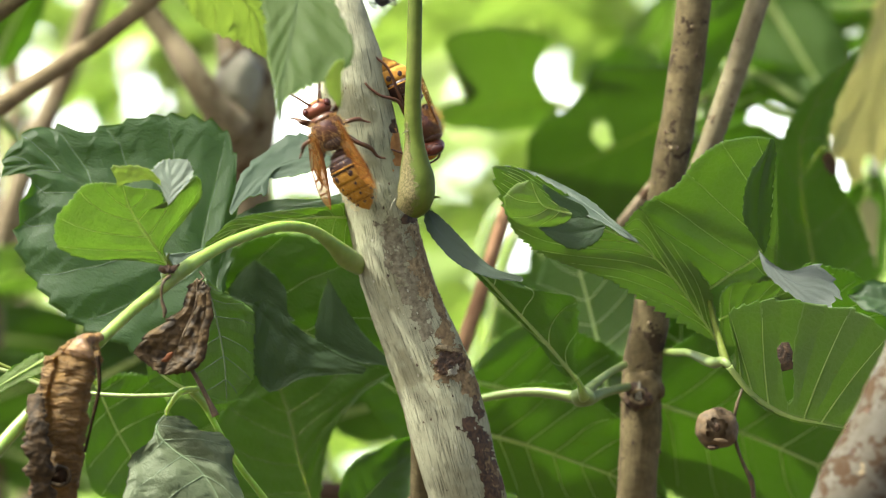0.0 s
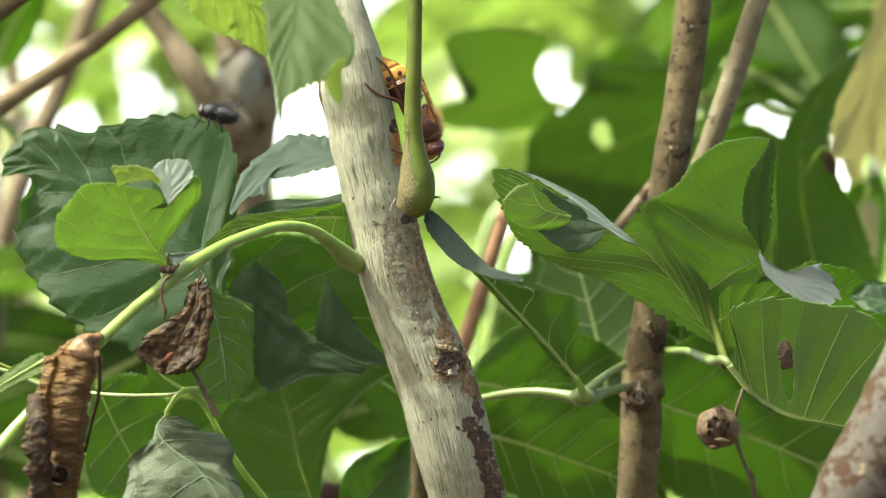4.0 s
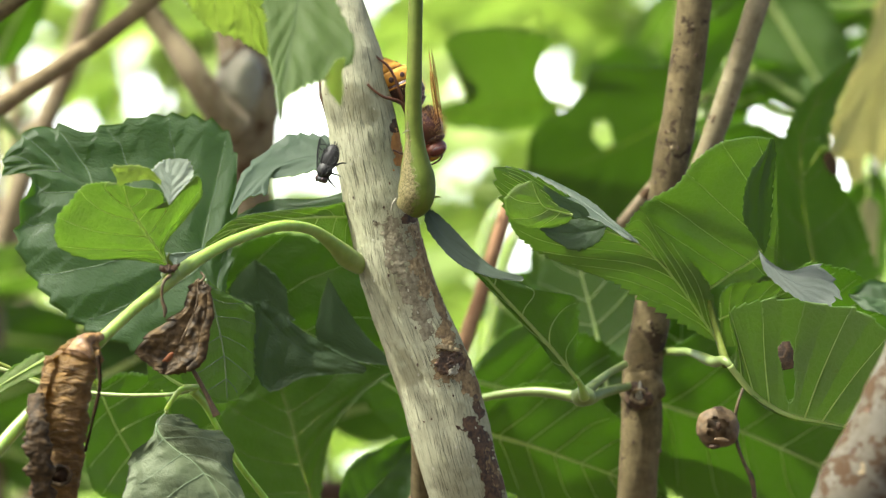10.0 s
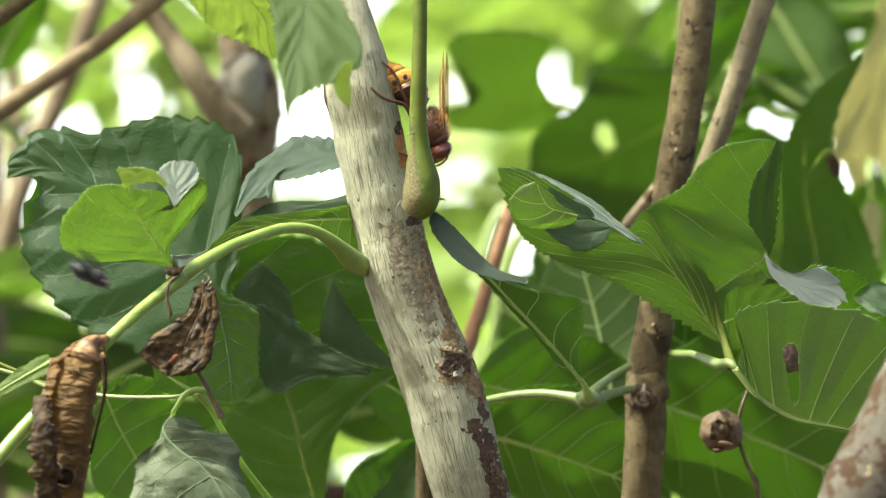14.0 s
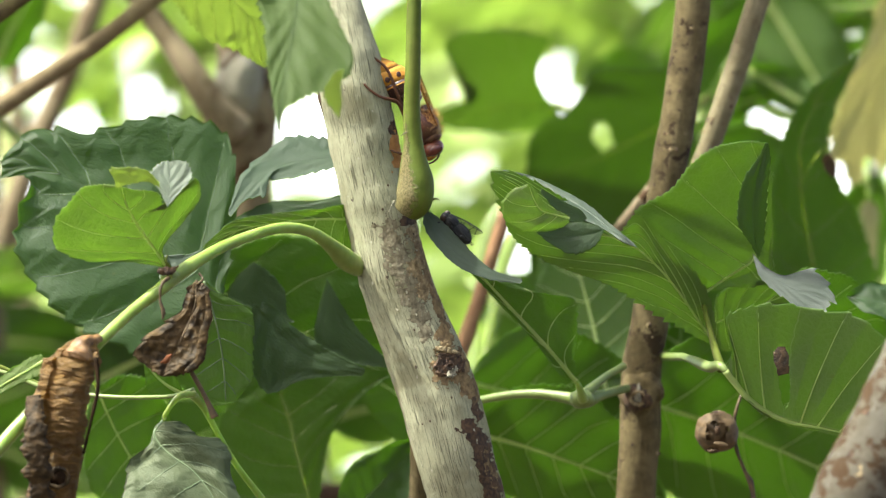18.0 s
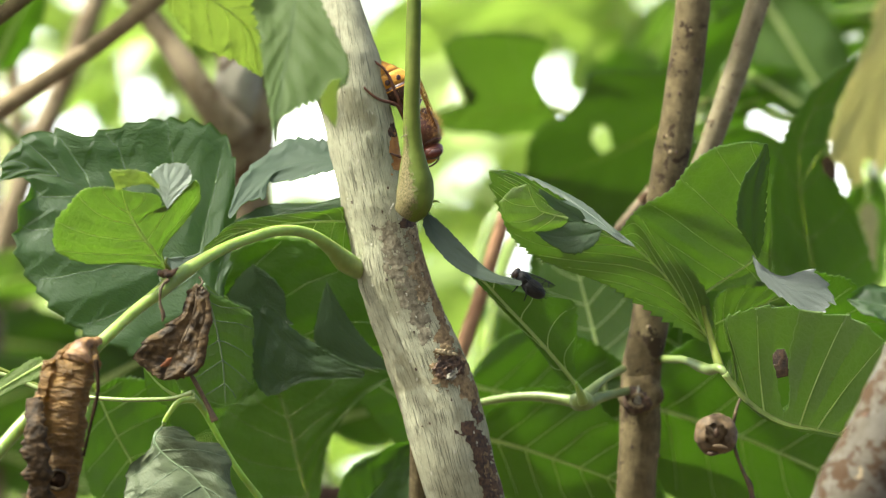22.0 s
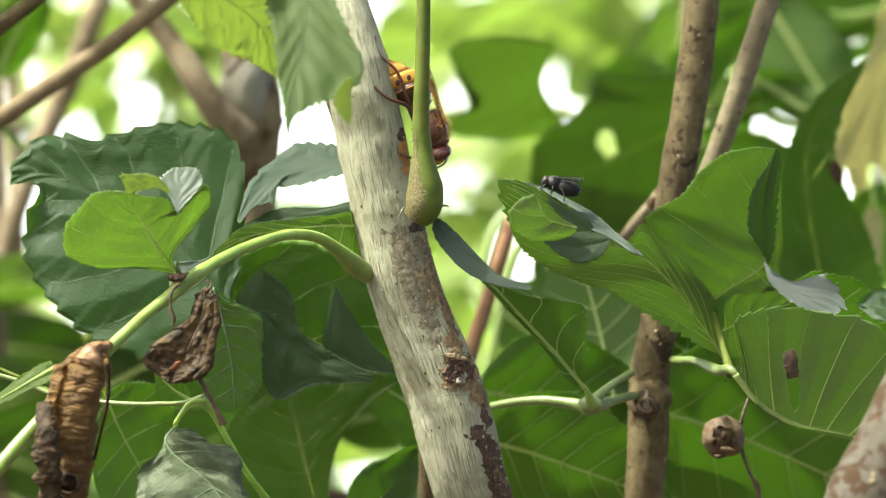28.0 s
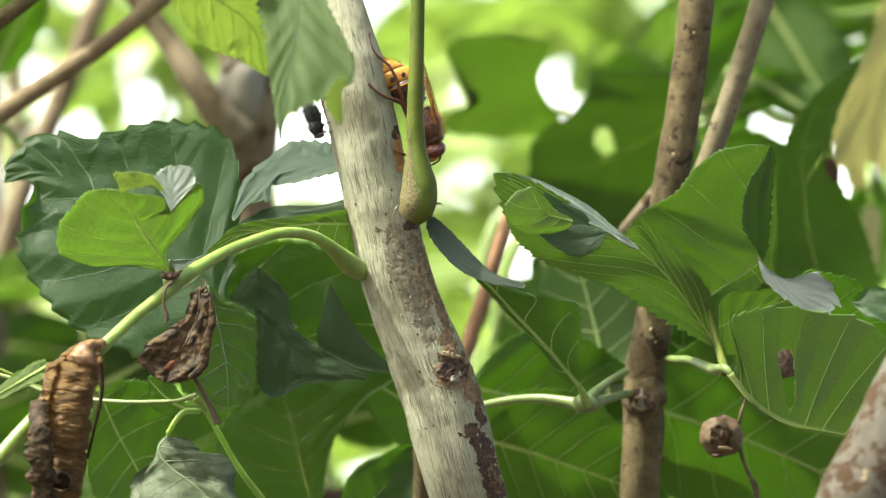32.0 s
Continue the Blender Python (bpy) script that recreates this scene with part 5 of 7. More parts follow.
blade([(122.8, 284.4, 74.5), (120.2, 289.8, 61.3), (116.1, 295.8, 46.5), (112.9, 303.6, 27.2), (113.3, 309.7, 11.9)], [(115.5, 286.8, 68.6), (112.9, 291.6, 56.9), (108.9, 294.6, 49.5), (105.5, 298.2, 40.6), (102.4, 302.3, 30.5), (102.3, 304.6, 24.8), (106.6, 306.1, 20.9), (108.4, 308.4, 15.2), (112.5, 309.8, 11.8)], [(133.5, 288.0, 65.7), (131.0, 294.0, 51.0), (125.5, 301.8, 31.7), (116.8, 306.0, 21.2), (114.7, 309.2, 13.1)], YELLOW, YELLOW, veins=False, thick=0.4, rib_mat=YELLOW, teeth=15, tooth=3.4, wave=1.6, label="yellowing leaf with a ragged edge")
blade([(109.7, 250, 14.0), (110.5, 250, 3.1), (111.4, 250, -11.5)], [(107.9, 250, 11.8), (109.4, 250, 3.1), (111.1, 250, -10.8)], [(112.0, 250, 11.8), (112.0, 250, 3.1), (111.9, 250, -10.8)], YELLOW, YELLOW, veins=False, thick=0.2, rib_mat=YELLOW, label="narrow yellowing leaf beside green ones", res=(40, 8))
blade([(91.8, 120, 23.4), (92.3, 120, 20.4), (93.1, 120, 17.4)], [(90.7, 120, 22.4), (91.3, 120, 19.3), (92.6, 120, 17.7)], [(92.9, 120, 22.8), (94.2, 120, 19.0), (93.8, 120, 17.7)], CRUMPLE, CRUMPLE, veins=False, thick=0.1, res=(24, 6), teeth=4, stalk=[(85.4, 128, 16, 0.1)], label="small brown withered patch of a leaf", group="dead leaves", category="dead leaf")
leaf((107.7, 10, -15), (90.1, 10, -10.4), 10.07, roll=10, bend=30, label=DARK_L, veins=False, res=(50, 10))
# above, nearer than the branch
G_TOP.append(blade([(-29.3, -90.0, 65.9), (-29.7, -98.0, 56.2), (-30.7, -106.0, 46.6), (-32.2, -114.0, 37.1), (-33.4, -123.9, 25.5)], [(-36.9, -90.5, 65.3), (-38.8, -98.0, 56.2), (-36.9, -106.0, 46.6), (-36.0, -111.5, 40.0), (-34.8, -116.5, 34.1), (-34.0, -121.0, 28.8), (-33.4, -123.6, 25.8)], [(-26.0, -90.5, 65.3), (-24.6, -98.0, 56.2), (-21.6, -104.0, 49.0), (-18.8, -108.2, 44.0), (-18.7, -112.6, 38.7), (-24.4, -116.1, 34.6), (-28.7, -117.8, 32.6), (-32.2, -119.6, 30.5), (-33.1, -123.7, 25.7)],
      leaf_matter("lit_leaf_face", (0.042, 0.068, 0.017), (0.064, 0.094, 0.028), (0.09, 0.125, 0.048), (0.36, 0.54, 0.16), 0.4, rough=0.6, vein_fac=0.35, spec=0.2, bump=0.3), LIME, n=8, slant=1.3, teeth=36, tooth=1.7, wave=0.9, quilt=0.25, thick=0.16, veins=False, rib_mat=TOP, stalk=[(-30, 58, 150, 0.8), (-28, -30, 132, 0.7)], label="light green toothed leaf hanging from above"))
G_TOP.append(blade([(-21.6, -121.6, 38.3), (-21.4, -119.8, 34.0), (-21.0, -117.4, 28.7)], [(-22.9, -120.9, 36.7), (-24.2, -119.8, 34.0), (-22.6, -118.2, 30.6), (-21.1, -117.5, 28.8)], [(-20.2, -121.7, 38.5), (-20.6, -120.5, 35.8), (-20.5, -118.8, 31.8), (-20.9, -117.5, 28.9)], LIME, LIME, n=4, veins=False, thick=0.1, teeth=12, tooth=0.6, wave=0.3, quilt=0.1, res=(40, 8), label="yellow-green tip of a leaf lit from behind"))
G_TOP.append(blade([(-56.5, -99.0, 59.7), (-48.4, -96.0, 56.3), (-40.4, -91.0, 50.6), (-37.0, -81.9, 40.2)], [(-47.0, -103.0, 64.1), (-37.8, -100.0, 60.8), (-34.5, -92.0, 51.7), (-36.4, -82.4, 40.8)], [(-56.6, -95.5, 55.7), (-53.9, -90.8, 50.4), (-50.8, -88.0, 47.2), (-47.0, -85.8, 44.7), (-43.9, -85.0, 43.7), (-40.6, -83.4, 41.9), (-37.1, -81.7, 39.9)], LIME, LIME, n=6, teeth=20, tooth=1.3, thick=0.2, rib_mat=RIB, wave=1.2, label="yellow-green leaf edge lit from behind"))

# ---- stalks and shoots ----
arch_line = [(-18.6, -3, -3.6, 2.2), (-21.6, -9, -1.6, 2.4), (-24.0, -13, 0.8, 1.75), (-28.2, -18, 3.9, 1.28), (-34.3, -25, 5.0, 1.22), (-42.1, -33, 3.0, 1.22), (-50.3, -43, -0.9, 1.3), (-57, -50, -5.5, 1.6), (-59.6, -52, -7.8, 1.45), (-65.5, -56, -12.5, 1.26), (-72.6, -62, -19.3, 1.32), (-82.8, -68, -30, 1.43), (-93.2, -74, -41.7, 1.54), (-102.4, -78, -53.2, 1.54)]
arch = branch("arched_stalk", arch_line, STALK, "pale green leaf stalk arching from the branch", n=150, seg=18, lump=0.06, seed=31.0, category="leaf stalk")
part("joint", blob(on(arch_line[0][:3], (-58.2, -50.5, -5.4)), (2.1, 1.5, 1.7), 18, 0.25, 3.0), STALK, arch, "swollen joint")
part("bud", tube([(*on(arch_line[0][:3], (-60.4, -53, -4.0)), 0.5), (*on(arch_line[0][:3], (-59.2, -53.5, -4.4)), 0.9), (*on(arch_line[0][:3], (-57.6, -53.5, -4.2)), 0.7), (*on(arch_line[0][:3], (-56.2, -53, -3.2)), 0.15)], 26, 12, 0.7, 5.0, lump_size=0.9), KNOTWOOD, arch, "dried dark bud")
part("bud_scale", tube([(*on(arch_line[0][:3], (-57.9, -53.4, -3.6)), 0.5), (*on(arch_line[0][:3], (-58.8, -53.8, -2.2)), 0.35), (*on(arch_line[0][:3], (-58.4, -53.6, -0.8)), 0.1)], 16, 8, 0.5, 2.0, lump_size=0.8), SHOOT, arch, "withered green scale")
def footed_matter(girth):
    """A green stalk whose swollen foot wears a brown corky rind on one side, on the stalk's own grid (millimetres round and along)."""
    m, nt, b = blank("corky_green_shoot")
    uv, ob = coords(nt, "UV"), coords(nt, "Object")
    sep = nt.nodes.new("ShaderNodeSeparateXYZ")
    nt.links.new(uv, sep.inputs[0])
    f = grain(nt, ob, 160, 4, 0.6)
    green = blend(nt, step(nt, f, 0.3, 0.7), (0.066, 0.096, 0.008), (0.104, 0.138, 0.016))
    olive = calc(nt, "MULTIPLY", step(nt, grain(nt, scaled(nt, uv, 1.2, 0.05, 1), 1.0, 4, 0.6), 0.45, 0.65), 0.3)
    green = blend(nt, olive, green, (0.10, 0.085, 0.025))
    off = calc(nt, "ABSOLUTE", calc(nt, "SUBTRACT", calc(nt, "DIVIDE", sep.outputs[0], girth), 2.45))
    off = calc(nt, "ADD", off, calc(nt, "MULTIPLY", sep.outputs[1], 0.045))
    off = calc(nt, "ADD", off, calc(nt, "MULTIPLY", calc(nt, "SUBTRACT", grain(nt, uv, 0.9, 6, 0.7), 0.5), 1.5))
    cork = calc(nt, "SUBTRACT", 1.0, step(nt, off, 0.75, 1.15))
    tan = grain(nt, scaled(nt, uv, 3.2, 1.6, 1), 1.0, 5, 0.7)
    col = blend(nt, calc(nt, "MULTIPLY", cork, 0.9), green, blend(nt, step(nt, tan, 0.35, 0.65), (0.075, 0.062, 0.020), (0.20, 0.165, 0.075)))
    put(nt, col, b.inputs["Base Color"])
    b.inputs["Roughness"].default_value, b.inputs["Specular IOR Level"].default_value = 0.6, 0.25
    h = calc(nt, "ADD", calc(nt, "MULTIPLY", f, 0.2), calc(nt, "MULTIPLY", calc(nt, "MULTIPLY", tan, cork), 1.2))
    relief(nt, b, h, 0.8, 0.0004)
    return m


shoot_line = [(-7.7, -13, 8.6, 3.1), (-6.2, -14, 11, 4.09), (-5.7, -14, 14.4, 4.09), (-6.1, -14, 18.7, 3.22), (-6.3, -14, 23, 2.29), (-6.6, -14, 28.6, 1.92), (-6.4, -14, 39.8, 1.73), (-6.1, -13, 54.6, 1.55), (-5.5, -12, 72, 1.36), (-4, 0, 150, 0.9)]
FOOTED = footed_matter(sum(q[3] for q in glide(shoot_line, 120)) / 120)
shoot = branch("green_shoot", shoot_line, FOOTED, "green leaf stalk with a swollen brown-scarred foot", n=120, seg=26, lump=0.05, seed=33.0, category="leaf stalk")
SO = shoot_line[0][:3]
part("thorn", tube([(-2, -13, 11.3, 0.31), (-1, -13, 11.4, 0.19), (-0.5, -13, 11, 0.06)], 8, 6, 0, 0, SO), SHOOT, shoot)
part("hair", tube([(-10.4, -15, 11, 0.12), (-11.1, -16, 9.8, 0.12), (-11.6, -16, 8.3, 0.06)], 8, 5, 0, 0, SO), GREYWOOD, shoot)
part("hair", tube([(-7.7, -15.5, 25.9, 0.12), (-8.4, -16, 25.6, 0.12), (-9, -16, 25.1, 0.06)], 8, 5, 0, 0, SO), GREYWOOD, shoot)
j_line = [(2.1, 40, -36.1, 0.83), (11, 32, -33.3, 0.89), (21.1, 26, -32.2, 1.14), (28.7, 22, -33.1, 1.4), (31.7, 20, -33.6, 1.77), (35.1, 24, -32.6, 1.27), (39.8, 34, -31.6, 1.02), (47.6, 60, -31.3, 0.97)]
joint = branch("jointed_stalk", j_line, GREENSTALK, "pale green jointed leaf stalk", n=80, seg=16, lump=0.08, seed=35.0, category="leaf stalk")
part("knuckle", blob(on(j_line[0][:3], (31.3, 16, -33.1)), (2.7, 2.2, 2.2), 16, 0.2, 3.0), GREENSTALK, joint, "swollen joint")
part("fork", tube([(31.1, 16, -32.7, 1.39), (35.3, 22, -29.3, 0.95), (41.1, 40, -26.3, 0.9)], 24, 12, 0.06, 2.0, j_line[0][:3]), GREENSTALK, joint, "upper fork")
branch("green_twig", [(-104.1, -20, -24.5, 0.56), (-94.1, -22, -27, 0.55), (-86.6, -24, -29.9, 0.55), (-75.2, -30, -31.4, 0.49), (-63.8, -38, -31.6, 0.49), (-56.3, -44, -30.9, 0.49), (-53.2, -46, -29.9, 0.67)], GREENSTALK, "thin green stem crossing behind the dead leaf", n=60, seg=10, lump=0.08, seed=36.0, category="twig")
branch("dark_twig", [(-104.5, -14, -22.2, 0.5), (-95.7, -16, -25.8, 0.49), (-88.2, -18, -29, 0.49), (-80.7, -20, -30.7, 0.43)], SHOOT, "thin dark green stem", n=40, seg=10, lump=0.08, seed=37.0, category="twig")
branch("hanging_twig", [(-53.8, -46, -30.4, 0.97), (-51.7, -44, -32.9, 0.79), (-48.5, -40, -38.8, 0.61), (-44.4, -36, -46.2, 0.67), (-38.4, -32, -54.4, 0.8), (-30, -26, -67.4, 0.86)], STALK, "thin pale stem hanging from a joint", n=50, seg=10, lump=0.1, seed=38.0, category="twig")


# ---- dead leaves ----
def rolled_leaf(line, radius, turns, label, seed, name="dead_leaf", fine=1.0, crush=0.16):
    """A dry leaf rolled up like a cigar along a line, wrinkled across."""
    o = thing(name, line[0], label, "dead leaf", "dead leaves")
    pts = glide(line, 240)
    na = 110
    verts, uvs, faces = [], [], []
    for i, q in enumerate(pts):
        u = i / 239
        body = min(1.0, 0.35 + 3.4 * u) * (1 - 0.18 * u)
        for j in range(na + 1):
            a = j / na * turns * 2 * math.pi + 0.9
            r = radius * body * (0.68 + 0.34 * j / na)
            p = Vector((math.cos(a), math.sin(a), u * 9))
            r *= 1 + crush * noise.noise(p * 1.6 + Vector((seed, 0, 0))) + 0.07 * noise.noise(Vector((a * 0.7, u * 22 * fine, seed))) + 0.06 * (1 - 2.4 * abs(noise.noise(Vector((a * 1.3, u * 40 * fine, seed + 5))))) + 0.05 * (0.8 - 2.2 * abs(noise.noise(Vector((a * 2.2, u * 85 * fine, seed))))) + 0.025 * (0.8 - 2.2 * abs(noise.noise(Vector((a * 5, u * 170 * fine, seed + 8)))))
            verts.append(Vector((q[0] - line[0][0] + r * math.cos(a), q[1] - line[0][1] + r * math.sin(a) * 0.8, q[2] - line[0][2] + 0.8 * noise.noise(p * 2.5))) * MM)
            uvs.append((u, j / na * 2 - 1))
    for i in range(239):
        for j in range(na):
            if i > 228 and noise.noise(Vector((j * 0.23, i * 0.3, seed))) > 0.05:
                continue
            a = i * (na + 1) + j
            faces.append((a, a + 1, a + na + 2, a + na + 1))
    me = bpy.data.meshes.new("blade")
    me.from_pydata(verts, [], faces)
    me.materials.append(DRY)
    me.polygons.foreach_set("use_smooth", [True] * len(faces))
    layer = me.uv_layers.new(name="grid")
    loops = np.empty(len(me.loops), dtype=np.int32)
    me.loops.foreach_get("vertex_index", loops)
    layer.data.foreach_set("uv", np.array(uvs, dtype=np.float32)[loops].ravel())
    part("blade", me, None, o)
    return o


roll_at = (-75.5, -66, -18.8)
roll = rolled_leaf([roll_at, (-78.2, -70, -24.9), (-79.7, -72, -33.2), (-80.9, -72, -42.7), (-81.7, -70, -54.7)], 6.3, 1.5, "brown dead leaf rolled into a wrinkled tube", 4.0)
part("stalk", tube([(-72.5, -64, -18.5, 0.84), (-73.6, -66, -19, 1.2), (-75.7, -68, -20.4, 2.39), (-77.2, -70, -23.7, 4.17)], 70, 40, 0.25, 4.0, roll_at, ridge=0.16), PAPERY, roll, "withered stalk end")
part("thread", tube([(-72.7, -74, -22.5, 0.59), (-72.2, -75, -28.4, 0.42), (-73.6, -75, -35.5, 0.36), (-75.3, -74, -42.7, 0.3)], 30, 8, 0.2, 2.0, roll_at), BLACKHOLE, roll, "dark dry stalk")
# No real hole: a dark lump painted as the shade inside.
part("hole", blob(on(roll_at, (-80.6, -76.2, -47.6)), (1.9, 1.2, 1.7), 20, 0.35, 3.0), BLACKHOLE, roll, "dark lump standing for the shade in an eaten opening")
part("hole_rim", tube([(*on(roll_at, (-80.6 + 2.3 * math.cos(k * 0.7), -77.0, -47.6 + 2.0 * math.sin(k * 0.7))), 0.45) for k in range(10)], 60, 10, 0.6, 2.0, lump_size=1.0), CRUMPLE, roll, "frayed rim")
part("torn_lobe", tube([(-85.9, -76, -30.7, 1.42), (-85, -80, -37.7, 2.01), (-84.5, -80, -46, 2.37), (-83.4, -78, -53.2, 1.78)], 120, 40, 0.5, 9.0, roll_at, lump_size=2.5, flat=0.5, ridge=0.25), FLANK, roll, "dark crumpled lobe")
BO = (-52.3, -54.7, -6.4)
bit = blade([(-52.3, -54.7, -6.4), (-52.7, -55.6, -11.9), (-55.1, -56.6, -17.9), (-57.8, -57.5, -23.3), (-59.6, -58.1, -26.8)], [(-54.0, -54.9, -7.6), (-55.6, -55.7, -12.5), (-60.2, -56.3, -16.0), (-64.1, -56.8, -19.1), (-65.4, -57.4, -22.5), (-62.7, -57.8, -24.9), (-60.1, -58.1, -26.7)], [(-50.3, -54.9, -7.5), (-49.4, -55.6, -11.9), (-50.5, -56.8, -19.1), (-52.2, -57.7, -24.5), (-55.0, -58.0, -26.3), (-59.1, -58.1, -26.9)], CRUMPLE, CRUMPLE, n=6, slant=1.2, veins=False, thick=0.3, rib_mat=WIRE, teeth=9, tooth=0.9, wave=2.4, quilt=0.0, crinkle=0.45, cup=0.8, res=(150, 34), name="dead_leaf", category="dead leaf", group="dead leaves", label="crumpled brown dead leaf hanging on a thread")
part("curled_edge", tube([(-49.9, -60, -8.9, 0.4), (-49.6, -60, -12.5, 0.7), (-50.6, -60, -18.5, 0.9), (-52.2, -60, -23.9, 0.8), (-54.5, -60, -25.8, 0.4)], 90, 30, 0.5, 6.0, BO, lump_size=2.4, flat=0.6, ridge=0.14), CRUMPLE, bit, "curled dry edge")
part("torn_patch", tube([(-59.8, -59.5, -23.9, 0.2), (-58.9, -59.5, -23.4, 0.55), (-58.0, -59.5, -22.6, 0.5), (-57.4, -59.5, -22.0, 0.15)], 40, 20, 0.6, 3.0, BO, lump_size=1.4, flat=0.5, ridge=0.2), RUST, bit, "orange torn patch")
part("dead_stalk", tube([(-53.8, -56, -25.2, 0.5), (-51.7, -56, -28.8, 0.55), (-49.6, -56, -33, 0.62), (-48.4, -56, -35.6, 0.85)], 24, 10, 0.2, 3.0, BO), WIRE, bit, "brown broken stalk")
part("thread", tube([(-51.9, -53, -4.9, 0.3), (-51.1, -54, -5.9, 0.24), (-52, -56, -7.1, 0.3)], 10, 6, 0, 0, BO), WIRE, bit)
G_DRY.append(bit)
branch("dry_tendril", [(-58.3, -54, -5.7, 0.42), (-59.6, -57, -7.3, 0.36), (-59.9, -57, -10.7, 0.3), (-59.2, -57, -13.3, 0.48), (-59.4, -57, -14.6, 0.24)], WIRE, "dark dried tendril hanging from the stalk", n=40, seg=8, lump=0.4, seed=40.0, category="tendril", lump_size=1.5)

# ---- seed pod on its twig ----
POD_AT = (61.3, 20, -40.2)
pod = thing("seed_pod", POD_AT, "round brown dry seed pod with a torn opening", "seed pod")
pb = blob((0, 0, 0), (5.0, 4.4, 4.7), 48, 0.1, 3.0)
bmesh.ops.delete(pb, geom=[v for v in pb.verts if (v.co / MM - Vector((-0.2, -4.2, 0.2))).length < 2.0 + 0.9 * noise.noise(v.co * 900)], context="VERTS")
POD_M = plain_matter("dry_pod_husk", (0.055, 0.034, 0.014), (0.15, 0.095, 0.042), 0.7, 420, bump=0.9)
part("husk", pb, POD_M, pod)
part("seed", blob((0, 0.3, 0.1), (3.9, 3.9, 3.9), 24, 0.1, 4.0), POD_M, pod, "brown seed inside")
# Dark lump on the seed in place of the shade in the torn opening.
part("hollow", blob((-0.1, -3.5, 0.3), (0.8, 0.4, 1.0), 16, 0.4, 2.0), KNOTWOOD, pod, "dark lump standing for the pod's shaded hollow")
for k, (hx, hz, tilt) in enumerate(((-1.9, 1.6, 40), (0.6, -2.6, 10))):
    part("flap", blob((hx, -4.1, hz), (1.5, 0.25, 0.5), 14, 0.6, k * 3.0, turn=Matrix.Rotation(radians(tilt), 3, "Y")), POD_M, pod, "pale torn flap")
part("tip", blob((-1.0, -2.6, -4.2), (1.3, 1.1, 0.6), 12, 0.5, 7.0), KNOTWOOD, pod, "black tip")
part("twig", tube([(67.6, 24, -30.6, 0.32), (66, 22, -34.9, 0.38), (65.2, 22, -39.4, 0.51), (65.9, 20, -44.2, 0.44), (67.6, 20, -48.8, 0.44), (68.9, 20, -51.3, 0.63), (69.7, 20, -56.9, 0.44), (70.4, 20, -65.7, 0.38)], 60, 8, 0.25, 3.0, POD_AT, lump_size=2.0), WIRE, pod, "thin brown twig")
G_POD.append(pod)


# ---- background foliage ----
def back_leaf(x, z, y, length, width, turn, top=UNDER, under=UNDER, face=(-0.1, 0.8, 0.6), label="soft green leaf in the foliage behind"):
    """A leaf of the bushes behind, placed by its middle (plan, millimetres) and its lean in degrees."""
    a = radians(turn)
    dx, dz = math.cos(a) * length / 2, math.sin(a) * length / 2
    leaf((x - dx, y, z - dz), (x + dx, y - 10, z + dz), width, face=face, bend=30, fold=10, wave=2.0, top=top, under=under, veins=False, label=label,
         group="leaves of the bush behind", res=(28, 6), teeth=9, tooth=0.06, rib=1.0)


SHADE = dict(top=TOP, under=UNDER, label="shaded green leaf in the foliage behind")
# Lower side takes the dark upper-face green to stand for shade.
DARK = dict(top=TOP, under=TOP, label="leaf behind darkened on both sides to stand for shade")
# Lit copy of the leaf green in place of light coming through.
GLOWING = dict(top=LITE, under=LITE, label="green leaf behind, colour brightened as if light shone through")
# Silvery paleness painted in for sky light on the leaf.
PALEBACK = dict(top=SILVER, under=SILVER, label="pale leaf behind with sky light put into its colour")
# Sunlight on these leaves comes from the bright SUNNY colour.
BRIGHT = dict(top=SUNNY, under=SUNNY, label="yellow-green leaf behind with sunlight put into its colour")
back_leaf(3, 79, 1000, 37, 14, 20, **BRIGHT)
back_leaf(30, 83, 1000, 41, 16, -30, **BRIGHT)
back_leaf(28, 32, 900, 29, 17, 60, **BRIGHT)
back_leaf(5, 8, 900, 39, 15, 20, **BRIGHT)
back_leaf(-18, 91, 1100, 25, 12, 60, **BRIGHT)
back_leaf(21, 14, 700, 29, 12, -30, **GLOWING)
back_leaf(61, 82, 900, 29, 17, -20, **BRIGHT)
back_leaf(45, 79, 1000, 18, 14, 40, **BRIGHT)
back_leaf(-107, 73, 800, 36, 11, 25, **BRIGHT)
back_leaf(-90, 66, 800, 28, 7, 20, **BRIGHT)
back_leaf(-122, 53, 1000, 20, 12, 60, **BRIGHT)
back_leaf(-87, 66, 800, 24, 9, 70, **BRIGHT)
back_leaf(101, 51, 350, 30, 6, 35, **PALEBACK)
back_leaf(82, 39, 300, 28, 8, 15, **SHADE)
back_leaf(30, -7, 300, 22, 16, -60, **SHADE)
back_leaf(-33, -65, 700, 23, 10, 30, **BRIGHT)
back_leaf(-41, -76, 800, 21, 11, -30, **GLOWING)
back_leaf(-32, -63, 900, 17, 9, 70, **BRIGHT)
back_leaf(90, 41, 290, 22, 10, -35, **SHADE)
back_leaf(81, 53, 420, 23, 11, 70, **SHADE)
back_leaf(88, 66, 450, 37, 17, -10, **SHADE)
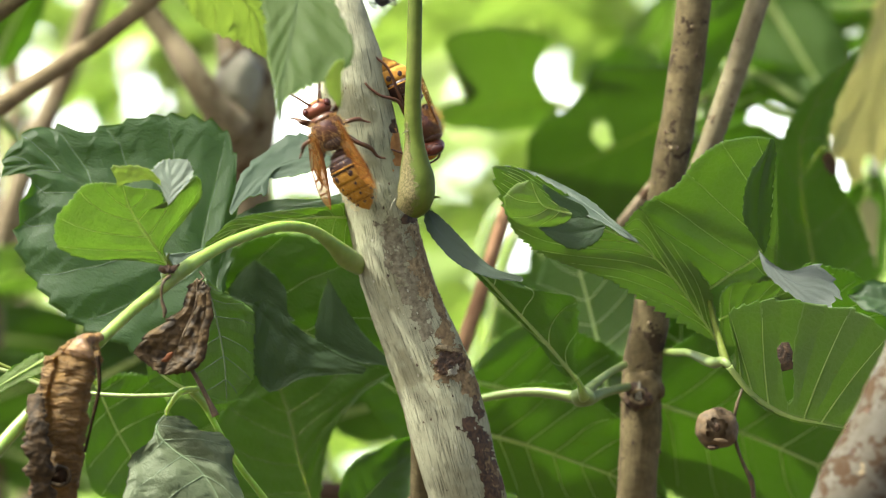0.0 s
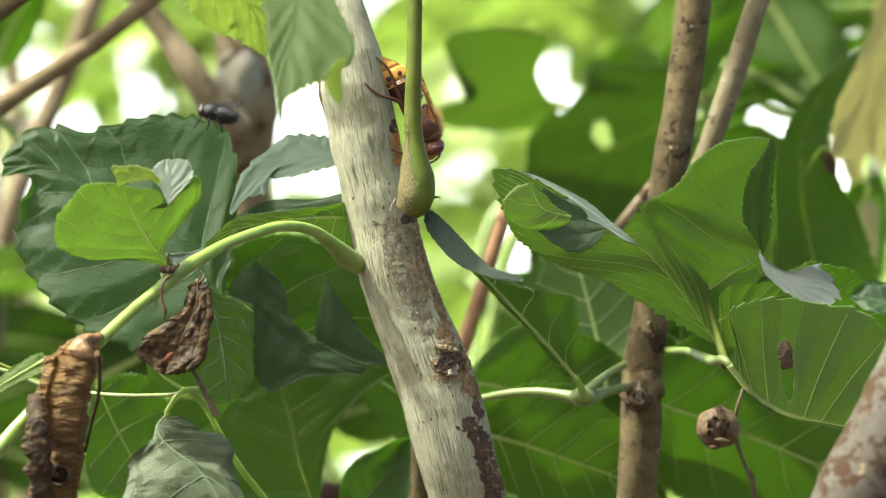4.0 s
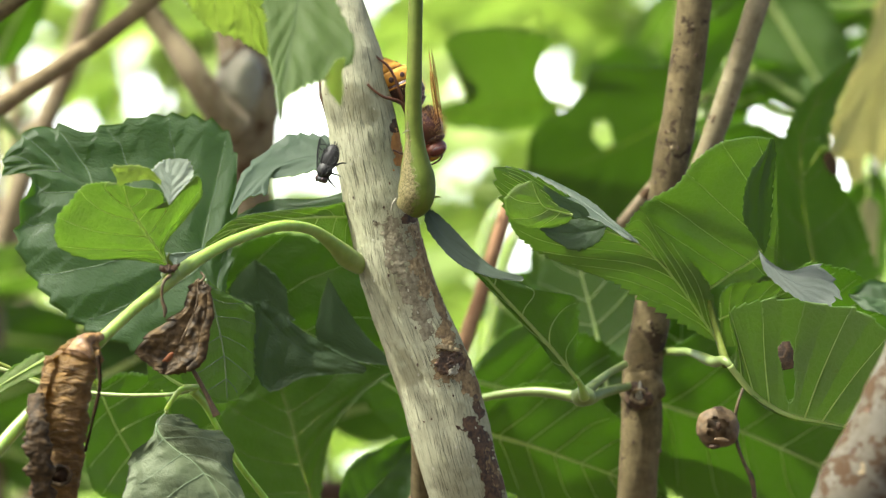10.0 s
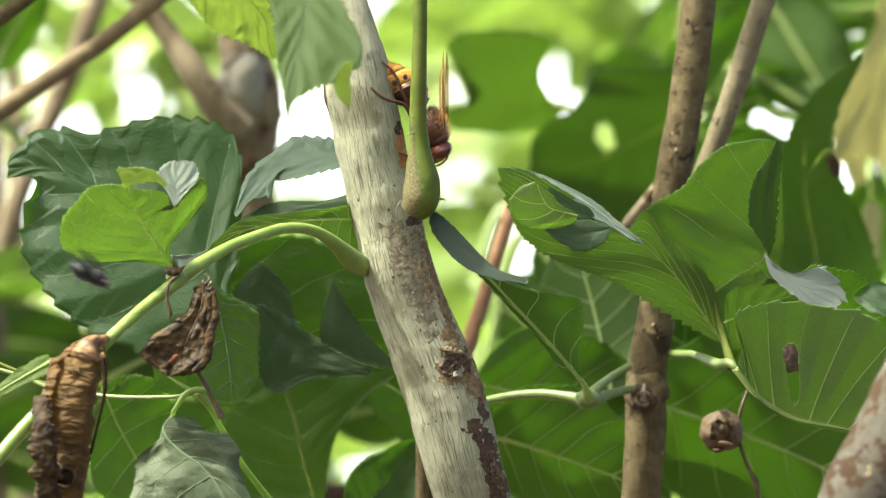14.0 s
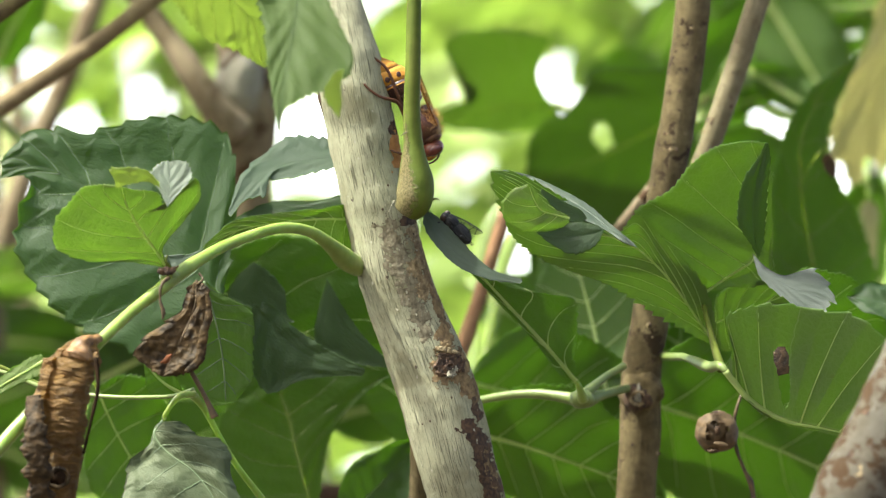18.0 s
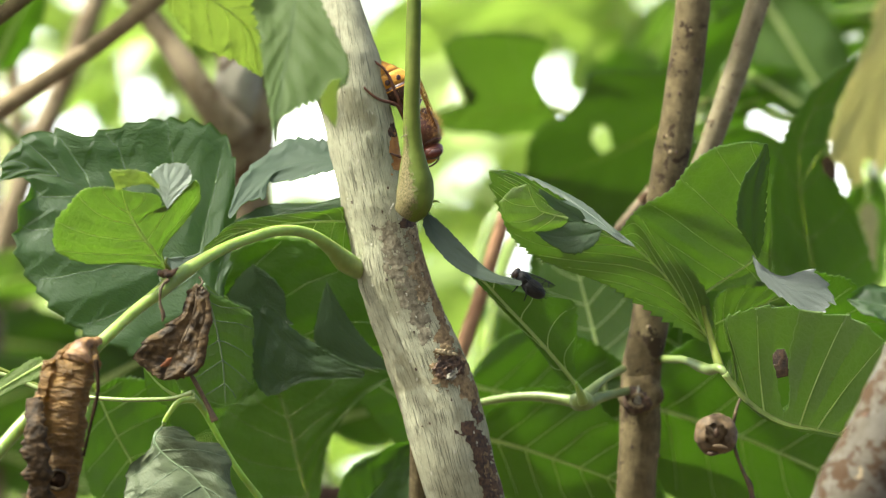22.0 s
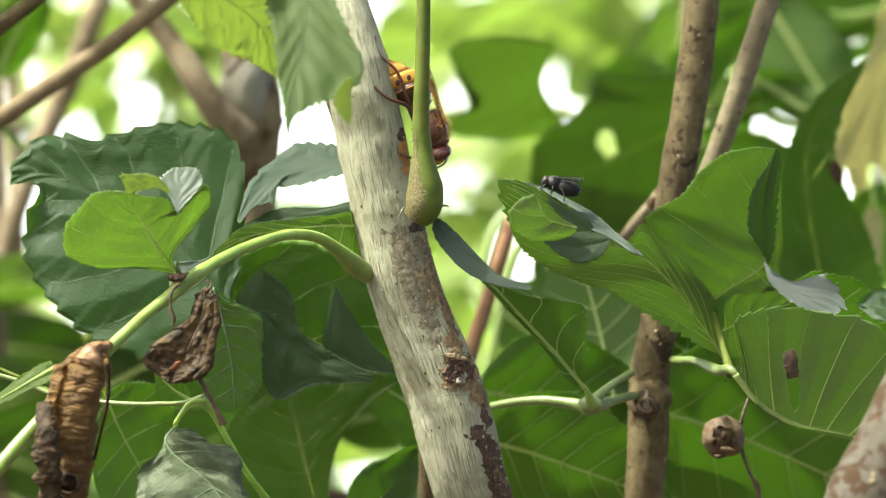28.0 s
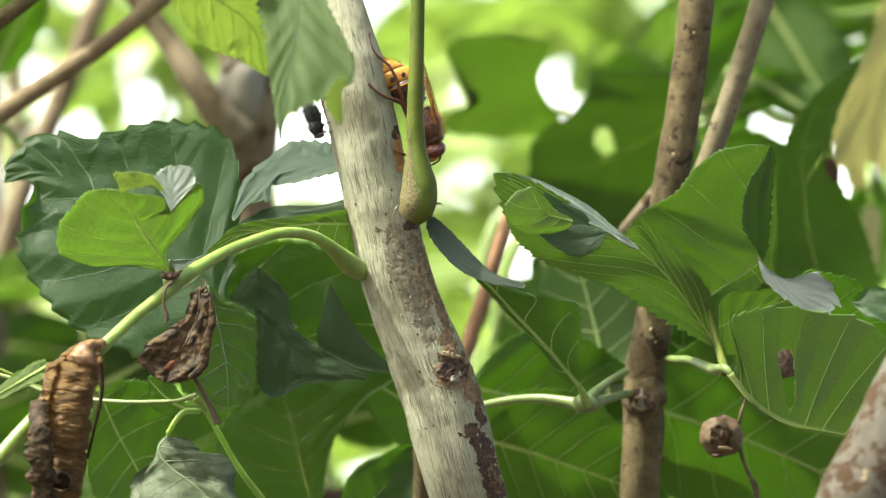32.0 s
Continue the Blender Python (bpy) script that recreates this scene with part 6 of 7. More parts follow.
blade([(30.9, 300.0, 37.6), (20.4, 298.0, 38.8), (8.4, 302.0, 36.5), (-5.1, 305.5, 34.5)], [(27.5, 295.5, 40.2), (25.0, 287.5, 44.8), (25.8, 277.5, 50.5), (27.4, 268.0, 55.8), (17.1, 264.0, 58.1), (3.1, 267.5, 56.1), (0.1, 274.0, 52.5), (5.1, 284.5, 46.5), (9.1, 294.0, 41.1), (2.4, 298.0, 38.8), (-4.8, 304.0, 35.3)], [(30.3, 306.2, 34.0), (23.5, 310.5, 31.5), (13.0, 310.5, 31.5), (2.4, 309.0, 32.4), (-4.8, 307.0, 33.6)], GREYED, TOP, n=6, slant=0.8, veins=False, thick=0.5, wave=1.5, teeth=14, tooth=1.4, rib_mat=STALK, group="leaves of the bush behind", stalk_mat=SHOOT, stalk=[(22.3, 330, 42.1, 0.5)], res=(60, 12), label="shaded green leaf in the foliage behind")
blade([(64.5, 236.0, 37.8), (53.3, 246.0, 30.7), (40.4, 255.0, 24.3), (22.2, 264.0, 17.8)], [(63.4, 225.0, 45.4), (51.1, 223.6, 46.4), (38.2, 223.0, 46.8), (35.8, 230.0, 42.0), (31.3, 238.0, 36.4), (23.4, 247.0, 30.0), (21.4, 261.0, 20.0)], [(63.4, 266.0, 16.3), (55.8, 280.0, 6.1), (41.0, 284.0, 3.1), (29.1, 280.0, 6.1), (23.0, 270.0, 13.4)], TOP, TOP, n=6, slant=0.8, veins=False, thick=0.5, wave=1.5, teeth=16, tooth=1.4, rib_mat=STALK, group="leaves of the bush behind", stalk_mat=SHOOT, stalk=[(56.1, 290, 27.0, 0.5)], res=(70, 14), holes=((0.60, 0.26, 0.055, 0.2),), label="broad shaded leaf in the foliage behind")
back_leaf(56, 47, 450, 32, 18, 10, **SHADE)
back_leaf(78, 49, 350, 51, 31, 60, **SHADE)
back_leaf(97, 50, 330, 46, 24, -60, **SHADE)
back_leaf(66, 64, 500, 30, 18, 60, **GLOWING)
back_leaf(99, 66, 420, 51, 19, 0, **SHADE)
back_leaf(82, 17, 300, 39, 27, 10, **SHADE)
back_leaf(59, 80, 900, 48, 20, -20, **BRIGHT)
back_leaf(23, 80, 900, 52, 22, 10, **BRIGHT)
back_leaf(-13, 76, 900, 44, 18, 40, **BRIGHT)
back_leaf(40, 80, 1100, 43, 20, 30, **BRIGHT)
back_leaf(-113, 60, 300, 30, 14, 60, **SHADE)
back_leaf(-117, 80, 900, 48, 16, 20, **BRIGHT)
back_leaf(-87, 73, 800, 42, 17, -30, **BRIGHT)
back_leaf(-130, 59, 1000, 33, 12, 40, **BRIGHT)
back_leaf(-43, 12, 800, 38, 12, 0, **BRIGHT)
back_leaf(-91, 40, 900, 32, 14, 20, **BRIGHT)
back_leaf(-118, -8, 400, 30, 14, 10, **GLOWING)
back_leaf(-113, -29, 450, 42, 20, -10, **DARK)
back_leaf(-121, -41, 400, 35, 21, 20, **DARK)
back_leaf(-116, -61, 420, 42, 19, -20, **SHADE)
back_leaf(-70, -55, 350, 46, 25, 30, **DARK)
back_leaf(3, -28, 400, 44, 24, 40, **BRIGHT)
back_leaf(26, -24, 350, 40, 23, -40, **SHADE)
back_leaf(14, -61, 300, 45, 24, 10, **SHADE)
back_leaf(37, -54, 300, 45, 24, -20, **SHADE)
back_leaf(77, -54, 300, 54, 30, 10, **SHADE)
back_leaf(102, -38, 260, 47, 29, 20, **SHADE)
back_leaf(105, -1, 260, 44, 26, 70, **SHADE)
back_leaf(-33, -23, 260, 44, 26, 20, **SHADE)
back_leaf(-50, -38, 260, 44, 23, -30, **SHADE)
back_leaf(-12, -41, 260, 38, 22, 10, **SHADE)
back_leaf(-69, -11, 200, 42, 26, 20, **SHADE)
back_leaf(67, -17, 220, 43, 26, -20, **SHADE)
back_leaf(-133, 77, 700, 35, 15, -10, **BRIGHT)
back_leaf(-87, 63, 800, 29, 12, 50, **BRIGHT)
back_leaf(-123, 71, 900, 24, 10, -40, **BRIGHT)
back_leaf(-77, 76, 900, 32, 16, 10, **BRIGHT)
back_leaf(-84, 34, 1000, 29, 12, 60, **BRIGHT)
back_leaf(62, 69, 1000, 40, 17, 30, **BRIGHT)
back_leaf(-18, 54, 1000, 29, 15, 80, **BRIGHT)
back_leaf(1, -24, 900, 40, 22, 60, **BRIGHT)
back_leaf(-151, -40, 900, 32, 16, 20, **BRIGHT)
back_leaf(111, 62, 430, 46, 26, 15, **SHADE)
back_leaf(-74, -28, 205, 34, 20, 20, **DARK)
back_leaf(37, 12, 320, 30, 16, -10, **SHADE)


def foliage(name, y0, y1, count, size, wide, low, high, gaps, material, label, seed):
    """Far leaves, too many to count: small bent blades in one mesh, left open where the sky shows."""
    rg = random.Random(seed)
    verts, faces, uvs = [], [], []
    while count > 0:
        y = rg.uniform(y0, y1)
        k = (1500 + y) / 1500
        x, z = rg.uniform(-wide, wide), rg.uniform(low, high)
        if any(((x - gx) / rx) ** 2 + ((z - gz) / rz) ** 2 < 1 for gx, gz, rx, rz in gaps):
            continue
        count -= 1
        a, tilt = rg.uniform(0, 2 * math.pi), rg.uniform(-0.9, 0.9)
        ln = size * rg.uniform(0.6, 1.3)
        d = Vector((math.cos(a), 0.35 * math.sin(tilt), math.sin(a)))
        s = Vector((-math.sin(a) * math.cos(tilt), math.sin(tilt), math.cos(a) * math.cos(tilt)))
        c = Vector((x * k, y, z * k))
        b = len(verts)
        for u, w in ((0, 0), (0.25, 0.24), (0.6, 0.27), (1, 0)):
            m = c + d * ln * (u - 0.5) + Vector((0, 0, -0.25 * ln * (u - 0.4) ** 2))
            verts += [(m + s * ln * w - Vector((0, 8, 0)) * (w > 0)) * MM, m * MM, (m - s * ln * w - Vector((0, 8, 0)) * (w > 0)) * MM]
            uvs += [(u, 1), (u, 0), (u, -1)]
        for r in range(3):
            for q in range(2):
                i = b + r * 3 + q
                faces.append((i, i + 1, i + 4, i + 3))
    me = bpy.data.meshes.new(name)
    me.from_pydata(verts, [], faces)
    me.materials.append(material)
    me.polygons.foreach_set("use_smooth", [True] * len(faces))
    layer = me.uv_layers.new(name="grid")
    loops = np.empty(len(me.loops), dtype=np.int32)
    me.loops.foreach_get("vertex_index", loops)
    layer.data.foreach_set("uv", np.array(uvs, dtype=np.float32)[loops].ravel())
    ob = new(name, me)
    ob.matrix_basis = SITE
    return tagged(ob, label, "foliage", kind="stuff")


SKY_GAPS = ((-86.8, 45.1, 7.6, 5.5),
            (-71.1, 39.1, 5.5, 3.6),
            (-61.8, 32.0, 8.2, 5.0),
            (-85.5, 28.2, 15.1, 4.7),
            (-31.8, 25.1, 10.3, 15.1),
            (-35.5, 13.9, 8.2, 4.8),
            (25.8, 36.4, 6.1, 6.6),
            (4.5, 19.5, 7.2, 6.3),
            (13.9, -3.6, 5.0, 3.6),
            (44.5, 51.4, 4.1, 5.5),
            (70.8, 26.1, 6.3, 3.0),
            (2.0, 38.9, 5.5, 4.7),
            (-93.0, 17.6, 6.2, 7.6),
            (-94.2, 1.4, 5.5, 6.3),
            (-83.0, -14.9, 4.7, 3.0),
            (-23.0, -44.9, 7.2, 6.9),
            (22.0, -27.4, 5.0, 1.9),
            (-18.0, 53.2, 3.0, 3.6))
# Far foliage in the bright green that stands for sunlight.
foliage("far_foliage", 2600, 4200, 1500, 90, 260, -200, 170, SKY_GAPS, SUNNY, "yellow-green foliage far behind with sunlight put into its colour", 3)
foliage("middle_foliage", 1400, 2200, 300, 80, 240, -180, -20, ((-23, -45, 9, 8),), UNDER, "green foliage low behind the bush", 4)


# ---- insects ----
def wing_mesh(length, width, material):
    """A wing from its hinge backwards along -x, pleated; UV along and across."""
    bm = bmesh.new()
    uvl = bm.loops.layers.uv.verify()
    rows = []
    for i in range(19):
        u = i / 18
        w = width * (0.22 + 0.78 * math.sin(math.pi * min(1, 0.12 + 0.9 * u) ** 1.25) ** 0.7) * (1 if u < 0.86 else math.sqrt(max(0.02, 1 - ((u - 0.86) / 0.14) ** 2)))
        row = []
        for j in range(7):
            v = j / 6
            row.append((bm.verts.new((-u * length * MM, (v - 0.25) * w * MM, (0.12 * math.sin(v * 15) * (1 - u) + 0.5 * u * u) * MM)), u, v))
        rows.append(row)
    for a, b in zip(rows, rows[1:]):
        for j in range(6):
            q = (a[j], a[j + 1], b[j + 1], b[j])
            f = bm.faces.new([x[0] for x in q])
            for lp, x in zip(f.loops, q):
                lp[uvl].uv = (x[1], 1 - x[2])
    return mesh_of("wing", bm, material)


def limb(points, material, parent, name="leg", label=""):
    return part(name, tube(points, 26, 8, 0.08, 1.0), material, parent, label)


def hornet(label, bow=0.012, reaching=False):
    """A hornet, x forward, z its back. Returns the thing and its wings with their resting poses."""
    o = thing("hornet", (0, 0, 0), label, "hornet", "hornets")
    head = part("head", blob((9.2, 0, -0.5), (2.0, 3.25, 2.9), 24), H_RED, o, "red-brown head")
    part("face", blob((10.6, 0, -1.4), (0.9, 1.9, 1.8), 16), H_YELLOW, head, "yellow face")
    for s in (-1, 1):
        part("eye", blob((9.8, 2.6 * s, 0.1), (1.1, 0.85, 1.9), 16), H_EYE, head, "dark kidney-shaped eye")
        part("mandible", tube([(10.2, 1.2 * s, -2.2, 0.7), (11.0, 0.9 * s, -3.0, 0.5), (11.2, 0.2 * s, -3.4, 0.2)], 10, 8), H_RED, head, "strong jaw")
        limb([(10.4, 0.7 * s, 0.7, 0.3), (11.4, 1.2 * s, 0.2, 0.2), (12.0, 1.5 * s, -1.6, 0.2), (11.8, 1.6 * s, -3.4, 0.12)] if reaching else [(10.4, 0.7 * s, 0.7, 0.3), (11.6, 1.5 * s, 1.7, 0.26), (13.4, 2.6 * s, 1.6, 0.26), (15.4, 3.9 * s, 0.6, 0.26), (16.8, 4.6 * s, -0.4, 0.16)], H_LEG, head, "antenna", "red-brown antenna")
    thorax = part("thorax", blob((3.9, 0, 0), (4.4, 3.9, 3.6), 26), H_BROWN, o, "chestnut thorax")
    part("collar", blob((7.0, 0, 0.4), (1.3, 3.1, 2.6), 18), H_BROWN, thorax)
    part("back_plate", blob((1.2, 0, 1.9), (1.6, 2.4, 1.5), 18), H_DARK, thorax, "dark back plate")
    hairs = bmesh.new()
    rg = random.Random(2)
    for _ in range(760):
        d = Vector((rg.uniform(-0.9, 0.9), rg.uniform(-1, 1), rg.uniform(0, 1))).normalized()
        p = Vector((3.9 + 4.4 * d.x, 3.9 * d.y, 3.6 * d.z))
        e = p + d * rg.uniform(0.5, 1.1 + 0.5 * max(0, d.z)) + Vector((-0.25, 0, 0))
        tube([(*p, 0.026), (*e, 0.01)], 2, 3, bm=hairs)
    part("hair", hairs, H_HAIR, thorax, "fine golden hair")
    fuzz = bmesh.new()
    for _ in range(420):
        x = rg.uniform(-14.5, -2.5)
        d = Vector((-0.25, rg.uniform(-1, 1), rg.uniform(-0.7, 1))).normalized()
        r = 4.0 * math.sqrt(max(0.05, 1 - ((x + 6.6) / 9.2) ** 2))
        p = Vector((x, 0, -bow * x * x)) + Vector((0, d.y, d.z)).normalized() * r
        tube([(*p, 0.04), (*(p + d * rg.uniform(0.5, 0.9)), 0.012)], 2, 3, bm=fuzz)
    part("fuzz", fuzz, H_HAIR, o, "short golden fuzz")
    part("waist", tube([(0.6, 0, -0.4, 1.3), (-0.6, 0, -0.3, 0.7), (-1.4, 0, -0.1, 1.3)], 10, 12), H_DARK, o)
    cuts = [(-0.9, 1.3), (-1.8, 2.8), (-3.2, 3.55), (-5.6, 4.05), (-8.0, 4.0), (-10.4, 3.4), (-12.6, 2.5), (-14.4, 1.3), (-15.3, 0.15)]
    if reaching:
        cuts = [(x * 1.32, r * 1.12) for x, r in cuts]
    for k, mat in enumerate((H_BROWN, H_DARK, H_YELLOW, H_YELLOW, H_YELLOW, H_YELLOW)):
        a, b = (cuts[0], cuts[2]) if k == 0 else (cuts[k + 1], cuts[k + 2])
        mids = [(a[0] + 0.2, a[1] * 0.97), (a[0] * 0.7 + b[0] * 0.3, a[1] * 0.66 + b[1] * 0.34 + 0.05), (a[0] * 0.3 + b[0] * 0.7, a[1] * 0.3 + b[1] * 0.7 + 0.05), (b[0], b[1] + 0.04), (b[0] + 0.1, b[1] * 0.95)]
        if k == 0:
            mids.insert(1, (cuts[1][0], cuts[1][1]))
        if k == 5:
            mids = mids[:-2] + [(cuts[-2][0], cuts[-2][1]), (cuts[-1][0], cuts[-1][1])]
        seg = part("abdomen_segment", lathe(list(reversed(mids)), 22, bow), mat, o, ("chestnut segment", "dark brown segment", "", "", "", "yellow tail segment")[k])
        if mat is H_YELLOW:
            part("band", lathe([(a[0] - 0.06, a[1] + 0.01), (a[0] + 0.0, a[1] + 0.05), (a[0] + 0.07, a[1] - 0.02)], 22, bow), H_DARK, seg, "dark edge band")
            for ang in (-95, -58, -4, 50, 88):
                r = a[1] * 0.6 + b[1] * 0.4 + 0.06
                x = a[0] * 0.6 + b[0] * 0.4
                big = 0.9 if k == 2 else 0.5
                p = (x, r * math.sin(radians(ang)), r * math.cos(radians(ang)) - bow * x * x)
                part("spot", blob(p, (0.75 * big, 0.7 * big, 0.14), 10, 0.5, ang, turn=Matrix.Rotation(radians(-ang), 3, "X")), H_DARK, seg)
        elif k == 1:
            part("line", lathe([(b[0] + 0.9, b[1] - 0.02), (b[0] + 0.75, b[1] + 0.05), (b[0] + 0.55, b[1])], 22, bow), H_YELLOW, seg, "thin yellow line")
    for s in (-1, 1):
        if reaching and s < 0:
            limb([(6.2, -1.6, -2.0, 0.43), (8.0, -3.6, -3.4, 0.50), (8.6, -5.4, -4.8, 0.36), (7.0, -6.4, -7.2, 0.29), (5.6, -6.6, -8.6, 0.16)], H_LEG, o, label="red-brown leg")
            limb([(4.0, -1.8, -2.4, 0.43), (0.0, -3.0, -2.6, 0.5), (-3.4, -5.0, -2.8, 0.36), (-6.0, -7.6, -5.6, 0.32), (-9.0, -8.4, -7.2, 0.26), (-9.9, -8.4, -7.5, 0.3)], H_LEG, o, label="red-brown leg")
            limb([(2.4, -1.6, -2.4, 0.4), (-5.0, -4.2, -2.0, 0.38), (-11.2, -4.6, -1.8, 0.3), (-16.1, -5.2, -3.8, 0.26), (-19.0, -4.6, -3.6, 0.24), (-20.2, -4.4, -3.0, 0.2)], H_LEG, o, label="red-brown leg")
            continue
        for x, kx, fx, out in ((6.2, 8.6, 9.6, 5.4), (4.2, 4.0, 2.6, 7.6), (2.4, -1.2, -6.0, 7.0)):
            limb([(x, 1.6 * s, -2.0, 0.6), ((x + kx) / 2, 3.2 * s, -1.9, 0.75), (kx, 4.6 * s, -0.6, 0.5), ((kx + fx) / 2, (out - 0.6) * s, -2.8, 0.5), (fx, out * s, -4.0, 0.28), (fx + 1.0 * (1 if fx > 3 else -1), (out + 1.2) * s, -4.3, 0.2)], H_LEG, o, label="red-brown leg")
    wings = []
    for s in (-1, 1):
        for nm, ln, wd, hx, hz in (("forewing", 17.5, 1.9 if reaching else 3.2, 5.2, 3.0), ("hindwing", 11.5, 1.5 if reaching else 2.6, 3.6, 2.8)):
            w = part(nm, wing_mesh(ln, wd, H_WING), None, o, "amber veined wing")
            wings.append((w, hx, 2.9 * s, hz, s))
    return o, wings


def set_wings(wings, spread, lift):
    """The wings' poses, spread (left, right) from the body's line and lifted off it, degrees."""
    return [(w, pose(x * MM, y * MM, z * MM, 18 * s, lift, -(spread[0] if s > 0 else spread[1]) * s)) for w, x, y, z, s in wings]


def fly(label):
    """A black fly, x forward, z its back."""
    o = thing("fly", (0, 0, 0), label, "fly", "flies")
    part("thorax", blob((0.8, 0, 0), (2.0, 1.75, 1.7), 18), F_BLACK, o)
    part("abdomen", blob((-2.2, 0, -0.3), (3.1, 2.0, 1.8), 18), F_BLACK, o, "black shiny abdomen")
    head = part("head", blob((2.75, 0, -0.1), (0.85, 1.2, 1.15), 16), F_GREY, o, "grey face")
    for s in (-1, 1):
        part("eye", blob((2.8, 0.85 * s, 0.1), (0.75, 0.65, 1.0), 14), F_EYE, head, "dark red eye")
        part("stripe", blob((0.9, 0.6 * s, 1.32), (1.3, 0.18, 0.2), 10), F_GREY, o, "grey stripe")
        w = part("wing", wing_mesh(7.2, 2.6, F_WING), None, o, "clear grey wing")
        w.matrix_basis = pose(1.2 * MM, 0.9 * s * MM, 1.2 * MM, 14 * s, 6, -13 * s)
        for x, fx in ((2.0, 3.2), (0.9, 0.8), (-0.1, -2.0)):
            limb([(x, 0.8 * s, -0.8, 0.22), ((x + fx) / 2, 1.9 * s, -0.5, 0.24), (fx, 2.5 * s, -1.6, 0.15), (fx * 1.15, 2.9 * s, -2.7, 0.1)], F_BLACK, o)
    hair = bmesh.new()
    rg = random.Random(4)
    for _ in range(70):
        d = Vector((rg.uniform(-1, 0.6), rg.uniform(-1, 1), rg.uniform(-0.2, 1))).normalized()
        p = Vector((-2.4 + 2.9 * d.x, 1.9 * d.y, -0.2 + 1.75 * d.z))
        tube([(*p, 0.05), (*(p + d * 0.5 + Vector((-0.4, 0, 0))), 0.012)], 2, 3, bm=hair)
    part("bristles", hair, F_BLACK, o, "stiff black bristles")
    return o


walker, walker_wings = hornet("brown and yellow hornet crawling on the branch", 0.010)
gnawer, gnawer_wings = hornet("brown and yellow hornet gnawing bark behind the shoot", 0.030, True)
fly_a = fly("black bristly fly visiting branch and leaves")
fly_b = fly("black fly passing beside the branch")


# Leaves added out of view, only to shade the back leaves.
foliage_up = foliage("shading_foliage", 40, 220, 110, 62, 230, 92, 300, ((130, 190, 115, 220),), UNDER, "unseen leaves added above the view to shade those behind", 9)


# ---- what moves ----
def stance(x, y, z, way, back, toward=0.0, spin=0.0):
    """A pose on the plan: way and back are the angles (0 right, 90 up) of an insect's head and of its back; toward: how far its back faces the viewer."""
    f = Vector((math.cos(radians(way)), spin, math.sin(radians(way)))).normalized()
    d = Vector((math.cos(radians(back)) * (1 - toward), -toward, math.sin(radians(back)) * (1 - toward)))
    d = (d - f * d.dot(f)).normalized()
    m = Matrix((f, d.cross(f), d)).transposed().to_4x4()
    m.translation = (x * MM, y * MM, z * MM)
    return SITE @ m


def travel(ob, rows):
    """Keys a thing along (seconds, x, y, z, way, back, toward) rows, with steps between where it turns far."""
    keys = []
    for t, *rest in rows:
        m = stance(*rest)
        if keys:
            t0, m0 = keys[-1]
            q0, q1 = m0.to_quaternion(), m.to_quaternion()
            far = math.degrees(q0.rotation_difference(q1).angle)
            far = min(far, 360 - far)
            cut = int(far // 60)
            for k in range(1, cut + 1):
                s = k / (cut + 1)
                keys.append((t0 + (t - t0) * s, Matrix.LocRotScale(m0.translation.lerp(m.translation, s), q0.slerp(q1, s), None)))
        keys.append((t, m))
    walk(ob, keys)


def sway(things, rows):
    """Leaves that stir in the wind: shifts in millimetres from where they hang."""
    for ob in things:
        rest = ob.matrix_basis.copy()
        walk(ob, [(t, Matrix.Translation(SITE.to_3x3() @ Vector((x, 0, z)) * MM) @ rest) for t, x, z in rows])


def beat(wings, rows):
    """Wings by (seconds, (left, right) spread, lift)."""
    posed = [(t, set_wings(wings, a, b)) for t, a, b in rows]
    for i, (w, *_rest) in enumerate(wings):
        walk(w, [(t, p[i][1]) for t, p in posed])


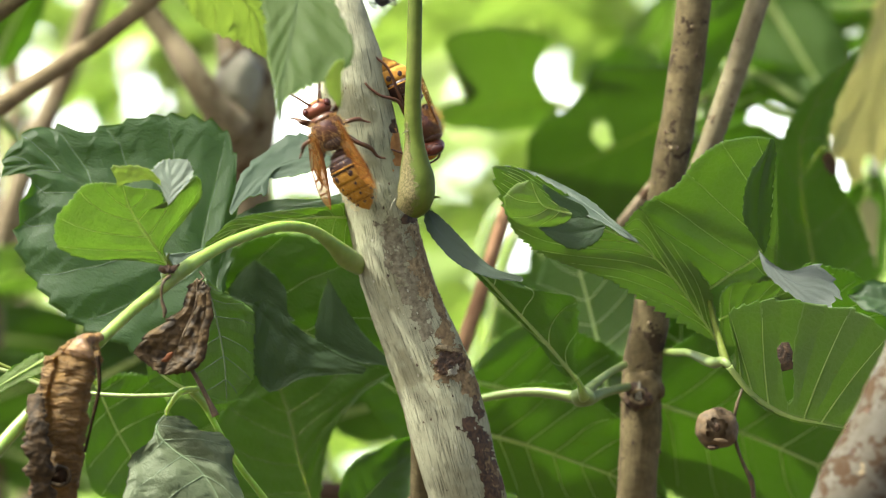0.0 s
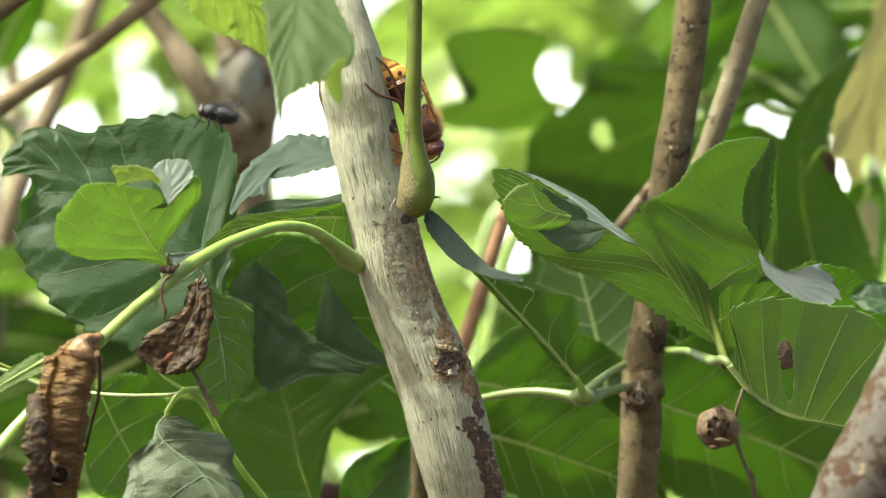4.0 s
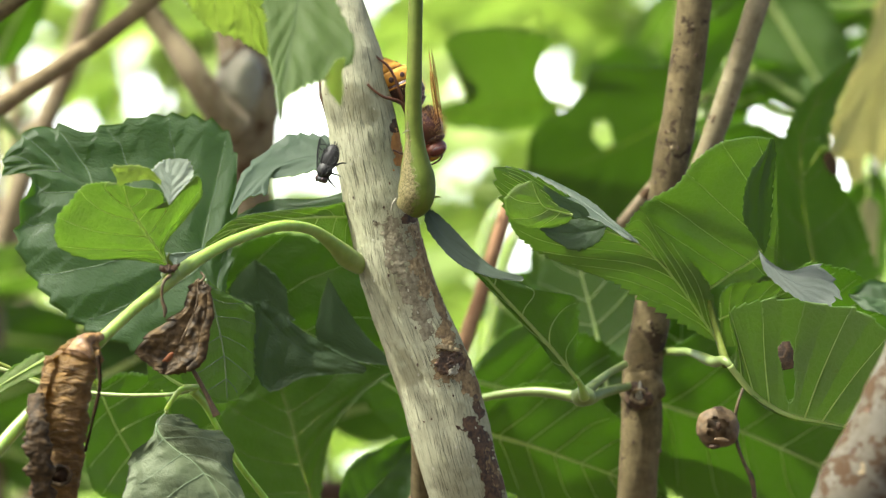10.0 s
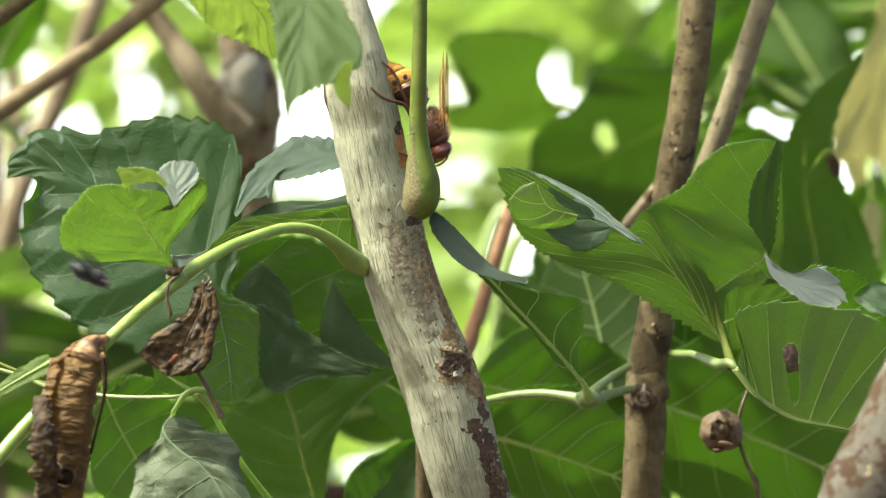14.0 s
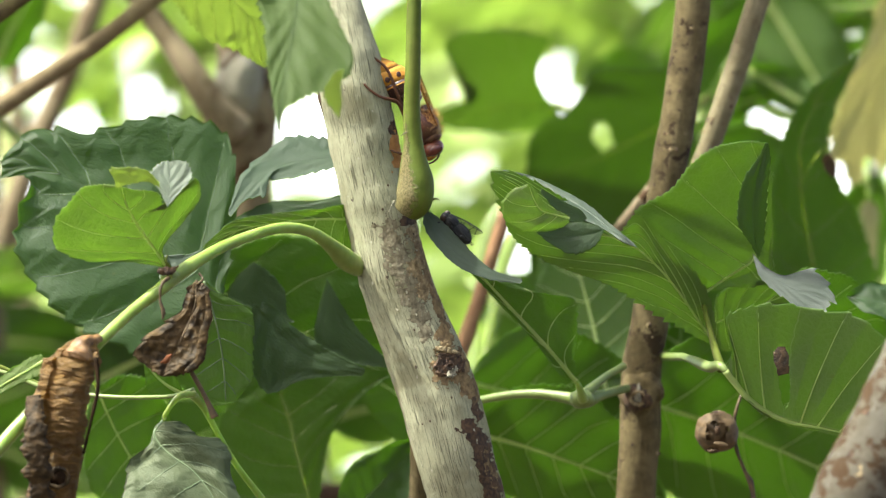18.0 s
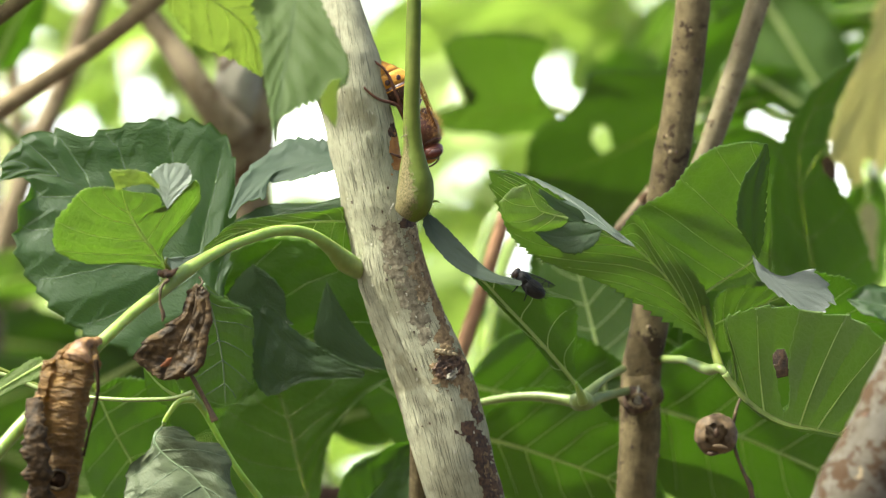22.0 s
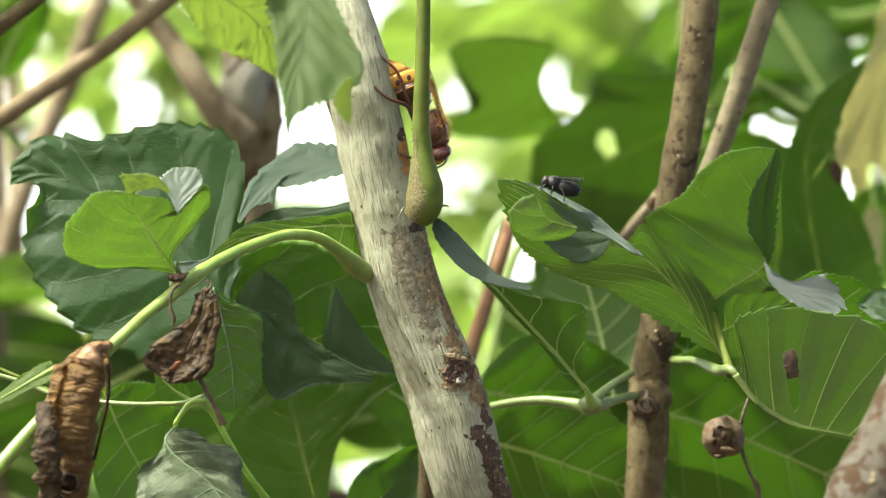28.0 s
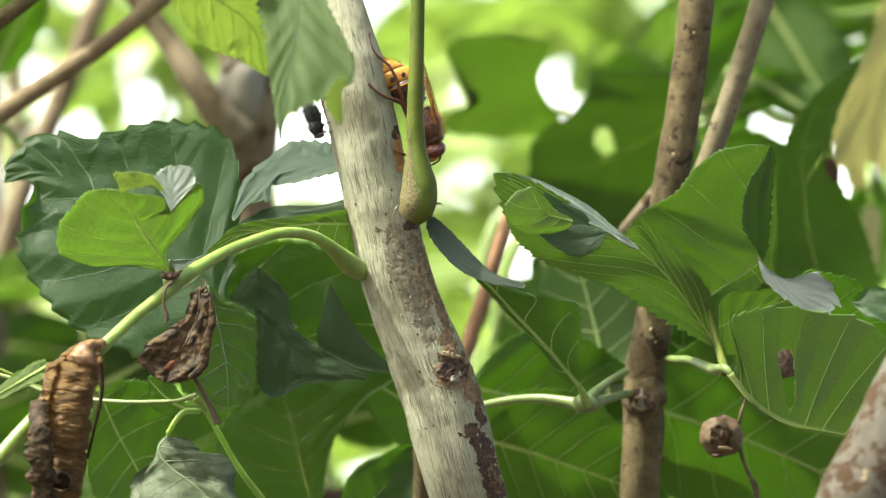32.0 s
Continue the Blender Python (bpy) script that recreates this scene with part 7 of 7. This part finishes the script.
def motions():
    sway(G_TOP, [(0, 0, -0), (9, 0.18, 0.38), (9.5, -0.02, 0.17), (10, 0.11, 0.31), (10.5, 0.34, 0.26), (11, 0.42, 0.58), (11.5, 0.64, 0.74), (12, 0.21, 0.57), (12.5, 0.31, 0.47), (13, 0.49, 0.41), (13.5, 0.55, 0.02), (14, 0.53, -0.01), (14.5, 0.36, -1.05), (16.5, -0.03, -0.77), (17, 0.33, -1.36), (17.5, 0.05, -1.54), (18, 0.21, -1.71), (18.5, -0.36, -1.15), (19, -0.4, -1.6), (19.5, -0.42, -2.38), (20, -1.19, -3.51), (20.5, -0.55, -2.41), (21, 0.2, -2.16), (21.5, -1.27, -3.55), (22, -0.58, -3.12), (22.5, -0.8, -4.05), (23, 0.24, -4.22), (23.5, 0.65, -3), (24, 0.95, -4.65), (24.5, 1.64, -3.57), (25, -0.16, -3.09), (25.5, 0.36, -2.8), (27.5, -0.21, -1.96), (28, -0.13, -2.04), (28.5, 0.09, -2.72), (29, -0.06, -2.98), (29.5, -0.55, -2.54), (30, -0.45, -4.04), (30.5, -0.97, -3.26), (31, -0.9, -2.8), (31.5, 0.55, -3.5), (32, -0.36, -2.45)])
    sway(G_LOW, [(0, 0, 0.2), (9, -0.01, -0), (9.5, -0.03, 0.17), (10, -0.09, 0.5), (10.5, -0.03, 0.45), (11, 0.06, 0.78), (11.5, 0.09, 0.93), (12, 0.25, 1.15), (12.5, 0.37, 1.24), (13, 0.18, 0.61), (13.5, 0.26, 0.61), (14, 0.24, 0.38), (14.5, 0.05, 0.12), (16.5, -0.01, 0.02), (17, -0.05, -0.21), (17.5, -0.17, -0.39), (18, -0.24, -0.56), (18.5, -0.42, -0.39), (19, -0.25, -0.83), (19.5, -0.28, -1.04), (20, -0.46, -0.83), (20.5, -0.38, -1.26), (21, -0.23, -1.19), (21.5, -0.36, -1.06), (22, -0.23, -1.2), (22.5, -0.46, -3.86), (23, -0.56, -3.27), (23.5, -0.28, -2.62), (24, 0.12, -2.34), (24.5, 0.3, -1.83), (25, -0.17, -1.53), (25.5, -0.04, -1.24), (27.5, -0.05, -0.8), (28, 0.04, -0.68), (28.5, -0.15, -1.18), (29, -0.14, -1.25), (29.5, -0.08, -1.38), (30, -0.4, -2.5), (30.5, -0.55, -4.01), (31, -0.55, -5.11), (31.5, -0.21, -3.49), (32, -0.15, -3.01)])
    sway(G_DRY, [(0, 0, -0), (9, 0.19, -0), (9.5, 0.16, -0.03), (10, 0.11, -0.08), (10.5, 0.16, 0.07), (11, 0.07, 0.01), (11.5, 0.1, -0.02), (12, 0.09, 0.02), (12.5, 0.03, 0.1), (13, 0.04, 0.04), (13.5, 0.12, 0.04), (14, 0.1, 0.02), (16.5, -0.38, 0.4), (17, 0.14, -0), (17.5, 0.2, 0), (18, 0.12, 0.01), (18.5, -0.08, -0.01), (19, 0.29, -0.07), (19.5, 0.27, -0.08), (20, 0.09, -0.07), (20.5, 0.18, -0.3), (21, 0.14, -0.43), (21.5, 0.01, -0.28), (22, 0.14, -0.24), (22.5, 0.1, -1.56), (23, -0.19, -1.34), (23.5, -0.27, -0.51), (24, -0.19, -0.23), (24.5, 0, -0.1), (25, -0.08, 0), (25.5, -0.13, -0.08), (27.5, -0.16, -0.22), (28, -0.28, -0.1), (28.5, -0.07, -0.21), (29, -0.27, -0.28), (29.5, -0.04, -0.43), (30, -0.2, -0.2), (30.5, 0.04, -2.67), (31, -0.16, -2.61), (31.5, -0.02, -1.57), (32, 0.04, -0.32)])
    sway(G_POD, [(0, 0, -0), (9, 0.37, 0.18), (9.5, 0.11, 0.15), (10, 0.07, 0.1), (10.5, -0.01, 0.05), (11, 0.11, -0.01), (11.5, -0.04, -0.02), (12, 0.17, -0.16), (12.5, 0, -0.08), (13, -0.15, -0.12), (13.5, -0.06, -0.12), (14, -0.06, -0.15), (14.5, 0.05, -0.22), (16.5, -0.32, -0.14), (17, 0.14, -0.57), (17.5, 0.1, -0.57), (18, 0.15, -0.38), (18.5, 0.13, -0.6), (19, -0.24, -0.63), (19.5, -0.05, -0.28), (20, 0.36, -0.29), (20.5, 0.1, -0.14), (21, 0.03, -0.05), (21.5, 0.26, -0.29), (22, 0.04, -0.43), (22.5, 0.37, -0.22), (23, 0.3, -0.39), (23.5, 0.18, -0.7), (24, 0.14, -0.6), (24.5, 0.08, -1.22), (25, -0.22, -0.53), (25.5, -0.45, -0.24), (27.5, -0.16, 0.19), (28, -0.29, -0.05), (28.5, -0.11, -0.17), (29, -0.19, 0.31), (29.5, -0.03, 0.36), (30, 0.08, 0.21), (30.5, 0.1, -0.15), (31, 0.27, -0.1), (31.5, 0.19, -0.4), (32, 0.44, -0.3)])
    sway(G_CURL, [(0, 0, 0.2), (9, -0.22, -0.77), (9.5, 0.12, 0.16), (10, 0.07, -0.08), (10.5, 0.17, 0.26), (11, 0.29, 0.19), (11.5, 0.52, 0.56), (12, 0.54, 0.41), (12.5, 0.73, 0.88), (13, 0.39, 0.63), (13.5, 0.28, 0.46), (14, 0.08, 0.23), (14.5, 0.21, 0.16), (16.5, -0.33, 0.06), (17, 0.13, 0.02), (17.5, -0.27, -0.18), (18, -0.21, -0.38), (18.5, -0.03, -0.4), (19, -0.21, 0.33), (19.5, -0.22, 0.12), (20, -0.2, -0.28), (20.5, -0.27, 0.27), (21, -0.33, -0.03), (21.5, -0.68, -0.28), (22, -0.52, 0.15), (22.5, -0.94, -0.59), (23, -0.45, -0.19), (23.5, -0.42, 0.08), (24, -0.89, -0.79), (24.5, -0.97, -1.6), (25, -1.08, -1.11), (25.5, -0.92, -1.39), (27.5, -0.83, -1.34), (28, -0.76, -1.01), (28.5, -0.77, -1.51), (29, -1.01, -1.59), (29.5, -0.65, -1.17), (30, -2.05, -2.09), (30.5, 0.07, -0.53), (31, -0.33, -0.48), (31.5, -0.39, 0.17), (32, -0.33, 0.08)])
    sway(G_RIGHT, [(0, 0, -0), (9, -0.2, -0.21), (9.5, -0.07, -0.04), (10, -0.11, -0.08), (10.5, 0.18, 0.06), (11, 0.29, -0.01), (11.5, 0.34, -0.02), (12, 0.35, 0.02), (12.5, 0.74, 0.29), (13, 0.4, 0.06), (13.5, 0.29, 0.06), (14, 0.08, -0.15), (14.5, -0.17, -0.24), (16.5, -0.33, -0.14), (17, -0.25, -0.38), (17.5, -0.83, -0.58), (18, -0.96, -0.58), (18.5, -0.78, -0.99), (19, -0.77, -0.26), (19.5, -0.78, -0.28), (20, -0.57, -0.29), (20.5, -0.84, -0.13), (21, -0.9, -0.23), (21.5, -1.05, -0.49), (22, -1.09, -0.24), (22.5, -1.51, -0.61), (23, -1.01, -0.4), (23.5, -0.98, -0.32), (24, -1.46, -0.99), (24.5, -1.15, -1.04), (25, -1.26, -0.74), (25.5, -1.3, -0.82), (27.5, -0.81, -0.39), (28, -0.74, -0.45), (28.5, -0.94, -0.56), (29, -1.01, -0.45), (29.5, -0.84, -0.41), (30, -2.62, -1.34), (30.5, 0.09, 0.03), (31, -0.89, -0.68), (31.5, -0.95, -0.4), (32, -0.71, -0.3)])
    sway(G_BITE, [(0, 0, -0), (9, -0.02, 0.57), (9.5, 0.12, -0.04), (10, 0.07, 0.12), (10.5, -0.02, 0.26), (11, 0.1, 0), (11.5, 0.14, -0.01), (12, 0.15, 0.03), (12.5, 0.36, 0.12), (13, 0.2, 0.06), (13.5, 0.09, -0.12), (14, 0.08, 0.05), (14.5, 0.01, -0.04), (16.5, -0.14, -0.33), (17, -0.06, -0.37), (17.5, -0.46, -0.38), (18, -0.58, -0.57), (18.5, -0.41, -0.98), (19, -0.4, -0.82), (19.5, -0.22, -0.45), (20, -0.2, -0.28), (20.5, -0.46, -0.12), (21, -0.33, -0.22), (21.5, -0.68, -0.28), (22, -0.72, -0.62), (22.5, -0.94, -0.59), (23, -0.45, -0.58), (23.5, -0.41, -0.89), (24, -0.7, -0.98), (24.5, -0.59, -1.02), (25, -0.69, -0.34), (25.5, -0.55, -0.24), (27.5, -0.44, 0.2), (28, -0.56, 0.14), (28.5, -0.38, 0.01), (29, -0.44, 0.12), (29.5, -0.26, 0.17), (30, -1.67, -0.36), (30.5, 0.65, 0.62), (31, -0.52, 0.09), (31.5, -0.39, -0.4), (32, -0.33, -0.1)])
    travel(walker, [
        (0, -23.3, -13, 22.3, 117, 180, 0.93),
        (0.2, -19, -13, 20.7, 112, 180, 0.93),
        (0.4, -17.7, -13, 21.3, 110, 180, 0.93),
        (0.6, -19.7, -13, 20.1, 110, 180, 0.93),
        (0.8, -21.3, -13, 16.9, 123, 180, 0.93),
        (1, -21.8, -13, 15.2, 139, 180, 0.93),
        (1.2, -21.9, -13, 14.5, 153, 180, 0.93),
        (1.4, -20.4, -16, 14.3, 161, 90, 0.93),
        (1.6, -18.1, -20, 11.5, -179, 90, 0.93),
        (1.8, -14.8, -25, 11.3, -163, 90, 0.93),
        (2, -12.5, -27, 9.1, -137, 90, 0.93),
        (2.2, -11.9, -24, 6.4, -114, 90, 0.93),
        (2.4, -13, -18, 3.7, -99, 90, 0.93),
        (2.6, -8.3, -20, 4.6, -48, 90, 0.93),
        (2.8, -5.8, -26, 6.8, -10, 90, 0.93),
        (2.9, -3.5, -34, 7.9, 39, 90, 0.93),
        (3, 2.4, -40, 3.4, 89, 90, 0.93),
        (3.1, 15, -50, 33, 89, 90, 0.93),
        (3.2, 26.6, -60, 67.4, 87, 90, 0.93),
        (3.5, 46.5, -90, 127.4, 70, 90, 0.93),
        (4.4, 200, -60, 420, 170, 90, 0.3), (5.4, -45, 88, 290, 110, 200, 0.5), (32.0, -45, 88, 290, 110, 200, 0.5)
    ])
    beat(walker_wings, [(0, (14, 4), 4), (0.2, (22, 22), 4), (1.0, (24, 26), 6), (1.3, (22, 40), 10), (1.6, (22, 70), 14), (2.0, (12, 66), 14), (2.2, (36, 44), 12), (2.4, (48, 48), 10), (2.7, (60, 60), 10), (2.9, (80, 80), 10), (3.0, (80, 80), 40), (3.1, (80, 80), -20), (3.2, (80, 80), 40), (3.3, (70, 70), -20), (4.0, (60, 60), 20), (32, (60, 60), 20)])
    travel(gnawer, [
        (0, -5.8, 1, 30.9, -65, 22, 0.05),
        (8.8, -5.8, 1, 30.9, -65, 22, 0.05),
        (9, -4.7, 1, 30.3, -66, 22, 0.05),
        (9.4, -5.0, 1, 30.4, -66, 22, 0.05),
        (10.4, -5.5, 1, 30.6, -65, 22, 0.05),
        (13.8, -5.8, 1, 30.9, -65, 22, 0.05),
        (14.2, -5.2, 1, 30.4, -62, 22, 0.05),
        (16.5, -5.8, 1, 30.9, -65, 22, 0.05),
        (18, -5.8, 1, 31.1, -65, 22, 0.05),
        (23.5, -5.8, 1, 30.9, -65, 22, 0.05),
        (24.3, -5.5, 1, 30.9, -65, 22, 0.05),
        (24.6, -4.5, 1, 30.4, -57, 22, 0.05),
        (24.8, -4.8, 1, 30.6, -59, 22, 0.05),
        (25.2, -5.5, 1, 30.9, -65, 22, 0.05),
        (27.5, -5.8, 1, 31.6, -67, 22, 0.05),
        (30, -5.8, 1, 31.9, -67, 22, 0.05),
        (32, -5.8, 1, 31.9, -67, 22, 0.05)
    ])
    beat(gnawer_wings, [(0, (5, 5), 2), (8.8, (5, 5), 2), (9.0, (8, 14), 40), (9.2, (6, 9), 24), (9.6, (8, 8), 16), (10.2, (7, 7), 12), (10.6, (5, 5), 2), (13.8, (5, 5), 2), (14.0, (14, 14), 24), (14.4, (8, 8), 14), (16.5, (5, 5), 2), (27.4, (5, 5), 2), (27.7, (8, 6), 5), (29.5, (7, 5), 3), (32, (8, 6), 5)])
    travel(fly_a, [
        (0, -13.8, -20, 58.1, 100, 0, 0.9),
        (0.3, -14.1, -12, 55.7, 250, 60, 0.6),
        (0.5, -14.3, -11, 54.5, 250, 60, 0.6),
        (0.8, -14.4, -11, 51.5, 255, 40, 0.6),
        (0.9, -10.6, 20, 47, 250, 40, 0.6),
        (1.2, -18.3, 25, 35.7, 180, 90, 0.5),
        (1.7, -26.3, 10, 34.7, 250, 170, 0.4),
        (1.9, -28.5, 0, 34, 265, 180, 0.5),
        (2.1, -30.1, -2, 32.3, 300, 200, 0.5),
        (2.3, -29.2, -2, 32.6, 310, 200, 0.5),
        (2.5, -26.4, -6, 34.4, 20, 120, 0.6),
        (2.6, -19, -13, 34.8, 20, 90, 0.9),
        (2.7, -19.7, -20, 35.6, 120, 90, 0.9),
        (2.8, -25.4, -8, 34.3, 230, 170, 0.6),
        (2.9, -28.5, -2, 33.1, 250, 170, 0.5),
        (3.1, -29.2, -2, 28.5, 262, 180, 0.4),
        (3.3, -28, 0, 29, 280, 190, 0.4),
        (3.5, -24.5, 14, 27.3, 300, 190, 0.4),
        (4.2, -16.9, 16, 22.9, 300, 180, 0.3),
        (8.8, -19.4, 14, 20.3, 200, 120, 0.3),
        (9, -27.4, -12, 20.3, 235, 120, 0.5),
        (9.2, -24.8, -12, 24, 262, 170, 0.6),
        (9.6, -24.6, -12, 24.5, 262, 170, 0.6),
        (9.8, -24.6, -12, 19, 255, 165, 0.6),
        (10, -25.8, -12, 17.9, 250, 165, 0.6),
        (10.2, -26.2, -12, 16.6, 262, 180, 0.4),
        (10.4, -24.5, 6, 15.3, 290, 190, 0.3),
        (10.6, -18.4, 16, 13.9, 300, 180, 0.3),
        (13.4, -19.3, 16, 11.7, 200, 120, 0.3),
        (13.7, -51.1, 60, 0.5, 180, 90, 0.3),
        (13.9, -80.7, -60, -3.1, 330, 90, 0.3),
        (14, -74.8, -70, -5.3, 330, 80, 0.3),
        (14.2, -57, -76, -17.7, 320, 80, 0.5),
        (14.5, -55.9, -72, -17, 320, 80, 0.6),
        (15.2, -54.7, -72, -17.3, 330, 80, 0.6),
        (16.2, -51.1, -66, -13.8, 10, 90, 0.4),
        (16.5, -34.6, -50, -7.7, 10, 90, 0.4),
        (16.7, -0.7, -24, 9, 30, 110, 0.4),
        (16.9, 10.5, -10, 20, 200, 100, 0.4),
        (17, -0.5, -6, 10.2, 250, 30, 0.5),
        (17.2, -7, 16, 5.6, 270, 20, 0.5),
        (17.4, 0.7, -8, 5.5, 130, 40, 0.5),
        (17.5, 3.4, -10, 4.2, 130, 40, 0.5),
        (18, 2.6, -10, 5.6, 135, 45, 0.5),
        (18.3, 2.2, -10, 6, 135, 45, 0.5),
        (18.6, -5.2, 18, 3.1, 180, 60, 0.4),
        (20.7, -4.6, 18, 14.9, 60, 60, 0.4),
        (21, -0.4, -4, 17.7, 300, 30, 0.5),
        (21.2, 8.4, -20, 3.5, 310, 40, 0.5),
        (21.5, 18.6, -10, -6.2, 150, 60, 0.35),
        (22, 18.5, -10, -6.2, 142, 55, 0.35),
        (23.3, 17.9, -10, -6.1, 142, 55, 0.35),
        (23.6, 12.2, -30, -1.2, 150, 70, 0.5),
        (23.8, 8.2, -12, 0.7, 322, 52, 0.3, -0.5),
        (24, 8.2, -12, 0.7, 322, 52, 0.3, -0.5),
        (24.2, 10.3, -24, 9.6, 80, 160, 0.5),
        (24.4, 19.5, -30, 14.6, 20, 100, 0.4),
        (24.6, 24.2, -18, 14.5, 190, 90, 0.7),
        (25.5, 24.1, -18, 14.7, 190, 90, 0.7),
        (27.3, 26.1, -18, 13.7, 190, 90, 0.6),
        (27.5, 26.9, -18, 13.1, 220, 90, 0.6),
        (27.7, 24.1, -22, 15.6, 170, 80, 0.2),
        (28, 23.2, -20, 15.9, 165, 75, 0.15),
        (28.3, 17.5, -22, 17.4, 170, 80, 0.15),
        (28.5, 15.3, -20, 17.9, 172, 82, 0.12),
        (29.5, 15.3, -20, 17.8, 172, 82, 0.12),
        (30, 14.2, -20, 17.4, 172, 82, 0.12),
        (30.2, 16.1, -20, 19, 170, 80, 0.12),
        (30.6, 16.9, -20, 19.6, 170, 80, 0.12),
        (30.8, 14.9, -21, 18.4, 176, 84, 0.15),
        (31.1, 15.4, -21, 18.6, 184, 86, 0.2),
        (31.2, -7.2, -50, 9, 190, 90, 0.4),
        (31.3, -30.8, -34, 2.7, 170, 90, 0.4),
        (31.4, -21.7, -14, 1.5, 100, 170, 0.5),
        (31.5, -22.2, -16, 4.6, 110, 190, 0.5),
        (31.6, -24.1, -14, 10.6, 120, 190, 0.6),
        (31.7, -25, -10, 13.8, 100, 180, 0.4),
        (31.8, -26.9, -6, 20.6, 95, 180, 0.4),
        (31.9, -28, -3, 25.5, 80, 170, 0.4),
        (32, -28.8, -3, 29.1, 290, 190, 0.5)
    ])
    travel(fly_b, [
        (0, -18.2, 20, 2.7, 100, 60, 0.3),
        (2.8, -18.2, 20, 5.2, 180, 90, 0.3),
        (2.9, -19.5, 16, 12.8, 190, 90, 0.3),
        (3.3, -30.5, -2, 13.6, 190, 90, 0.4),
        (3.5, -34.2, -4, 14.5, 190, 90, 0.4),
        (4, -48.5, -60, 28.9, 170, 90, 0.4),
        (4.6, -46, 60, 148.3, 110, 190, 0.5),
        (32, -46.6, 60, 149.8, 110, 190, 0.5)
    ])


motions()
